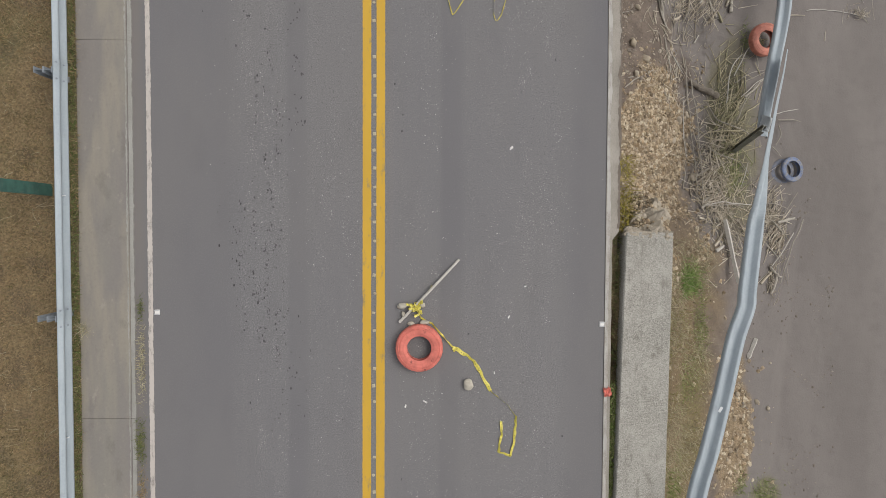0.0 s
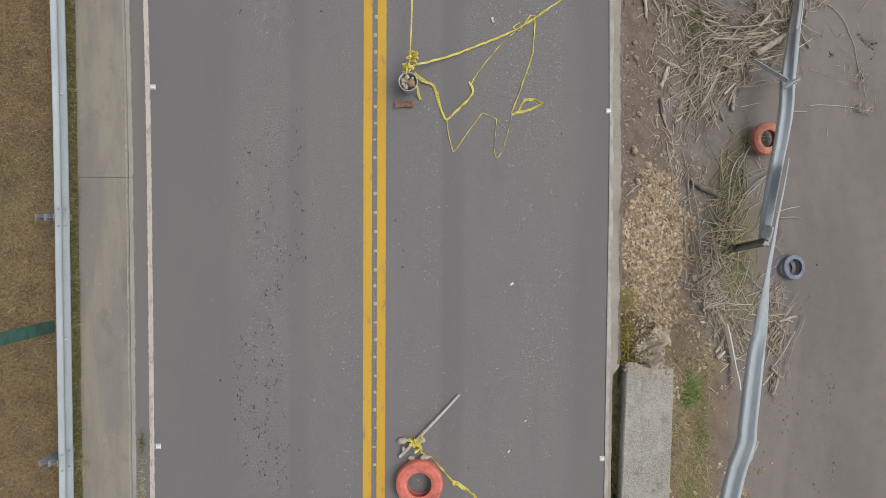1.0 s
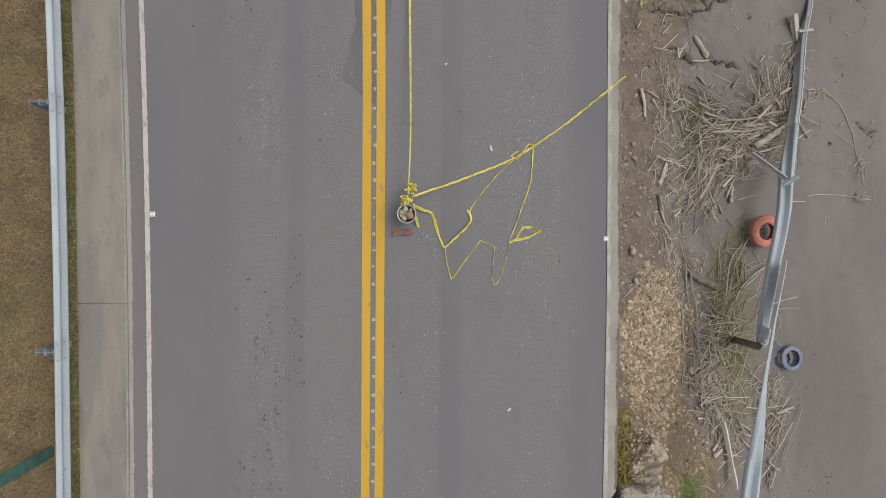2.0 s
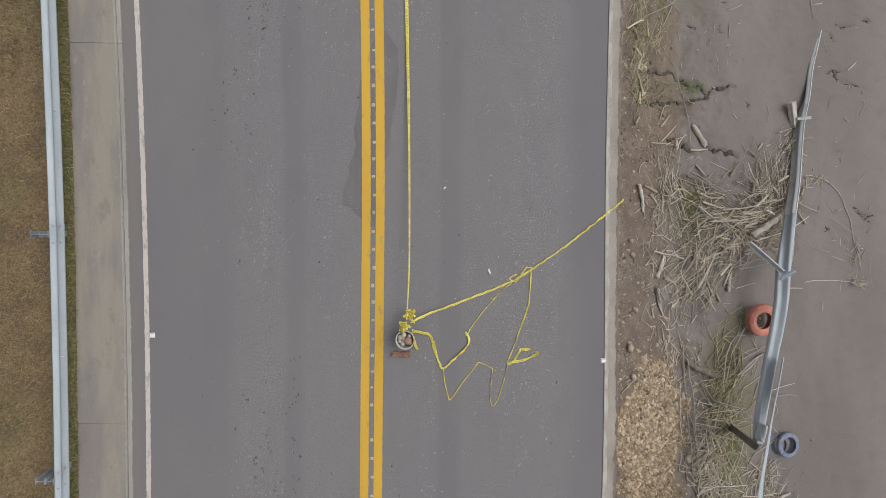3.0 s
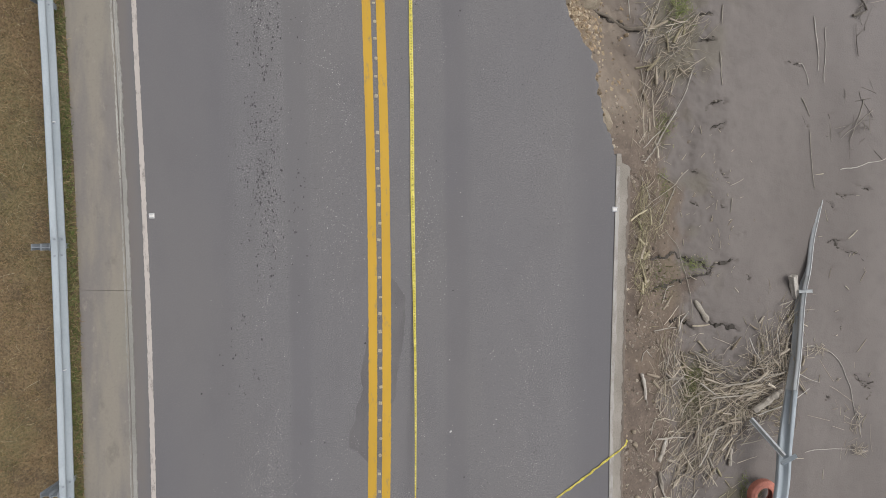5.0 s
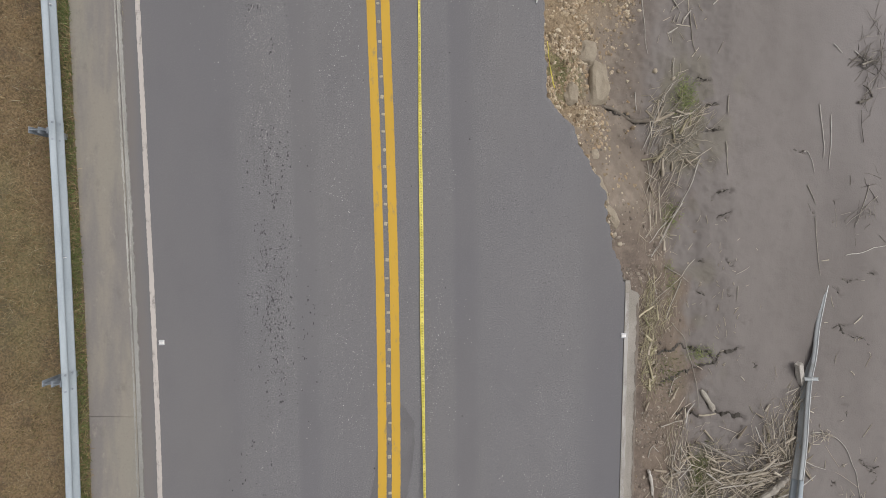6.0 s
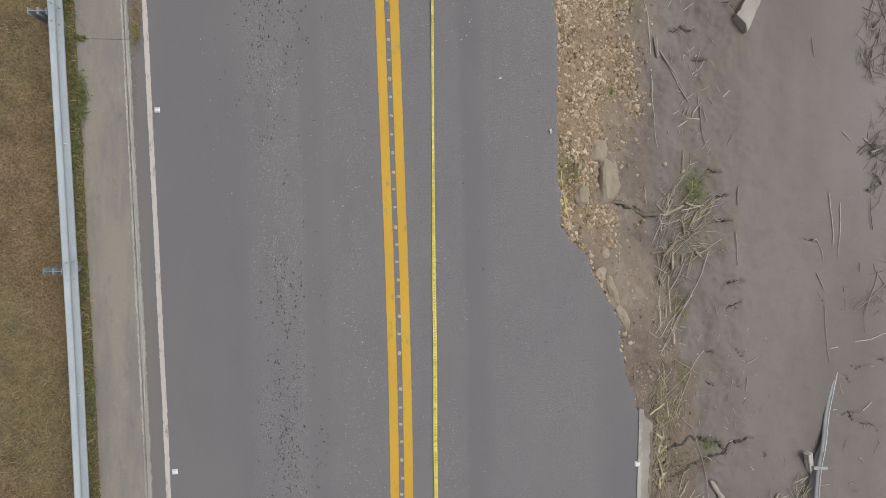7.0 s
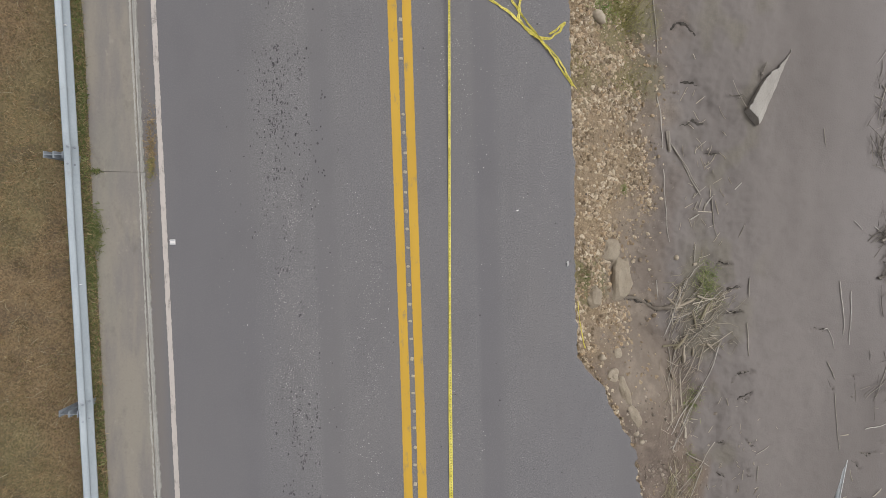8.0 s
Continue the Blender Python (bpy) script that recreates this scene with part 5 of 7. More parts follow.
runs = [([(1.41, 16.32, -0.10), (1.49, 15.95, -0.25), (1.54, 15.54, -0.06)], 0.02, 0.6, 81)]
tagged(new("barrier_tape", tape_mesh("barrier_tape", runs)), "yellow barrier tape fallen over the broken edge", "barrier tape", "barrier tapes")


# ---------- weights on the road ----------
def build_bucket():
    base = thing("bucket", "white plastic bucket filled with stones on the road", "bucket", at=pose(-0.525, 5.08, 0, 0, 0, 25))
    prof = [(0.118, 0.0), (0.12, 0.004), (0.146, 0.33), (0.154, 0.335), (0.156, 0.36), (0.15, 0.366), (0.143, 0.36), (0.14, 0.33), (0.115, 0.02), (0.0, 0.02)]
    verts, faces, seg = [], [], 32
    for k in range(seg):
        a = 2 * math.pi * k / seg
        verts += [(r * math.cos(a), r * math.sin(a), z) for r, z in prof]
    n = len(prof)
    for k in range(seg):
        for i in range(n - 1):
            a, b = k * n + i, ((k + 1) % seg) * n + i
            faces.append((a, b, b + 1, a + 1))
    faces.append(tuple(k * n for k in reversed(range(seg))))
    pail = part("pail", mesh_of("pail", verts, faces, M_BUCKET, True), base)
    v, f = tube_points([(0.158 * math.cos(a), 0.158 * math.sin(a) * 0.99, 0.33 - 0.16 * math.sin(a)) for a in np.linspace(0, math.pi, 14)], [0.004] * 14, 6)
    part("handle", mesh_of("handle", v, f, M_POST, True), pail, "thin wire handle")


build_bucket()
for i, (dx, dy, s) in enumerate(((0.05, -0.02, 0.085), (-0.035, -0.07, 0.05), (-0.02, 0.0, 0.042), (-0.08, 0.03, 0.045), (-0.085, -0.03, 0.04), (-0.02, 0.08, 0.052), (0.065, 0.06, 0.045))):
    stone("stone", -0.525 + dx, 5.08 + dy, 0.25 + 0.01 * (i % 3), s, M_BUCKET_STONE if i in (0, 2) else M_STONE_PALE, "brown rounded stone inside the white bucket" if i in (0, 2) else "pale rounded stone inside the white bucket", "stone", "bucket stones", 40 + i, 0.9)
for i, (x, y, s, st) in enumerate(((-0.61, -0.94, 0.075, (1.25, 0.7, 1)), (-0.59, -1.1, 0.07, (0.65, 1.2, 1)), (-0.49, -0.93, 0.05, (1, 1, 1)), (-0.27, -0.93, 0.065, (1, 0.95, 1)), (-0.46, -1.25, 0.06, (1.2, 0.8, 1)), (-0.23, -1.22, 0.07, (1.2, 0.8, 1)), (0.53, -2.29, 0.105, (0.85, 1.1, 1)))):
    stone("stone", x, y, 0, s, M_STONE_PALE, "pale rounded river stone on asphalt" if i == 6 else "pale stone weighing down the barrier stick", "stone", "road stones", 60 + i, 0.7, 0.12, st)

v, f = tube_points(bezier([(-0.66, -1.22, 0.05), (-0.4, -0.95, 0.07), (0.0, -0.53, 0.055), (0.36, -0.14, 0.03)], 4), [0.027, 0.026, 0.026, 0.025, 0.025, 0.024, 0.024, 0.024, 0.023, 0.023, 0.022, 0.022, 0.021], 7)
tagged(new("stick", mesh_of("stick", v, f, M_PALEWOOD, False)), "pale bare wooden stick propped on stones", "stick")
ob = new("brick", box_mesh("brick", 0.29, 0.08, 0.05, M_BRICK, 0, 0.014, 3, 4))
ob.matrix_world = pose(-0.61, 4.775, 0.006, 0, 0, 1)
tagged(ob, "broken red clay brick on the asphalt beside a bucket", "brick")
ob = new("plastic_scrap", rough_block("plastic_scrap", 0.1, 0.12, 0.03, M_TYRE_RED, 5.0, 0.05))
ob.matrix_world = pose(2.93, -2.42, 0.035, 5, 8, 20)
tagged(ob, "crumpled red plastic scrap on the kerb", "litter")
LITTER = [(1.24, 1.76, 0.09, 35), (1.22, -1.13, 0.05, 60), (0.98, -2.1, 0.05, 100), (-0.55, -2.68, 0.06, 80), (-0.22, -2.6, 0.07, 150), (1.5, -0.6, 0.04, 20), (0.87, 6.2, 0.1, 110), (0.1, 7.6, 0.05, 40), (1.2, 16.95, 0.09, 95), (0.35, 17.8, 0.05, 10)]
for i, (x, y, s, turn) in enumerate(LITTER):
    ob = new("paper_scrap", rough_block("paper_scrap", s * 0.7, s * 0.2, 0.006, M_STUD_WHITE, i * 2.3, s * 0.3))
    ob.matrix_world = pose(x, y, 0.014, 0, 0, turn)
    tagged(ob, "small pale scrap of litter on asphalt", "litter", "road litter")

# loose chippings on the open-textured strips
rnd = random.Random(77)
heap = Heap()
for _ in range(44000):
    y = rnd.uniform(-6, 24)
    x = rnd.choice([rnd.gauss(-3.0, 0.22), rnd.gauss(-3.0, 0.22), rnd.gauss(-1.7, 0.22), rnd.gauss(-0.3, 0.22), rnd.gauss(1.5, 0.4), rnd.gauss(1.5, 0.4), rnd.uniform(-4.2, 2.4)])
    x += bend_mid(y)
    if not -4.8 + bend_left(y) < x < edge(y) - 0.25 or abs(x - bend_mid(y) + 1.1) < 0.25 or 0.8 * n3(x, y * 0.7, 0.55, 31.0) + 0.7 * n3(x * 2, y * 0.6, 2.2, 13.0) + 0.4 * n3(x * 1.5, y, 7.0, 23.0) < 0.02 + 0.3 * rnd.random():
        continue
    v = stone_shape(rnd, 0.0045 + 0.0055 * rnd.random() ** 2.5, ICO_1, 0.6)
    heap.put(v + np.array((x, y, 0.004)), ICO_1[1])
heap.stuff("road_chippings", make_island("pale_chippings", [(0.26, 0.252, 0.245), (0.46, 0.445, 0.42), (0.34, 0.33, 0.32), (0.52, 0.5, 0.475)]), "loose pale stone chippings on worn asphalt", "gravel")


def build_pits():
    """Plucked holes in the surface: shallow dark sockets with a raised rim."""
    rnd, heap = random.Random(91), Heap()
    for _ in range(7600):
        y = rnd.uniform(-6, 24)
        x = (rnd.gauss(-3.05, 0.23) if rnd.random() < 0.84 else rnd.gauss(-2.45, 0.1) if rnd.random() < 0.4 else rnd.uniform(-4.2, 2.2)) + bend_mid(y)
        if 0.55 * n3(x, y * 0.6, 0.8, 44.0) + 0.5 * n3(x * 3, y * 0.7, 3.0, 21.0) < 0.0 + 0.3 * rnd.random():
            continue
        rx, ry = 0.006 + 0.012 * rnd.random() ** 2.2, 0.008 + 0.023 * rnd.random() ** 2.2
        n = 6
        j = [rnd.uniform(0.7, 1.25) for _ in range(n)]
        ring = [(x + rx * j[k] * math.cos(k * 1.047), y + ry * j[k] * math.sin(k * 1.047)) for k in range(n)]
        verts = [(a, b, 0.0015) for a, b in ring] + [(x + (a - x) * 0.82, y + (b - y) * 0.82, 0.003) for a, b in ring]
        heap.put(verts, [(k, (k + 1) % n, n + (k + 1) % n, n + k) for k in range(n)] + [tuple(range(n, 2 * n))])
    heap.stuff("road_pits", make_island("bitumen_in_pits", [(0.06, 0.058, 0.06), (0.105, 0.101, 0.103), (0.08, 0.077, 0.079)]), "small dark bitumen spots and plucked pits in asphalt", "road wear")


build_pits()


# ---------- gravel and rocks ----------
def gravel_bed(name, label, n, box, weight, lo, hi, seed, height, material=None, power=3.0):
    rnd, heap, count = random.Random(seed), Heap(), 0
    x0, x1, y0, y1 = box
    for _ in range(n * 6):
        if count >= n:
            break
        y = rnd.uniform(y0, y1)
        x = rnd.uniform(x0, x1)
        if x < edge(y) + 0.15 or rnd.random() > weight(x, y):
            continue
        size = lo + (hi - lo) * rnd.random() ** power
        v = stone_shape(rnd, size, ICO_2 if size > 0.03 else ICO_1, 0.55, 0.4)
        heap.put(v + np.array((x, y, height(x, y) + size * 0.06)), (ICO_2 if size > 0.035 else ICO_1)[1])
        count += 1
    return heap.stuff(name, material or M_STONE, label, "gravel")


gravel_bed("gravel", "loose tan river gravel spilled below the road edge", 9500, (3.3, 6.2, 0.4, 4.6), lambda x, y: gravel_at(x, y) ** 1.5 * (0.5 + 0.5 * smooth(-0.3, 0.3, n3(x, y, 1.9, 3.0))) + 0.035, 0.009, 0.05, 11, ground_z, None, 3.0)
gravel_bed("gravel", "tan stones and gravel exposed in the eroded bank", 17000, (1.3, 4.2, 13.6, 24.0), lambda x, y: gravel_at(x, y) ** 1.5 * (0.1 + 0.9 * smooth(-0.15, 0.25, n3(x, y, 1.7, 6.0) + 0.5 * n3(x, y, 4.0, 9.0))) + 0.02, 0.008, 0.052, 12, ground_z, None, 2.8)
gravel_bed("gravel", "pale stones scattered on the mud slope", 1300, (5.7, 8.0, -6.4, -2.4), lambda x, y: gravel_at(x, y) + 0.02, 0.01, 0.06, 13, ground_z, M_STONE)
gravel_bed("gravel", "scattered pebbles and clods on brown soil", 3000, (3.2, 6.4, 3.6, 13.9), lambda x, y: (0.06 + 0.6 * smooth(-0.1, 0.35, n3(x, y, 1.4, 17.0))) * (1 - smooth(1.3, 2.6, x - edge(y))) + 0.02, 0.007, 0.048, 14, ground_z, M_PEBBLE, 3.6)

gravel_bed("gravel", "tan pebbles on brown soil along the kerb", 900, (3.1, 4.1, 2.5, 12.0), lambda x, y: 0.1 + 0.8 * smooth(-0.1, 0.3, n3(x, y, 1.3, 37.0)) * (1 - smooth(0.3, 1.0, x - 3.1)), 0.006, 0.036, 71, ground_z, M_STONE, 2.6)
gravel_bed("gravel", "coarse tan and reddish stones below the broken edge", 90, (1.6, 2.5, 14.9, 15.75), lambda x, y: 1 - smooth(0.55, 0.95, x - edge(y)), 0.025, 0.068, 72, ground_z, M_STONE, 1.6)
gravel_bed("gravel", "coarse pale stones in the upper gravel bank", 60, (1.5, 3.9, 16.8, 21.8), lambda x, y: 0.2 + 0.8 * smooth(0.0, 0.4, n3(x, y, 1.1, 53.0)), 0.028, 0.062, 73, ground_z, M_STONE, 2.2)
rnd, heap = random.Random(19), Heap()
for _ in range(420):
    y = rnd.uniform(13.0, 15.9)
    size = 0.01 + 0.035 * rnd.random() ** 2
    heap.put(stone_shape(rnd, size, ICO_1, 0.8) + np.array((edge(y) + rnd.uniform(-0.02, 0.13), y, -0.42 + rnd.uniform(0.0, 0.06))), ICO_1[1])
heap.stuff("gravel", M_STONE, "road base stones showing under the broken asphalt edge", "gravel")

gravel_bed("gravel", "lumps of dried soil on the pinkish mud shelf", 900, (2.6, 4.5, 13.0, 22.0), lambda x, y: 0.05 + 0.7 * smooth(0.05, 0.4, n3(x, y, 1.9, 23.0)), 0.006, 0.034, 18, ground_z, M_CLOD, 3.0)
gravel_bed("gravel", "few pebbles and clods scattered on mud", 900, (6.6, 9.6, -6.2, 2.5), lambda x, y: 0.03 + 0.6 * smooth(0.05, 0.4, n3(x, y, 1.1, 27.0)), 0.005, 0.035, 15, ground_z, M_CLOD, 3.2)
gravel_bed("gravel", "small stones on the slope beside the wall", 1500, (4.0, 6.4, -6.0, 1.1), lambda x, y: (0.12 + 0.75 * smooth(-1.2, 0.0, y)) * (0.5 + n3(x, y, 1.2, 4.0)), 0.008, 0.055, 16, ground_z, M_STONE)
boulder_rows = [(2.83, 17.04, 0.22, (1.0, 1.15, 1.0)), (3.08, 16.44, 0.36, (0.72, 1.35, 0.9)), (2.4, 16.08, 0.2, (0.85, 1.15, 0.9)), (3.15, 14.04, 0.26, (0.42, 1.3, 0.6)), (3.4, 13.49, 0.2, (0.55, 1.3, 0.6)), (2.84, 14.38, 0.15, (0.9, 1.2, 0.7)), (2.99, 14.82, 0.12, (1.1, 0.9, 0.7))]
for i, (x, y, s, st) in enumerate(boulder_rows):
    v = np.array(ICO_3[0])
    v = np.sign(v) * np.abs(v) ** 0.8
    lump = [1 + 0.3 * noise.noise(Vector(p) * 1.3 + Vector((i * 9, 0, 0))) + 0.12 * noise.noise(Vector(p) * 3.4 + Vector((0, i * 5, 0))) + 0.06 * noise.noise(Vector(p) * 8.0) for p in v]
    v *= np.array(lump)[:, None] * np.array(st) * s * np.array((1.05, 1.0, 0.62))
    ob = new("boulder", mesh_of("boulder", v, ICO_3[1], M_BOULDER, False))
    ob.matrix_world = pose(x, y, ground_z(x, y) + s * (0.12 if i < 3 else -0.12), 4, 6, (-8, 3, 14, 20, 32, -10, 40)[i])
    tagged(ob, "large dusty boulder bedded in the eroded bank", "boulder", "bank boulders")
ROCKS = [(3.5, 20.0, 0.05), (3.35, 19.9, 0.06), (3.45, 20.25, 0.055), (3.2, 20.05, 0.05), (3.6, 19.75, 0.05), (3.25, 20.3, 0.045), (2.7, 20.6, 0.05), (2.35, 22.0, 0.17), (4.6, 16.9, 0.07), (5.05, 16.75, 0.06), (3.45, 13.1, 0.07), (3.6, 12.9, 0.06), (2.6, 14.8, 0.08), (2.9, 14.4, 0.07),
         (4.2, 6.4, 0.08), (4.15, 6.7, 0.06), (4.3, 5.2, 0.07), (4.15, 4.4, 0.09), (4.5, 4.1, 0.1), (4.25, 3.75, 0.08), (5.5, 2.9, 0.1), (5.75, 3.05, 0.08), (5.3, 2.4, 0.07), (5.9, 1.6, 0.08), (6.15, 1.7, 0.07), (7.35, -3.55, 0.06),
         (7.7, -3.75, 0.045), (6.95, -3.6, 0.05), (6.75, -3.3, 0.055), (7.75, -2.7, 0.035)]
for i, (x, y, s) in enumerate(ROCKS):
    stone("rock", x, y, ground_z(x, y) - s * 0.35, s, M_ROCK, "rounded river rock on the bank", "rock", "bank rocks", 200 + i, 0.75, 0.3, (1, 1, 1), ICO_2)


rnd, heap = random.Random(29), Heap()
for _ in range(1900):
    x, y = 3.25 + 0.95 * rnd.random(), 0.36 + 0.75 * rnd.random() ** 1.4
    size = 0.009 + 0.026 * rnd.random() ** 2.5
    top = -0.3 - 0.7 * smooth(0.5, 1.1, y) - 0.5 * smooth(3.9, 4.2, x) - 0.25 * (1 - smooth(3.3, 3.5, x))
    heap.put(stone_shape(rnd, size, ICO_1, 0.8) + np.array((x, y, top + rnd.uniform(-0.04, 0.04))), ICO_1[1])
heap.stuff("gravel", M_STONE, "stones and crumbled concrete at the wall's broken end", "gravel")


def build_clods():
    """Crumbled dark mud along the cracks and hollows."""
    rnd, heap = random.Random(52), Heap()
    for lines, wide, per in ((CRACKS, 0.035, 16), (HOLLOWS, 0.035, 20), (MORE_HOLLOWS, 0.03, 12)):
        for line in lines:
            for (ax, ay), (bx, by) in zip(line, line[1:]):
                for _ in range(max(5, int(per * math.hypot(bx - ax, by - ay)))):
                    t = rnd.random()
                    x, y = ax + (bx - ax) * t + rnd.gauss(0, wide), ay + (by - ay) * t + rnd.gauss(0, wide)
                    y -= 0.1 * n3(x, y, 5.0, 3.1)
                    if x < edge(y) + 0.2:
                        continue
                    size = 0.006 + 0.024 * rnd.random() ** 2.5
                    v = stone_shape(rnd, size, ICO_1, 0.7, 0.3) * np.array((1.5, 0.8, 1))
                    heap.put(v + np.array((x, y, ground_z(x, y) + size * 0.3)), ICO_1[1])
    heap.stuff("mud_clods", make_island("dark_damp_clods", [(0.085, 0.074, 0.062), (0.15, 0.132, 0.115), (0.2, 0.178, 0.158), (0.25, 0.225, 0.2)]), "crumbled dark damp mud along drying cracks", "mud")


def build_crack_shade():
    """Ragged dark strips over the cracks and hollows, drawn for their inner shade."""
    heap = Heap()
    for lines, wide in ((CRACKS, 0.062), (WIDE_CRACKS, 0.1), (HOLLOWS, 0.036), (MORE_HOLLOWS, 0.02)):
        for li, line in enumerate(lines):
            pts = []
            for (ax, ay), (bx, by) in zip(line, line[1:]):
                n = max(3, int(math.hypot(bx - ax, by - ay) / 0.03))
                pts += [(ax + (bx - ax) * k / n, ay + (by - ay) * k / n) for k in range(n)]
            pts.append(line[-1])
            verts, faces, last = [], [], len(pts) - 1
            for k, (x, y) in enumerate(pts):
                y -= 0.1 * n3(x, y, 5.0, 3.1) + 0.03 * n3(x, y, 13.0, 1.1)
                nx, ny = pts[min(k + 1, last)][0] - pts[max(k - 1, 0)][0], pts[min(k + 1, last)][1] - pts[max(k - 1, 0)][1]
                q = math.hypot(nx, ny) or 1.0
                w = wide * max(0.28, 0.42 + 0.9 * n3(x, y, 4.0, li + 2.0) + 0.9 * n3(x, y, 15.0, li + 5.0)) * min(1.0, 0.15 + 0.25 * min(k, last - k))
                a = (x - ny / q * w, y + nx / q * w)
                b = (x + ny / q * w * 0.6, y - nx / q * w * 0.6)
                z = max(ground_z(*a), ground_z(x, y), ground_z(*b)) + 0.004
                verts += [(a[0], a[1], z - 0.012), (a[0] * 0.8 + x * 0.2, a[1] * 0.8 + y * 0.2, z), (b[0] * 0.8 + x * 0.2, b[1] * 0.8 + y * 0.2, z), (b[0], b[1], z - 0.012)]
                if k:
                    m = 4 * k
                    faces += [(m - 4 + i, m - 3 + i, m + 1 + i, m + i) for i in range(3)]
            heap.put(verts, faces)
    # Near-black strips stand in for the shade inside the cracks.
    heap.stuff("crack_shade", make_island("crack_shade_dark", [(0.045, 0.039, 0.033), (0.075, 0.066, 0.057), (0.055, 0.048, 0.041)], 0.6, 30.0), "thin ragged dark strips standing for shade in mud cracks", "mud")


build_crack_shade()
build_clods()


# ---------- driftwood, reeds and straw ----------
def stalk(rnd, x, y, turn, length, radius, rise, heap, lift, sides=4, tilt=0.0):
    """One bent stalk lying over the relief, now and then snapped to an angle."""
    n = 5 if length > 0.16 else 3
    bend = rnd.gauss(0, 0.035) if rnd.random() < 0.75 else rnd.gauss(0, 0.13)
    snap = rnd.randrange(1, n) if rnd.random() < 0.12 else 99
    pts, px, py = [], x - math.cos(turn) * length / 2, y - math.sin(turn) * length / 2
    sag, a = rnd.uniform(-0.2, 0.15) * lift, turn - bend * n / 2
    for k in range(n):
        u = k / (n - 1)
        gz = ground_z(px, py) if px > edge(py) + 0.1 else -2.5
        pts.append((px, py, gz + radius * 0.7 + lift + sag * math.sin(math.pi * u) + rise * u + tilt * length * u))
        a += bend + rnd.gauss(0, 0.03) + (rnd.choice((-1, 1)) * rnd.uniform(0.3, 0.8) if k == snap else 0.0)
        px += math.cos(a) * length / (n - 1)
        py += math.sin(a) * length / (n - 1)
    v, f = tube_points(pts, [radius * (1 - 0.4 * (k / (n - 1)) ** 2) * rnd.uniform(0.85, 1.15) for k in range(n)], sides)
    heap.put([tuple(p) for p in v], f)


def litter(name, label, n, cx, cy, rx, ry, aim, wild, lo, hi, thick, deep, seed, material, category="driftwood", peak=1.0):
    """A tangle of stalks that thins out towards its rim."""
    rnd, heap = random.Random(seed), Heap()
    for _ in range(n):
        x, y = cx + rx * max(-2, min(2, rnd.gauss(0, 0.5))), cy + ry * max(-2, min(2, rnd.gauss(0, 0.5)))
        if x < edge(y) + 0.35:
            continue
        mid = max(0.0, 1 - math.hypot((x - cx) / rx, (y - cy) / ry) ** 2 * 0.8)
        stalk(rnd, x, y, aim + rnd.gauss(0, wild), lo + (hi - lo) * rnd.random() ** 1.8, thick * rnd.uniform(0.55, 1.8), rnd.uniform(-0.02, 0.05), heap, deep * mid * rnd.random() * peak)
    return heap.stuff(name, material, label, category)


def bundles(name, label, rows, seed, material, deep, fine, crowd=1.0):
    """Several bundles of stalks, each lying its own way: x, y, half width, half length, direction, count."""
    rnd, heap = random.Random(seed), Heap()
    for cx, cy, rx, ry, aim, n in rows:
        for k in range(int(n * crowd)):
            x, y = cx + rx * rnd.gauss(0, 0.7), cy + ry * rnd.gauss(0, 0.7)
            if n3(x, y, 1.7, 57.0) < rnd.uniform(-0.75, -0.05):
                continue
            thin = rnd.random() < fine
            length = rnd.uniform(0.06, 0.4) if thin else 0.15 + 0.75 * rnd.random() ** 1.7
            radius = rnd.uniform(0.003, 0.0065) if thin else rnd.uniform(0.0058, 0.0115)
            if rnd.random() < 0.03:
                length, radius = rnd.uniform(0.16, 0.5), rnd.uniform(0.02, 0.036)
            turn = rnd.uniform(0, 3.14) if rnd.random() < 0.24 else aim + rnd.gauss(0, 0.55 if thin else 0.38)
            stalk(rnd, x, y, turn, length, radius, rnd.uniform(-0.03, 0.08), heap, deep * rnd.random() ** 1.4, 4 if radius < 0.012 else 6)
    return heap.stuff(name, material, label, "driftwood")


bundles("driftwood_pile", "tangled heap of grey reeds and driftwood against the torn rail", [
    (7.66, 8.29, 0.31, 0.38, 1.95, 75), (8.14, 8.44, 0.28, 0.47, 1.31, 70), (8.34, 8.03, 0.22, 0.31, 1.75, 60), (7.74, 7.84, 0.39, 0.16, 0.44, 45),
    (6.99, 7.65, 0.47, 0.22, -0.44, 60), (6.19, 7.87, 0.44, 0.22, -0.61, 60), (7.52, 7.34, 0.7, 0.19, 0.21, 130), (6.78, 7.13, 0.63, 0.22, 0.14, 110),
    (7.97, 7.0, 0.39, 0.22, 0.44, 80), (7.52, 6.8, 0.55, 0.16, 0.21, 100), (6.93, 6.6, 0.44, 0.25, 0.7, 100), (6.2, 6.46, 0.44, 0.39, 0.96, 100),
    (5.85, 5.93, 0.44, 0.34, 0.96, 80), (6.5, 5.93, 0.44, 0.39, 1.08, 90)], 21, M_REED, 0.15, 0.6, 0.66)
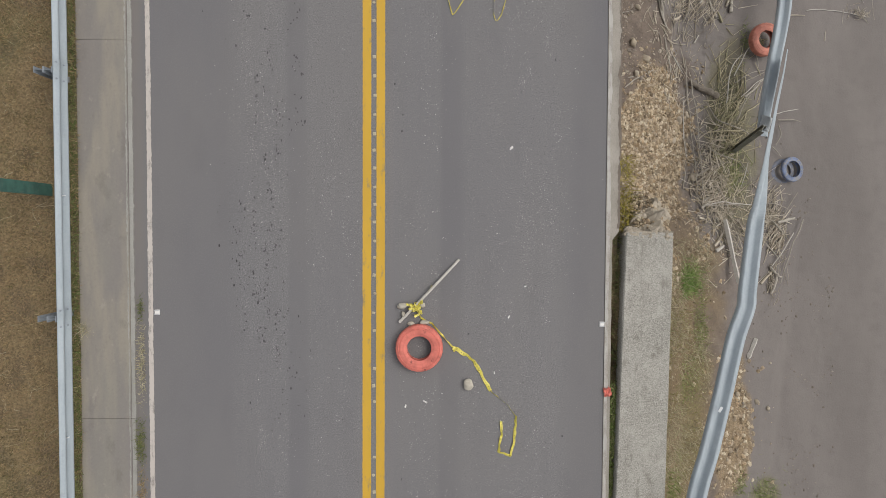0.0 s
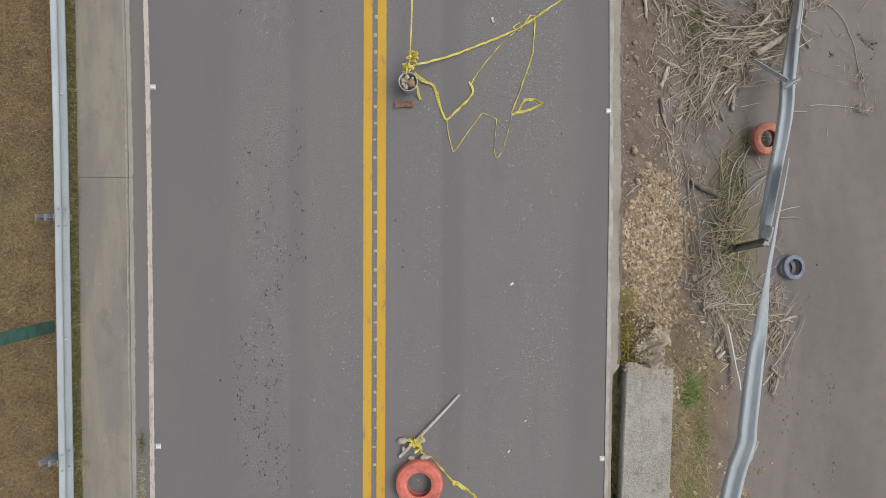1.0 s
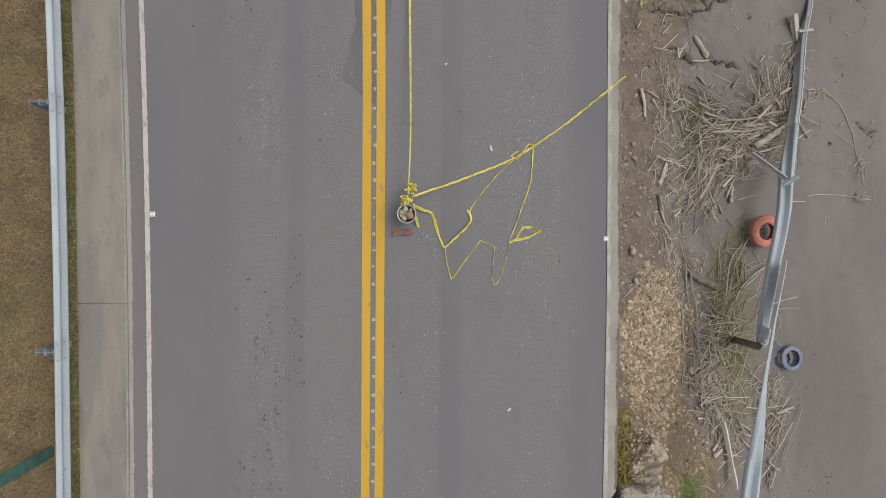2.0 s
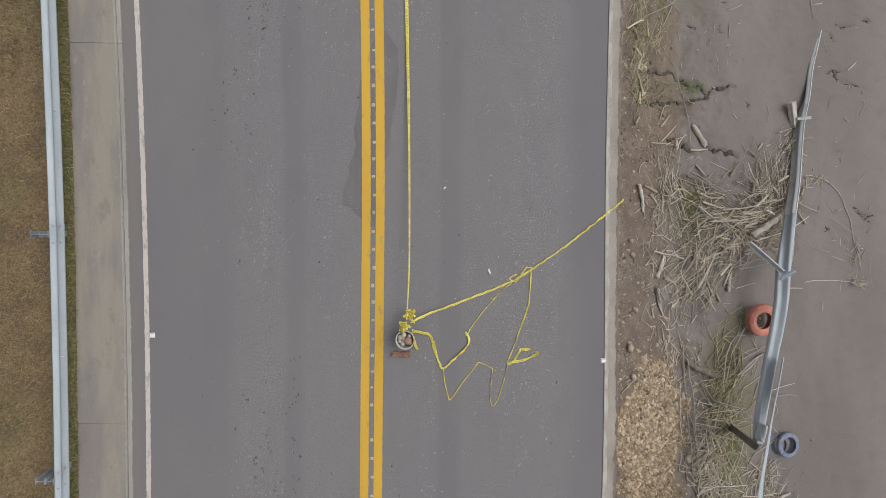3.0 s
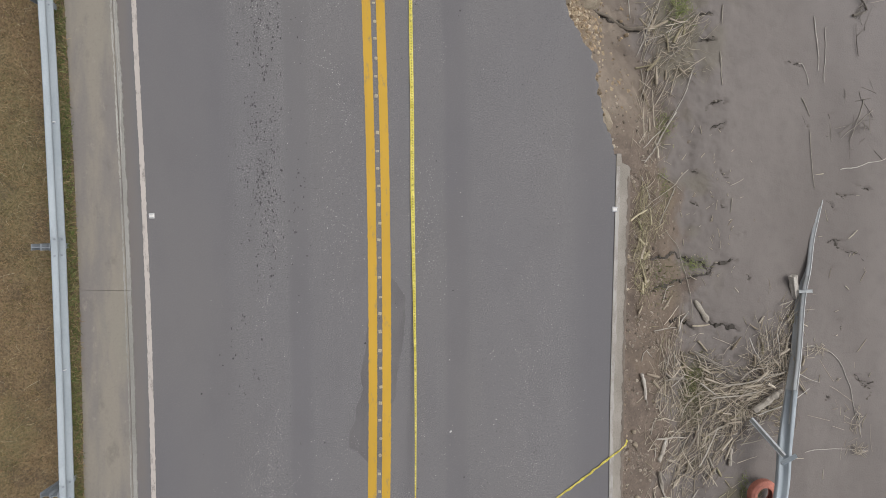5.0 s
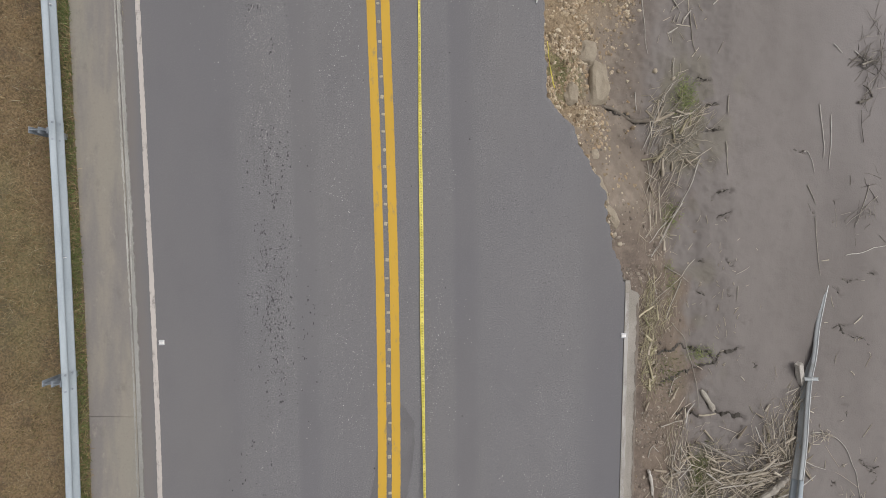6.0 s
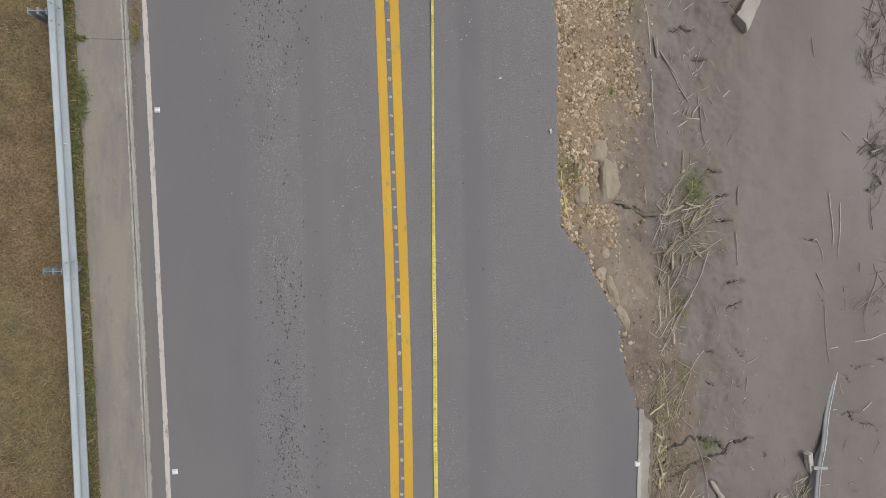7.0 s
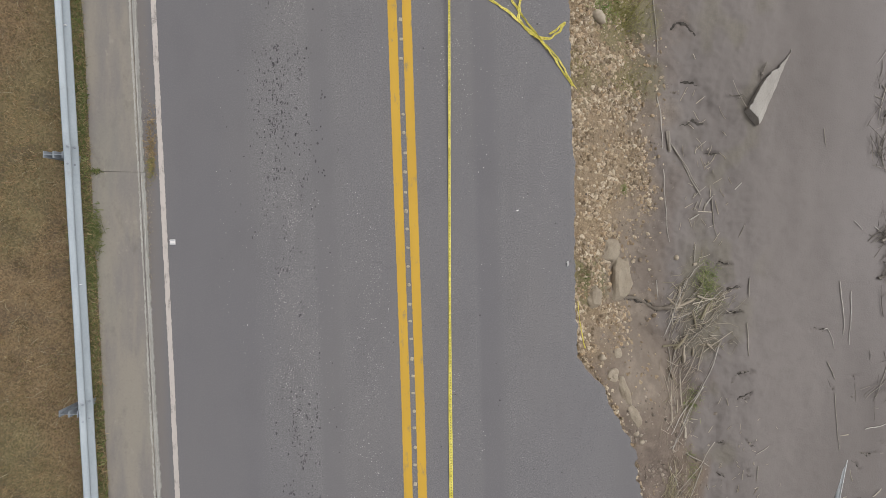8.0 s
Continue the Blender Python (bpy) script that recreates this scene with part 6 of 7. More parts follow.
bundles("driftwood_pile", "looser grey sticks and bark round the driftwood heap", [
    (5.64, 5.54, 0.31, 0.34, 1.05, 45), (5.3, 8.71, 0.28, 0.39, 1.48, 50), (4.95, 8.11, 0.25, 0.34, 1.75, 40), (5.41, 7.86, 0.28, 0.28, 2.18, 45),
    (5.04, 7.54, 0.22, 0.22, -0.35, 25), (6.12, 7.33, 0.28, 0.19, -0.52, 40), (5.93, 5.4, 0.47, 0.23, 0.87, 35), (8.5, 7.55, 0.16, 0.34, 1.66, 45),
    (8.56, 9.07, 0.22, 0.28, 1.05, 40), (8.28, 6.45, 0.22, 0.22, 0.52, 30), (5.06, 6.38, 0.31, 0.22, -0.14, 22), (4.96, 7.16, 0.19, 0.39, 1.75, 18),
    (5.62, 7.13, 0.23, 0.23, 1.92, 40)], 51, M_REED, 0.1, 0.6, 0.66)
bundles("twig_mat", "fine brown twigs and leaf litter matted under the driftwood", [
    (7.66, 8.29, 0.42, 0.51, 1.95, 112), (8.14, 8.44, 0.38, 0.63, 1.31, 105), (8.34, 8.03, 0.3, 0.42, 1.75, 90), (7.74, 7.84, 0.53, 0.22, 0.44, 67),
    (6.99, 7.65, 0.63, 0.3, -0.44, 90), (6.19, 7.87, 0.59, 0.3, -0.61, 90), (7.52, 7.34, 0.94, 0.26, 0.21, 195), (6.78, 7.13, 0.85, 0.3, 0.14, 165),
    (7.97, 7.0, 0.53, 0.3, 0.44, 120), (7.52, 6.8, 0.74, 0.22, 0.21, 150), (6.93, 6.6, 0.59, 0.34, 0.7, 150), (6.2, 6.46, 0.59, 0.53, 0.96, 150),
    (5.85, 5.93, 0.59, 0.46, 0.96, 120), (6.5, 5.93, 0.59, 0.53, 1.08, 135)], 52, M_MAT, 0.04, 1.0, 0.75)
bundles("twig_mat", "fine brown twigs and leaf litter on brown soil", [
    (5.64, 5.54, 0.46, 0.51, 1.05, 85), (5.3, 8.71, 0.42, 0.58, 1.48, 95), (4.95, 8.11, 0.38, 0.51, 1.75, 76), (5.41, 7.86, 0.42, 0.42, 2.18, 85),
    (5.04, 7.54, 0.33, 0.33, -0.35, 47), (6.12, 7.33, 0.42, 0.29, -0.52, 76), (5.93, 5.4, 0.7, 0.35, 0.87, 66), (8.5, 7.55, 0.24, 0.51, 1.66, 85),
    (8.56, 9.07, 0.33, 0.42, 1.05, 76), (8.28, 6.45, 0.33, 0.33, 0.52, 57), (5.06, 6.38, 0.46, 0.33, -0.14, 41), (4.96, 7.16, 0.29, 0.58, 1.75, 34),
    (5.62, 7.13, 0.35, 0.35, 1.92, 76)], 53, M_MAT, 0.025, 1.0, 0.7)
bundles("reed_litter", "twigs and straw caught inside a tyre", [(7.62, 4.86, 0.09, 0.09, 0.6, 26)], 48, M_STRAW, 0.06, 0.9)
bundles("reed_litter", "matted grey reeds swept against the torn rail", [(6.35, 0.75, 0.4, 0.4, 0.55, 80), (6.7, 0.25, 0.3, 0.35, 2.3, 45), (6.3, 1.5, 0.35, 0.5, 1.0, 70), (7.75, 0.7, 0.35, 0.5, 0.75, 60), (8.0, 0.1, 0.2, 0.6, 1.15, 36), (7.75, -0.75, 0.1, 0.3, 1.6, 20)], 39, M_REED, 0.14, 0.62, 0.72)
bundles("twig_mat", "fine brown twigs matted beside the torn rail", [(6.35, 0.75, 0.4, 0.4, 0.55, 80), (6.7, 0.25, 0.3, 0.35, 2.3, 45), (6.3, 1.5, 0.35, 0.5, 1.0, 70), (7.75, 0.7, 0.35, 0.5, 0.75, 60), (8.0, 0.1, 0.2, 0.6, 1.15, 36), (7.75, -0.75, 0.1, 0.3, 1.6, 20)], 55, M_MAT, 0.05, 1.0, 1.6)
litter("driftwood_pile", "pale straight sticks over the grey driftwood heap", 60, 6.7, 7.1, 1.9, 1.7, 0.6, 1.0, 0.12, 0.75, 0.0075, 0.2, 22, M_REED)
litter("driftwood_pile", "loose reeds and sticks strewn over brown soil", 120, 5.4, 6.2, 0.9, 1.8, 1.2, 0.9, 0.08, 0.5, 0.006, 0.03, 23, M_REED)
litter("reed_litter", "dry and green reeds matted beside the torn rail", 270, 6.85, 2.7, 0.6, 1.9, 1.0, 0.7, 0.2, 0.9, 0.0075, 0.12, 24, M_STRAW, "reeds")
litter("reed_litter", "grey reed stalks matted on the bank", 330, 6.35, 1.6, 0.6, 1.8, 1.4, 0.95, 0.1, 0.75, 0.007, 0.14, 25, M_REED, "reeds")
litter("reed_litter", "scattered twigs over the gravel bank", 110, 5.4, 4.2, 0.9, 1.5, 1.6, 0.8, 0.08, 0.5, 0.008, 0.03, 26, M_REED, "reeds")
litter("reed_litter", "broken stalks in mud beyond the rail", 110, 7.75, 0.75, 0.5, 0.9, 0.95, 0.5, 0.2, 1.0, 0.0075, 0.08, 27, M_REED, "reeds")
litter("reed_litter", "few stray twigs on drying mud", 60, 5.2, 18.8, 0.7, 2.4, 1.6, 0.9, 0.06, 0.35, 0.007, 0.01, 32, M_REED, "reeds")
litter("reed_litter", "few stray twigs on drying mud", 60, 6.4, 11.6, 1.2, 2.6, 1.4, 1.0, 0.05, 0.25, 0.007, 0.01, 33, M_REED, "reeds")
litter("reed_litter", "few stray twigs at the wet margin", 30, 9.8, 9.0, 0.9, 2.8, 1.4, 0.9, 0.08, 0.4, 0.008, 0.02, 36, M_REED, "reeds")
for i, (x, y, n, rx, ry) in enumerate(((10.45, 20.2, 60, 0.5, 1.0), (10.4, 17.6, 60, 0.5, 1.0), (10.25, 13.9, 26, 0.5, 1.0), (9.9, 6.6, 14, 0.5, 1.0), (9.15, 8.22, 26, 0.3, 0.1), (10.35, 5.72, 26, 0.3, 0.12), (10.3, 6.5, 22, 0.14, 0.4))):
    litter("brush_clump", "clump of grey brush stranded in mud", n, x, y, rx, ry, (1.0, 1.5, 2.0, 2.5, 0.1, 0.0, 1.9)[i], 0.8, 0.12, 0.8 if rx > 0.4 else 0.4, 0.0055, 0.15, 60 + i, M_BRUSH if i < 3 else M_REED, "brush")


bundles("brush_clump", "dark matted brush stranded at the wet margin", [(9.9, 21.0, 0.3, 0.5, 1.3, 45), (9.85, 19.7, 0.2, 0.4, 1.7, 40), (10.1, 17.5, 0.2, 0.2, 0.6, 34), (10.15, 16.5, 0.05, 0.45, 1.25, 26), (6.05, 20.67, 0.22, 0.05, 0.1, 7), (6.55, 21.2, 0.05, 0.15, 1.3, 6)], 44, M_BRUSH, 0.1, 0.75)


bundles("reed_litter", "washed-up dry reeds and broken stalks on the mud flat", [
    (4.66, 15.73, 0.16, 0.44, 1.13, 60), (5.18, 15.74, 0.35, 0.38, 0.79, 70), (5.68, 15.88, 0.28, 0.22, 0.7, 40), (5.39, 15.08, 0.35, 0.22, -0.44, 55),
    (5.64, 14.88, 0.22, 0.16, 0.7, 25), (4.79, 14.87, 0.22, 0.25, 1.48, 35), (5.09, 14.41, 0.22, 0.28, 1.05, 40), (4.57, 14.02, 0.14, 0.35, 1.48, 28),
    (4.97, 13.55, 0.19, 0.39, 1.13, 35), (4.41, 13.41, 0.13, 0.39, 1.54, 18), (4.72, 12.37, 0.22, 0.32, 1.05, 16)], 29, M_REED, 0.06, 0.86, 0.72)
bundles("reed_litter", "yellow straw washed against the foot of the bank", [
    (4.37, 11.82, 0.19, 0.32, 1.31, 50), (4.41, 11.31, 0.22, 0.32, 1.4, 70), (4.33, 10.82, 0.19, 0.32, 1.48, 75), (4.34, 10.32, 0.16, 0.28, 1.22, 55),
    (4.82, 11.37, 0.19, 0.22, 0.96, 30), (4.35, 9.82, 0.16, 0.32, 1.48, 40)], 28, M_STRAW, 0.04, 0.93, 1.15)
bundles("twig_mat", "fine brown litter matted below the straw", [
    (4.66, 15.73, 0.24, 0.62, 1.13, 72), (5.18, 15.74, 0.52, 0.53, 0.79, 84), (5.68, 15.88, 0.42, 0.31, 0.7, 48), (5.39, 15.08, 0.52, 0.31, -0.44, 66),
    (5.64, 14.88, 0.33, 0.22, 0.7, 30), (4.79, 14.87, 0.33, 0.35, 1.48, 42), (5.09, 14.41, 0.33, 0.39, 1.05, 48), (4.57, 14.02, 0.21, 0.49, 1.48, 33),
    (4.97, 13.55, 0.29, 0.55, 1.13, 42), (4.41, 13.41, 0.2, 0.55, 1.54, 21), (4.72, 12.37, 0.33, 0.45, 1.05, 19), (4.37, 11.82, 0.29, 0.45, 1.31, 60),
    (4.41, 11.31, 0.33, 0.45, 1.4, 84), (4.33, 10.82, 0.29, 0.45, 1.48, 90), (4.34, 10.32, 0.24, 0.39, 1.22, 66), (4.82, 11.37, 0.29, 0.31, 0.96, 36),
    (4.35, 9.82, 0.24, 0.45, 1.48, 48)], 54, M_MAT, 0.02, 1.0, 0.8)


def branch(label, pts, r0, r1, material, lift=0.0, name="branch", category="branch", sides=8, wave=0.05, group="drift branches", seed=0):
    """A single stick or log lying on the relief, thicker at its first end."""
    line = bezier([(x, y, ground_z(x, y) + lift) for x, y in pts], 5)
    n = len(line)
    radii = [r0 + (r1 - r0) * k / (n - 1) for k in range(n)]
    line = [Vector((p.x + wave * n3(p.x, p.y, 2.5, 1 + seed), p.y + wave * n3(p.x, p.y, 2.5, 6 + seed), p.z + radii[k] * 0.75)) for k, p in enumerate(line)]
    radii = [r * (1 + (0.35 if r0 < 0.03 else 0.55) * noise.noise(Vector((k * 0.8, seed, 2)))) * (0.7 if k in (0, n - 1) else 1.0) for k, r in enumerate(radii)]
    v, f = tube_points(line, radii, sides)
    if r0 > 0.03 and sides > 4:
        v = [Vector(p) + 0.35 * r0 * Vector((noise.noise(Vector(p) * 11), noise.noise(Vector(p) * 11 + Vector((7, 0, 0))), noise.noise(Vector(p) * 11 + Vector((0, 7, 0))))) for p in v]
    return tagged(new(name, mesh_of(name, v, f, material, False)), label, category, group)


branch("dark knobbly log on the gravel bank", [(5.85, 3.86), (6.15, 3.68), (6.57, 3.53)], 0.05, 0.085, M_BARK, 0.0, "log", "log", 10, 0.03, "drift logs")
branch("dark bent root lying on the pale shelf", [(3.33, 15.99), (3.85, 15.89), (4.13, 15.72), (4.49, 15.75)], 0.035, 0.05, M_BARK, 0.0, "root", "root", 8, 0.05, "drift logs")
branch("short grey log lying on mud", [(5.96, 9.42), (6.3, 8.93)], 0.06, 0.075, M_WOOD, 0.0, "log", "log", 10, 0.01, "drift logs")
branch("broad bark slab on the driftwood heap", [(7.38, 6.85), (7.8, 7.1), (8.1, 7.32)], 0.085, 0.05, M_WOOD, 0.2, "log", "log", 10, 0.02, "drift logs")
branch("short grey bark piece beside a long stick", [(4.27, 19.78), (4.33, 19.32)], 0.04, 0.04, M_WOOD, 0.0, "log", "log", 10, 0.01, "drift logs")
branch("pale club-shaped log on brown soil", [(4.88, 5.86), (5.0, 6.1), (5.1, 6.38)], 0.06, 0.035, M_WOOD, 0.0, "log", "log", 10, 0.01, "drift logs")
LONG = [
    [(4.93, 4.8), (5.07, 3.6), (5.26, 2.53)], [(5.09, 4.73), (5.2, 4.2), (5.33, 3.72)], [(5.72, 4.35), (5.85, 2.7), (5.99, 1.05)], [(5.35, 4.38), (5.7, 4.08)], [(3.95, 3.42), (4.66, 3.88)],
    [(5.63, 3.2), (5.68, 2.7), (5.77, 2.2)], [(5.89, 1.58), (6.76, 2.0)], [(7.74, 3.99), (7.45, 3.75), (7.1, 3.25)], [(4.37, 7.78), (4.52, 7.24)], [(4.9, 5.58), (5.05, 5.05)],
    [(4.9, 7.66), (5.3, 7.7), (5.66, 7.6)], [(5.85, 8.28), (6.4, 8.0), (7.0, 7.66)], [(7.2, 6.38), (7.64, 6.52)], [(7.02, 6.03), (7.5, 6.25), (7.95, 6.25)],
]
SHORT = [
    [(3.98, 20.6), (4.12, 19.81), (4.23, 18.5), (4.38, 17.25)], 
    [(4.24, 19.78), (4.32, 19.3)],
    [(4.36, 19.53), (4.65, 19.11), (5.08, 18.5)], [(3.8, 22.7), (3.9, 22.0), (3.96, 21.3)],
]
THIN = [
    [(4.22, 11.28), (4.97, 11.86)], [(6.88, 11.9), (6.85, 11.54)], [(6.82, 12.2), (7.18, 12.36)],
    [(8.91, 13.6), (9.0, 12.9), (9.1, 12.15)], [(9.79, 12.65), (10.4, 12.8), (11.2, 13.0)], [(10.36, 14.45), (10.2, 13.9), (10.03, 13.45)], [(10.62, 14.15), (10.2, 13.8), (9.79, 13.42)], [(8.66, 14.36), (8.9, 13.93)],
    [(8.87, 8.27), (9.3, 8.25), (9.72, 8.0), (10.05, 7.44), (10.25, 6.8), (10.48, 6.0)], [(8.9, 5.72), (9.7, 5.74), (10.62, 5.69)], [(10.2, 5.85), (10.6, 5.5)], [(8.91, 16.35), (9.0, 15.7), (9.08, 15.04)], [(9.22, 16.11), (9.25, 15.4), (9.25, 14.79)], [(8.53, 15.2), (8.67, 15.16), (8.83, 14.69)], [(9.84, 17.71), (10.24, 17.44)], [(9.23, 17.82), (9.47, 17.62)], [(9.99, 22.12), (9.64, 21.62)],
    [(10.2, 22.0), (9.9, 21.1), (9.75, 20.3)], [(9.9, 21.5), (10.25, 20.6)], [(9.77, 19.98), (10.04, 19.02)], [(8.26, 20.05), (8.35, 19.62)], [(10.15, 20.4), (9.8, 19.5)], [(9.6, 20.9), (10.1, 20.7)],
]
for k, (rows, thick, usual) in enumerate(((LONG, 0.013, M_WOOD), (SHORT, 0.0135, M_WOOD), (THIN, 0.0105, M_WOOD))):
    for i, pts in enumerate(rows):
        size = math.dist(pts[0], pts[-1])
        mat = M_PALEWOOD if (k == 2 and i in (4, 8, 9, 11, 12, 13, 14, 15, 16)) or (k == 1 and i == 0) else usual
        r = thick * (1.5 if size < 0.6 and k < 2 else 1.0) * (0.8 + 0.5 * ((i * 37) % 10) / 10)
        high = 0.22 if 6.1 < pts[0][1] < 8.3 and pts[0][0] > 5.6 and k == 0 else 0.015
        branch("weathered grey branch lying on the bank" if k < 2 else "pale bare branch lying on mud", pts, r, r * 0.6, mat, high, seed=k * 20 + i)
REED_ARCH = [
    [(4.32, 15.07), (4.5, 15.53), (4.67, 16.1), (4.94, 16.55), (5.3, 16.81)],
    [(4.36, 15.13), (4.58, 15.66), (4.81, 16.26), (5.05, 16.63)],
    [(4.43, 15.0), (4.66, 15.66), (4.89, 16.26)],
    [(4.39, 15.36), (4.7, 16.12), (5.11, 16.71)],
    [(4.51, 15.07), (4.83, 15.8), (5.26, 16.27)],
    [(4.55, 15.46), (5.11, 15.67), (5.76, 16.15)],
    [(4.92, 14.99), (5.44, 15.35), (6.03, 15.86)],
    [(5.07, 14.94), (5.55, 15.55), (5.97, 15.76)],
    [(4.65, 15.2), (5.03, 16.0), (5.4, 16.41)],
]
FLAT_STICKS = [
    [(4.35, 12.64), (4.66, 12.81), (5.32, 13.88), (5.88, 15.11)],
    [(4.43, 12.58), (4.86, 13.04), (5.39, 13.95), (5.83, 14.95)],
    [(4.63, 14.83), (4.56, 14.41), (4.41, 14.03)],
    [(4.46, 14.8), (4.54, 14.3)],
    [(4.57, 13.71), (4.63, 13.13)],
    [(5.41, 13.85), (4.98, 13.41), (4.39, 12.91)],
    [(5.71, 12.53), (5.18, 12.08), (4.32, 11.51)],
    [(4.91, 12.4), (5.17, 12.24), (5.53, 12.01)],
    [(5.28, 12.06), (5.09, 11.7), (4.82, 11.17)],
    [(4.34, 12.28), (4.56, 11.77)],
    [(4.99, 11.1), (5.47, 10.63), (5.78, 9.71), (5.86, 9.02)],
    [(4.94, 9.42), (5.12, 9.75), (5.36, 9.81)],
]
FLAT_TWIGS = [
    [(4.95, 18.29), (5.27, 18.55)],
    [(4.9, 17.8), (5.12, 17.92)],
    [(4.97, 18.03), (5.05, 18.23)],
    [(5.09, 18.03), (5.16, 18.28)],
    [(5.2, 18.0), (5.28, 18.21)],
    [(5.28, 18.11), (5.45, 18.35)],
    [(5.41, 18.3), (5.47, 17.79), (5.58, 17.36)],
    [(4.45, 19.42), (4.72, 18.98), (4.94, 18.61), (5.13, 18.36)],
    [(5.06, 17.21), (5.05, 16.79)],
    [(5.97, 18.51), (6.15, 18.68)],
    [(6.17, 17.39), (6.28, 17.68)],
    [(6.47, 16.44), (6.45, 15.98)],
    [(6.47, 15.36), (6.52, 14.82), (6.55, 14.55)],
    [(4.11, 16.37), (4.17, 15.98)],
]
RAIL_STEMS = [
    [(6.97, 3.85), (7.41, 4.11), (7.94, 4.22)],
    [(6.75, 3.38), (6.82, 4.16), (7.14, 4.54)],
    [(7.01, 2.96), (7.19, 3.38), (7.35, 3.6)],
    [(6.11, 3.25), (6.42, 2.92), (6.97, 2.65)],
    [(6.25, 3.38), (6.51, 2.96), (7.14, 2.77), (7.5, 2.5)],
    [(6.94, 4.02), (7.23, 4.56), (7.44, 4.81)],
    [(7.48, 4.53), (7.57, 4.22)],
    [(5.85, 3.91), (5.96, 3.25), (6.03, 2.59), (6.05, 1.29)],
    [(5.6, 2.92), (5.64, 3.31), (5.81, 3.46)],
    [(5.64, 3.38), (5.68, 2.33), (5.77, 2.04)],
    [(5.89, 1.6), (6.25, 1.8), (6.64, 1.97)],
    [(5.99, 0.94), (6.74, 0.98), (7.05, 0.93)],
    [(7.04, 2.05), (7.26, 1.76), (7.48, 1.36)],
    [(7.26, 1.98), (7.07, 1.37)],
    [(6.25, 2.33), (6.56, 2.13), (6.97, 2.05)],
    [(6.41, 1.41), (6.56, 1.16), (6.61, 0.8)],
]
SOIL_STICKS = [
    [(5.08, 4.72), (5.21, 4.28), (5.33, 3.75)],
    [(5.34, 4.35), (5.72, 4.03)],
    [(4.98, 5.54), (5.17, 5.33)],
    [(5.38, 5.04), (5.5, 5.4), (5.66, 5.71)],
    [(5.54, 4.98), (5.56, 5.21)],
    [(4.77, 6.24), (4.8, 5.98)],
    [(5.12, 5.81), (5.46, 5.99), (5.76, 6.17)],
    [(4.62, 6.54), (4.67, 6.76), (4.77, 6.88)],
    [(5.04, 8.16), (5.08, 7.83)],
    [(5.33, 8.25), (5.35, 7.76)],
    [(3.91, 5.02), (4.25, 5.13)],
    [(4.07, 3.64), (4.7, 3.89)],
    [(4.37, 8.2), (4.42, 8.36), (4.52, 8.45)],
    [(4.54, 8.39), (4.68, 8.24)],
    [(4.82, 7.16), (4.9, 6.95)],
    [(5.21, 5.8), (5.54, 5.71)],
    [(5.7, 5.35), (5.96, 5.03)],
    [(5.96, 4.77), (6.1, 4.94)],
    [(6.25, 5.24), (6.61, 5.38)],
    [(6.17, 5.17), (6.36, 5.57)],
]
SOIL_LOGS = [
    [(4.91, 5.56), (5.03, 5.17), (5.15, 4.95)],
    [(5.08, 6.34), (4.91, 5.84)],
    [(6.0, 0.99), (6.26, 1.13), (6.52, 1.21)],
    [(7.23, 3.52), (7.53, 3.76), (7.66, 3.94), (7.84, 4.03)],
]
HEAP_STICKS = [
    [(4.65, 8.86), (5.3, 8.88)],
    [(5.39, 8.78), (5.55, 8.98), (5.68, 9.19)],
    [(5.82, 8.29), (6.33, 8.0), (6.99, 7.67)],
    [(4.95, 7.73), (5.61, 7.63), (5.73, 7.46)],
    [(4.95, 7.9), (5.26, 7.66)],
    [(6.05, 7.5), (6.44, 7.25)],
    [(7.07, 7.58), (7.39, 7.8), (7.66, 7.84)],
    [(6.66, 7.43), (7.22, 7.5), (8.27, 7.73)],
    [(6.34, 7.16), (6.92, 7.19), (7.55, 7.25)],
    [(7.52, 6.73), (8.35, 6.97), (8.91, 7.31)],
    [(7.08, 6.04), (7.68, 6.16), (8.31, 6.25)],
    [(5.03, 8.03), (5.07, 8.26)],
    [(5.71, 5.94), (6.09, 6.53), (6.31, 6.95)],
    [(6.0, 5.6), (6.28, 6.06), (6.52, 6.46)],
    [(4.71, 6.47), (5.15, 6.4), (5.66, 6.28)],
]
HEAP_UPRIGHT = [
    [(7.42, 9.1), (7.58, 8.7), (7.75, 8.25)],
    [(7.27, 8.56), (7.42, 8.29), (7.6, 8.06)],
    [(7.5, 8.58), (7.67, 8.06)],
    [(7.67, 8.63), (7.84, 7.93)],
    [(7.89, 8.72), (7.93, 8.15)],
    [(8.04, 8.67), (8.11, 8.07)],
    [(8.33, 8.92), (8.56, 9.13), (9.05, 9.22)],
    [(8.13, 9.33), (8.48, 9.45)],
    [(6.79, 5.72), (6.99, 5.57)],
    [(5.22, 7.54), (5.69, 7.73)],
    [(4.71, 7.16), (4.83, 7.41)],
    [(5.53, 6.74), (5.84, 7.13), (6.17, 7.33)],
    [(7.23, 6.46), (7.75, 6.57)],
    [(8.45, 7.69), (8.88, 7.55), (9.19, 7.45)],
    [(5.85, 5.54), (5.64, 5.14)],
]
HEAP_LOGS = [
    [(6.21, 6.18), (6.52, 6.36), (6.87, 6.46)],
    [(4.35, 7.92), (4.43, 7.61), (4.51, 7.34)],
    [(4.88, 5.64), (5.04, 5.21)],
    [(6.34, 5.74), (6.49, 5.37)],
    [(6.84, 5.52), (6.94, 5.92)],
]
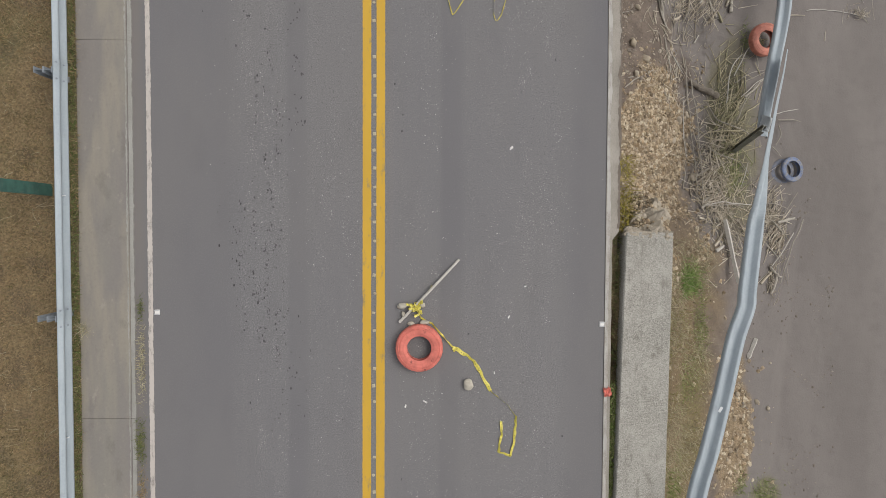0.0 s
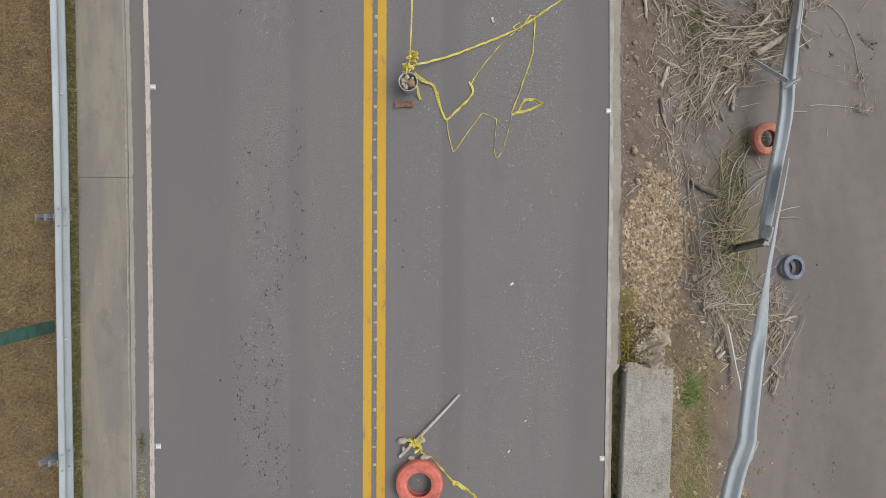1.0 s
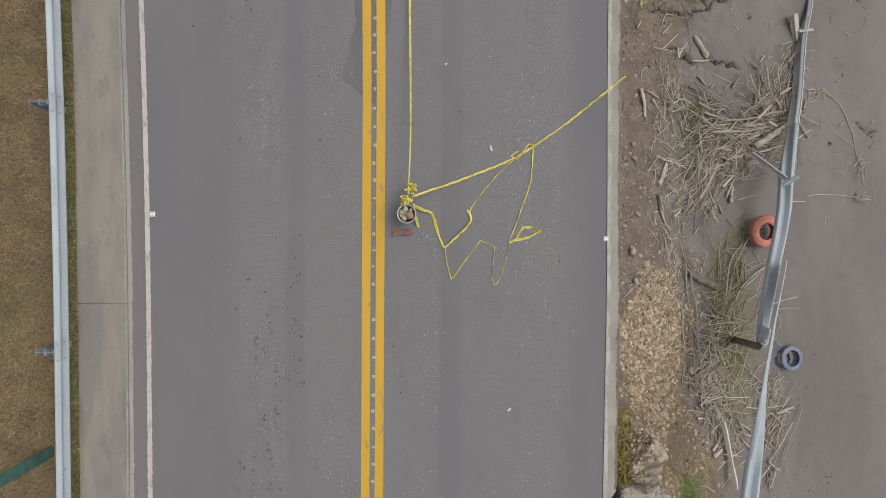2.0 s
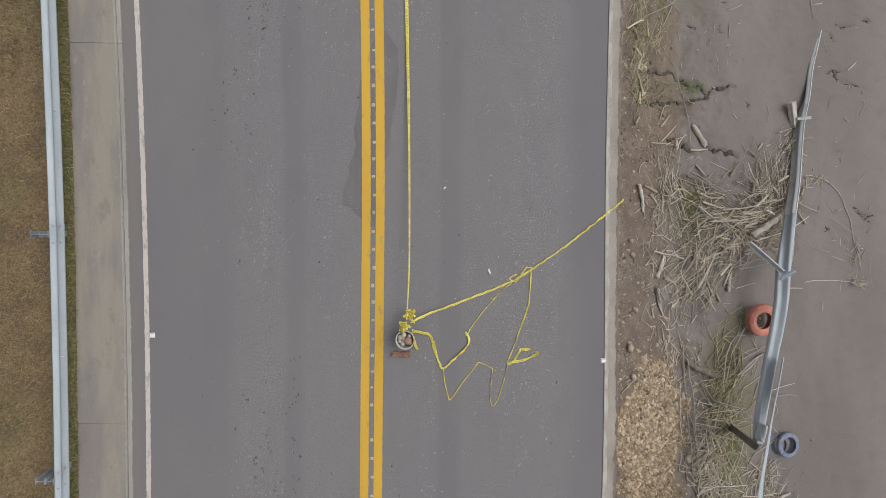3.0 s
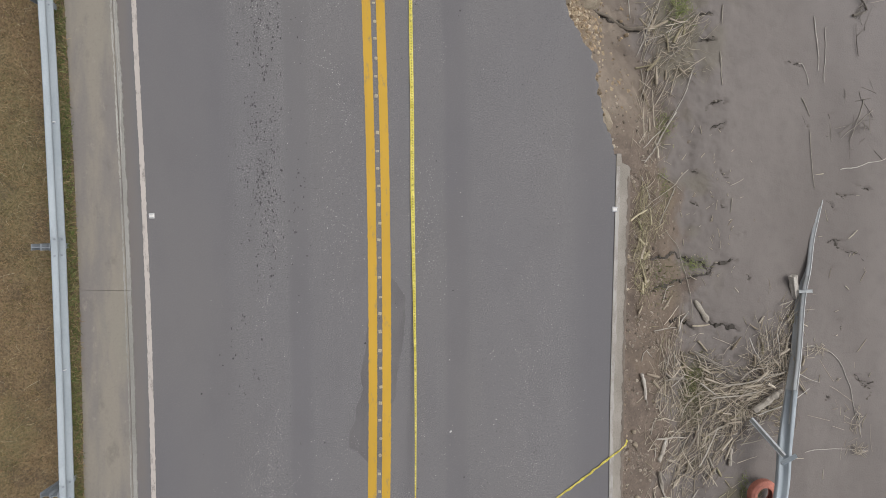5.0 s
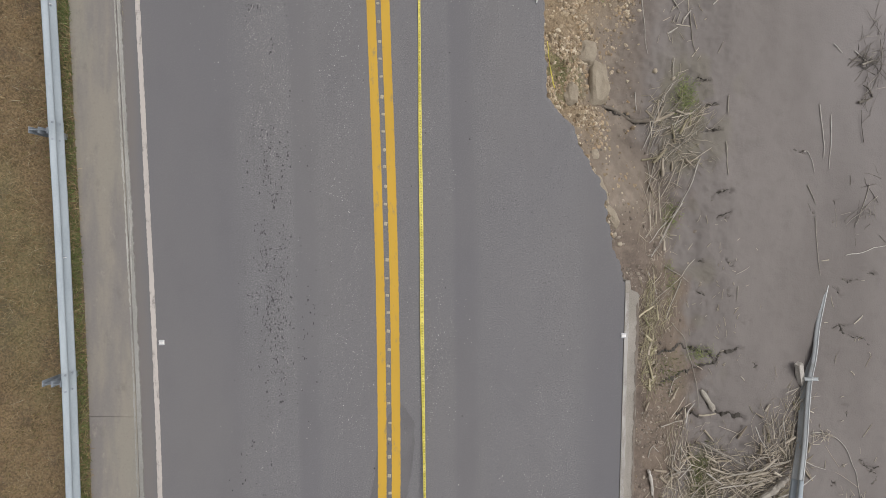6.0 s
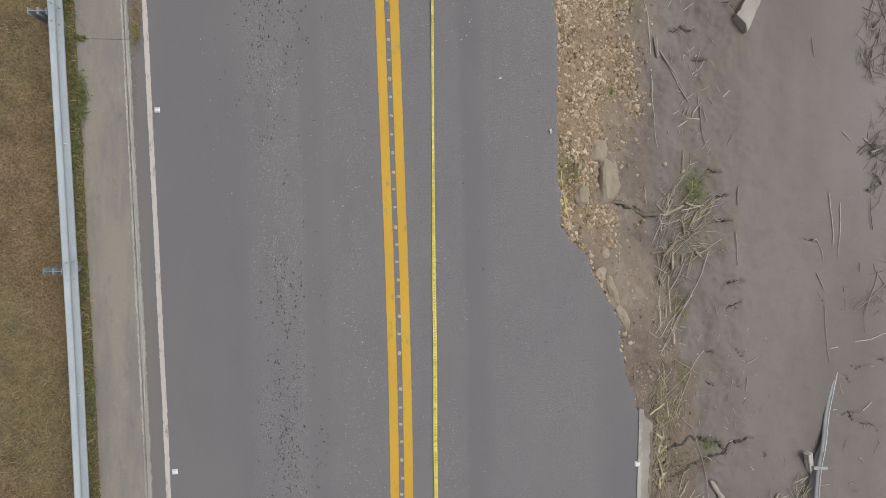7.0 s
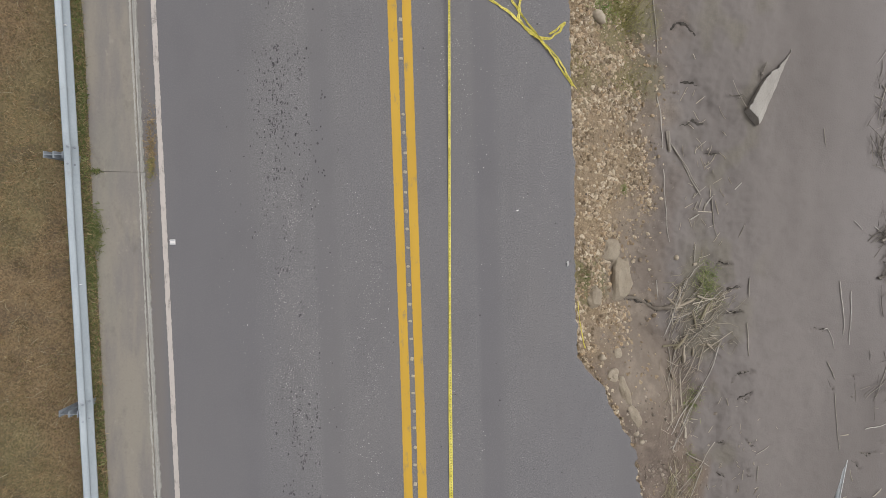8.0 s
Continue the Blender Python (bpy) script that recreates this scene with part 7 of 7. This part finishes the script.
RAIL_STICKS = [
    [(5.95, 1.66), (6.3, 1.82), (6.69, 2.01)],
    [(6.04, 0.95), (6.51, 1.04), (6.87, 1.01), (7.32, 0.98)],
    [(6.23, 0.67), (6.32, 0.4), (6.15, 0.17)],
    [(7.71, 1.03), (8.02, 0.98), (8.34, 0.87)],
    [(8.73, 0.67), (8.32, -0.06), (7.96, -0.86)],
    [(8.41, 0.34), (8.08, -0.05), (7.7, -0.45)],
    [(8.58, 1.27), (8.35, 0.98), (8.01, 0.58)],
    [(7.76, 0.64), (8.22, 0.26)],
    [(7.5, 0.11), (7.91, -0.25)],
    [(7.11, 3.51), (7.62, 3.95), (7.89, 4.04)],
    [(7.22, 3.92), (7.58, 4.07), (7.94, 4.24)],
    [(8.08, 2.89), (8.14, 2.65), (7.99, 2.4)],
    [(7.9, 2.35), (8.17, 2.14)],
    [(7.96, 3.15), (8.6, 3.31)],
    [(8.05, 3.03), (8.68, 3.0)],
]
RAIL_LOGS = [
    [(5.95, 0.89), (6.26, 1.04), (6.56, 1.19)],
    [(6.05, -0.07), (6.29, 0.05)],
    [(7.96, 0.57), (8.49, 0.71)],
    [(7.65, -0.46), (7.84, -0.64), (8.03, -0.68)],
    [(7.84, -0.61), (7.77, -0.85), (7.67, -1.07)],
]
for k, (rows, thick, high, label) in enumerate(((REED_ARCH, 0.0075, 0.05, "long dry reed bent over green grass"), (FLAT_STICKS, 0.013, 0.03, "long pale stick lying on the mud flat"), (FLAT_TWIGS, 0.017, 0.01, "short pale stick lying on mud"), (RAIL_STEMS, 0.0135, 0.1, "long pale stem bent over green grass"), (SOIL_STICKS, 0.013, 0.02, "broken grey stick lying on brown soil"), (SOIL_LOGS, 0.034, 0.03, "short weathered length of split wood"), (HEAP_STICKS, 0.018, 0.17, "long grey stick lying across the driftwood heap"), (HEAP_UPRIGHT, 0.013, 0.12, "slender grey stick pushed up in the driftwood heap"),
                                                (HEAP_LOGS, 0.042, 0.03, "short weathered length of split wood"), (RAIL_STICKS, 0.015, 0.08, "bent grey stick caught below the torn rail"), (RAIL_LOGS, 0.04, 0.05, "short weathered length of split wood"))):
    for i, pts in enumerate(rows):
        r = thick * (0.75 + 0.5 * ((i * 37) % 10) / 10)
        branch(label, pts, r, r * 0.6, M_PALEWOOD if i % 4 == 1 else M_WOOD, high, "log" if thick > 0.03 else "branch", "log" if thick > 0.03 else "branch", 8 if thick > 0.03 else 6, 0.04, "drift logs" if thick > 0.03 else "drift branches", 70 + 20 * k + i)
branch("long pale plank propped under the torn rail", [(6.36, 0.62), (6.55, -0.78)], 0.06, 0.05, M_PALEWOOD, 0.22, "plank", "plank", 4, 0.0, "planks")
branch("short weathered plank end beside the torn rail", [(7.27, -2.08), (7.03, -2.5)], 0.055, 0.05, M_PALEWOOD, 0.0, "plank", "plank", 4, 0.0, "planks")


# ---------- grass and weeds ----------
def blades(name, label, n, place, lo, hi, wide, lean, seed, material, ground, category="grass"):
    """Curved blades; place(rnd) gives (x, y) or None."""
    rnd = random.Random(seed)
    verts, faces, k = [], [], 0
    for _ in range(n):
        spot = place(rnd)
        if spot is None:
            continue
        x, y = spot
        z = ground(x, y)
        a = rnd.uniform(0, 6.283)
        length = lo + (hi - lo) * rnd.random() ** 1.6
        t = lean * rnd.uniform(0.5, 1.1)
        c, s = math.cos(a), math.sin(a)
        w = wide * rnd.uniform(0.6, 1.3)
        r1, h1 = length * 0.5 * math.sin(t * 0.7), length * 0.5 * math.cos(t * 0.7)
        r2, h2 = r1 + length * 0.5 * math.sin(min(t * 1.5, 1.65)), h1 + length * 0.5 * math.cos(min(t * 1.5, 1.65))
        verts += [(x - s * w, y + c * w, z - 0.01), (x + s * w, y - c * w, z - 0.01), (x + c * r1 + s * w * 0.8, y + s * r1 - c * w * 0.8, z + h1), (x + c * r1 - s * w * 0.8, y + s * r1 + c * w * 0.8, z + h1), (x + c * r2, y + s * r2, z + h2)]
        faces += [(k, k + 1, k + 2, k + 3), (k + 3, k + 2, k + 4)]
        k += 5
    return tagged(new(name, mesh_of(name, verts, faces, material)), label, category, "", "stuff")


def left_z(x, y):
    out = max(0.0, -x - 6.3)
    return 0.05 - 0.06 * min(out, 12) + (0.07 * n3(x, y, 1.1, 9.0) + 0.04 * n3(x, y, 3.0, 4.0)) * min(1, out * 2)


def field(lo, hi, y0, y1, bias=0.0, seed=0.0, freq=0.6):
    def place(rnd):
        y = rnd.uniform(y0, y1)
        x = rnd.uniform(lo, hi)
        x += bend_left(y) + (verge_shift(y) * (x - lo) / (hi - lo) if hi > -6.2 else 0.0)
        return (x, y) if n3(x, y, freq, seed) > bias - rnd.random() * 0.5 else None
    return place


def tufts(lo, hi, y0, y1, n, seed):
    """Places gathered round many tuft centres."""
    own = random.Random(seed)
    centres = [(own.uniform(lo, hi), own.uniform(y0, y1), own.uniform(0.03, 0.11)) for _ in range(n)]

    def place(rnd):
        x, y, wide = rnd.choice(centres)
        y += rnd.gauss(0, wide)
        return min(x + rnd.gauss(0, wide), -6.25) + bend_left(y), y
    return place


blades("dry_grass", "matted brown dry grass behind the guardrail", 62000, tufts(-8.8, -6.3, -6.5, 24.5, 4200, 41), 0.03, 0.12, 0.003, 1.2, 1, M_DRYGRASS, left_z)
blades("dry_straw", "pale dry straw strewn over the verge", 1500, field(-8.8, -6.3, -6.5, 24.5, 0.0, 5.0), 0.08, 0.36, 0.0026, 1.5, 6, M_STRAW, left_z)
blades("dry_grass", "dry brown grass of the far verge", 9000, field(-16.0, -8.8, -14, 32, -0.3, 3.0), 0.12, 0.34, 0.007, 1.2, 2, M_DRYGRASS, left_z)
blades("green_grass", "olive green weeds growing through dry grass", 22000, field(-8.8, -6.32, -6.5, 24.5, 0.08, 7.0, 0.7), 0.03, 0.11, 0.0035, 1.2, 3, M_VERGE, left_z)
blades("dry_grass", "russet brown dead grass in patches on the verge", 40000, field(-8.8, -6.32, -6.5, 24.5, 0.05, 47.0, 0.9), 0.03, 0.1, 0.0034, 1.2, 21, M_RUSSET, left_z)
blades("dry_grass", "dark matted clumps in the dry grass", 26000, tufts(-8.8, -6.35, -6.5, 24.5, 1100, 43), 0.02, 0.09, 0.0034, 1.2, 25, M_DARKGRASS, left_z)
blades("weed_strip", "low olive weeds along the concrete edge", 8500, field(-6.42, -6.09, -6.5, 24.5, -0.25, 9.0, 1.6), 0.05, 0.16, 0.0065, 1.1, 4, M_VERGE, left_z, "weeds")
blades("weed_strip", "dense dark green weeds between guardrail and concrete", 28000, field(-6.42, -6.045, -6.5, 24.5, -0.4, 9.0, 1.6), 0.04, 0.15, 0.006, 1.1, 24, M_GREEN, left_z, "weeds")
blades("weed_strip", "fresh green weeds along the concrete edge", 3600, field(-6.4, -6.06, -6.5, 24.5, 0.12, 29.0, 1.3), 0.05, 0.15, 0.0085, 1.15, 15, M_LIVE, left_z, "weeds")
blades("weed_strip", "dry straw among weeds along the concrete edge", 14000, field(-6.4, -6.04, -6.5, 24.5, -0.1, 19.0, 0.9), 0.04, 0.17, 0.0048, 1.3, 5, M_DRYGRASS, left_z, "weeds")


def round_patch(cx, cy, rx, ry):
    def place(rnd):
        return cx + rx * max(-2.2, min(2.2, rnd.gauss(0, 0.5))), cy + ry * max(-2.2, min(2.2, rnd.gauss(0, 0.5)))
    return place


def flat_z(x, y):
    return 0.02


for x, y, rx, ry, n, tall in ((-6.02, 17.3, 0.1, 0.34, 650, 0.14), (-5.98, 18.3, 0.1, 0.04, 110, 0.07), (-6.1, 16.6, 0.07, 0.3, 350, 0.13), (-6.12, 12.6, 0.08, 0.5, 260, 0.12), (-6.12, 19.2, 0.06, 0.9, 600, 0.13), (-6.1, 21.6, 0.09, 0.9, 800, 0.15)):
    blades("weed_clump", "leafy green weeds spilling onto concrete", n, round_patch(x + bend_left(y) + verge_shift(y), y, rx, ry), 0.04, tall, 0.006, 1.15, int(n + y), M_GREEN, left_z, "weeds")
for x, y, rx, ry, n, mat in ((-5.09, -3.35, 0.09, 0.42, 420, M_GREEN), (-5.07, -4.3, 0.08, 0.6, 260, M_DRYGRASS), (-5.06, -1.9, 0.07, 0.7, 420, M_STRAW), (-5.08, -1.0, 0.05, 0.2, 120, M_GREEN), (-5.58, 18.75, 0.08, 0.5, 420, M_DRYGRASS), (-5.58, 18.4, 0.06, 0.25, 160, M_OLIVE)):
    blades("gutter_weeds", "small weeds and dry litter in the gutter joint", n, round_patch(x, y, rx, ry), 0.02, 0.11, 0.004, 1.3, int(n + 10 * y), mat, flat_z, "weeds")
blades("leaf_litter", "brown leaf litter caught in the gutter joint", 1000, lambda rnd: (-5.1 + bend_left(16.5) + rnd.gauss(-0.13, 0.04), 17.3 + rnd.gauss(0, 1.1)), 0.01, 0.035, 0.006, 1.5, 23, M_MAT, lambda x, y: 0.006, "leaves")
blades("dry_tuft", "spiky dry plant leaning over concrete", 60, round_patch(-6.02, -1.35, 0.05, 0.06), 0.15, 0.32, 0.003, 1.25, 8, M_STRAW, flat_z, "weeds")


def slope_place(x0, x1, y0, y1, bias, seed):
    def place(rnd):
        x, y = rnd.uniform(x0, x1), rnd.uniform(y0, y1)
        return (x, y) if n3(x, y, 0.9, seed) > bias - rnd.random() * 0.4 else None
    return place


blades("dry_grass", "brown dry grass on the slope beside the wall", 6500, slope_place(3.98, 5.9, -6.5, 0.2, 0.0, 2.0), 0.08, 0.36, 0.0035, 1.25, 9, M_STRAW, ground_z)
blades("green_grass", "yellow-green grass on the slope beside the wall", 3200, slope_place(3.98, 5.8, -6.5, -0.4, 0.12, 12.0), 0.04, 0.16, 0.004, 1.15, 10, M_OLIVE, ground_z)
blades("gap_weeds", "weeds rooted in the gap beside the wall", 650, slope_place(2.99, 3.15, -6.5, 0.3, -0.1, 5.0), 0.06, 0.24, 0.0045, 0.9, 12, M_GREEN, lambda x, y: -0.14, "weeds")
blades("gap_weeds", "leafy weeds filling the gap beside the wall", 1700, slope_place(3.0, 3.13, -6.5, -2.3, -0.3, 15.0), 0.05, 0.17, 0.008, 1.1, 17, M_LIVE, lambda x, y: -0.1, "weeds")
blades("gap_weeds", "yellow-green weeds hanging at the broken wall end", 480, slope_place(3.13, 3.42, 0.3, 1.7, -0.25, 6.0), 0.08, 0.34, 0.004, 1.0, 14, make_island("yellow_green_weeds", [(0.2, 0.18, 0.035), (0.4, 0.33, 0.06), (0.28, 0.23, 0.05)]), lambda x, y: -0.35, "weeds")
TUFTS = [(7.62, 4.86, 0.13, 0.13, 110, 0.16), (7.25, 4.9, 0.1, 0.3, 160, 0.22), (5.25, -0.66, 0.33, 0.3, 1300, 0.3), (6.95, 1.75, 0.3, 0.55, 420, 0.26), (6.8, 3.4, 0.45, 0.9, 420, 0.2), (5.35, 16.35, 0.3, 0.42, 560, 0.26), (5.9, 10.3, 0.35, 0.16, 260, 0.22), (5.95, 7.5, 0.35, 0.5, 520, 0.26), (3.2, 18.45, 0.09, 0.1, 130, 0.12),
         (7.65, -5.85, 0.4, 0.45, 700, 0.22), (6.9, -5.4, 0.2, 0.4, 300, 0.14), (3.1, 22.3, 0.55, 0.5, 1000, 0.35), (2.45, 22.35, 0.3, 0.4, 500, 0.3), (3.3, 20.85, 0.5, 0.3, 420, 0.12), (1.9, 20.8, 0.25, 0.4, 260, 0.1), (2.15, 16.5, 0.22, 0.3, 160, 0.16), (5.1, 13.55, 0.22, 0.3, 230, 0.2), (5.0, 12.2, 0.2, 0.4, 150, 0.18), (4.6, -4.8, 0.35, 0.6, 700, 0.26), (4.95, 9.9, 0.4, 0.5, 380, 0.16), (5.62, -1.7, 0.2, 0.75, 800, 0.14), (5.3, -2.8, 0.3, 0.6, 500, 0.14), (4.2, -1.2, 0.14, 0.9, 350, 0.13)]
for i, (x, y, rx, ry, n, tall) in enumerate(TUFTS):
    n = int(n * 0.7)
    blades("grass_tuft", "tuft of fresh green grass on the bank" if i not in (0, 4, 7, 15) else "thin pale green grass among debris", n, round_patch(x, y, rx * 1.1, ry * 1.1), 0.06, tall, 0.005, 1.05, 300 + i, M_LUSH if i in (2, 12) else M_OLIVE if i in (11, 13, 14) else M_LIVE if i not in (0, 4, 7, 15, 19) else M_GREEN, lambda a, b: ground_z(max(a, edge(b) + 0.2), b))
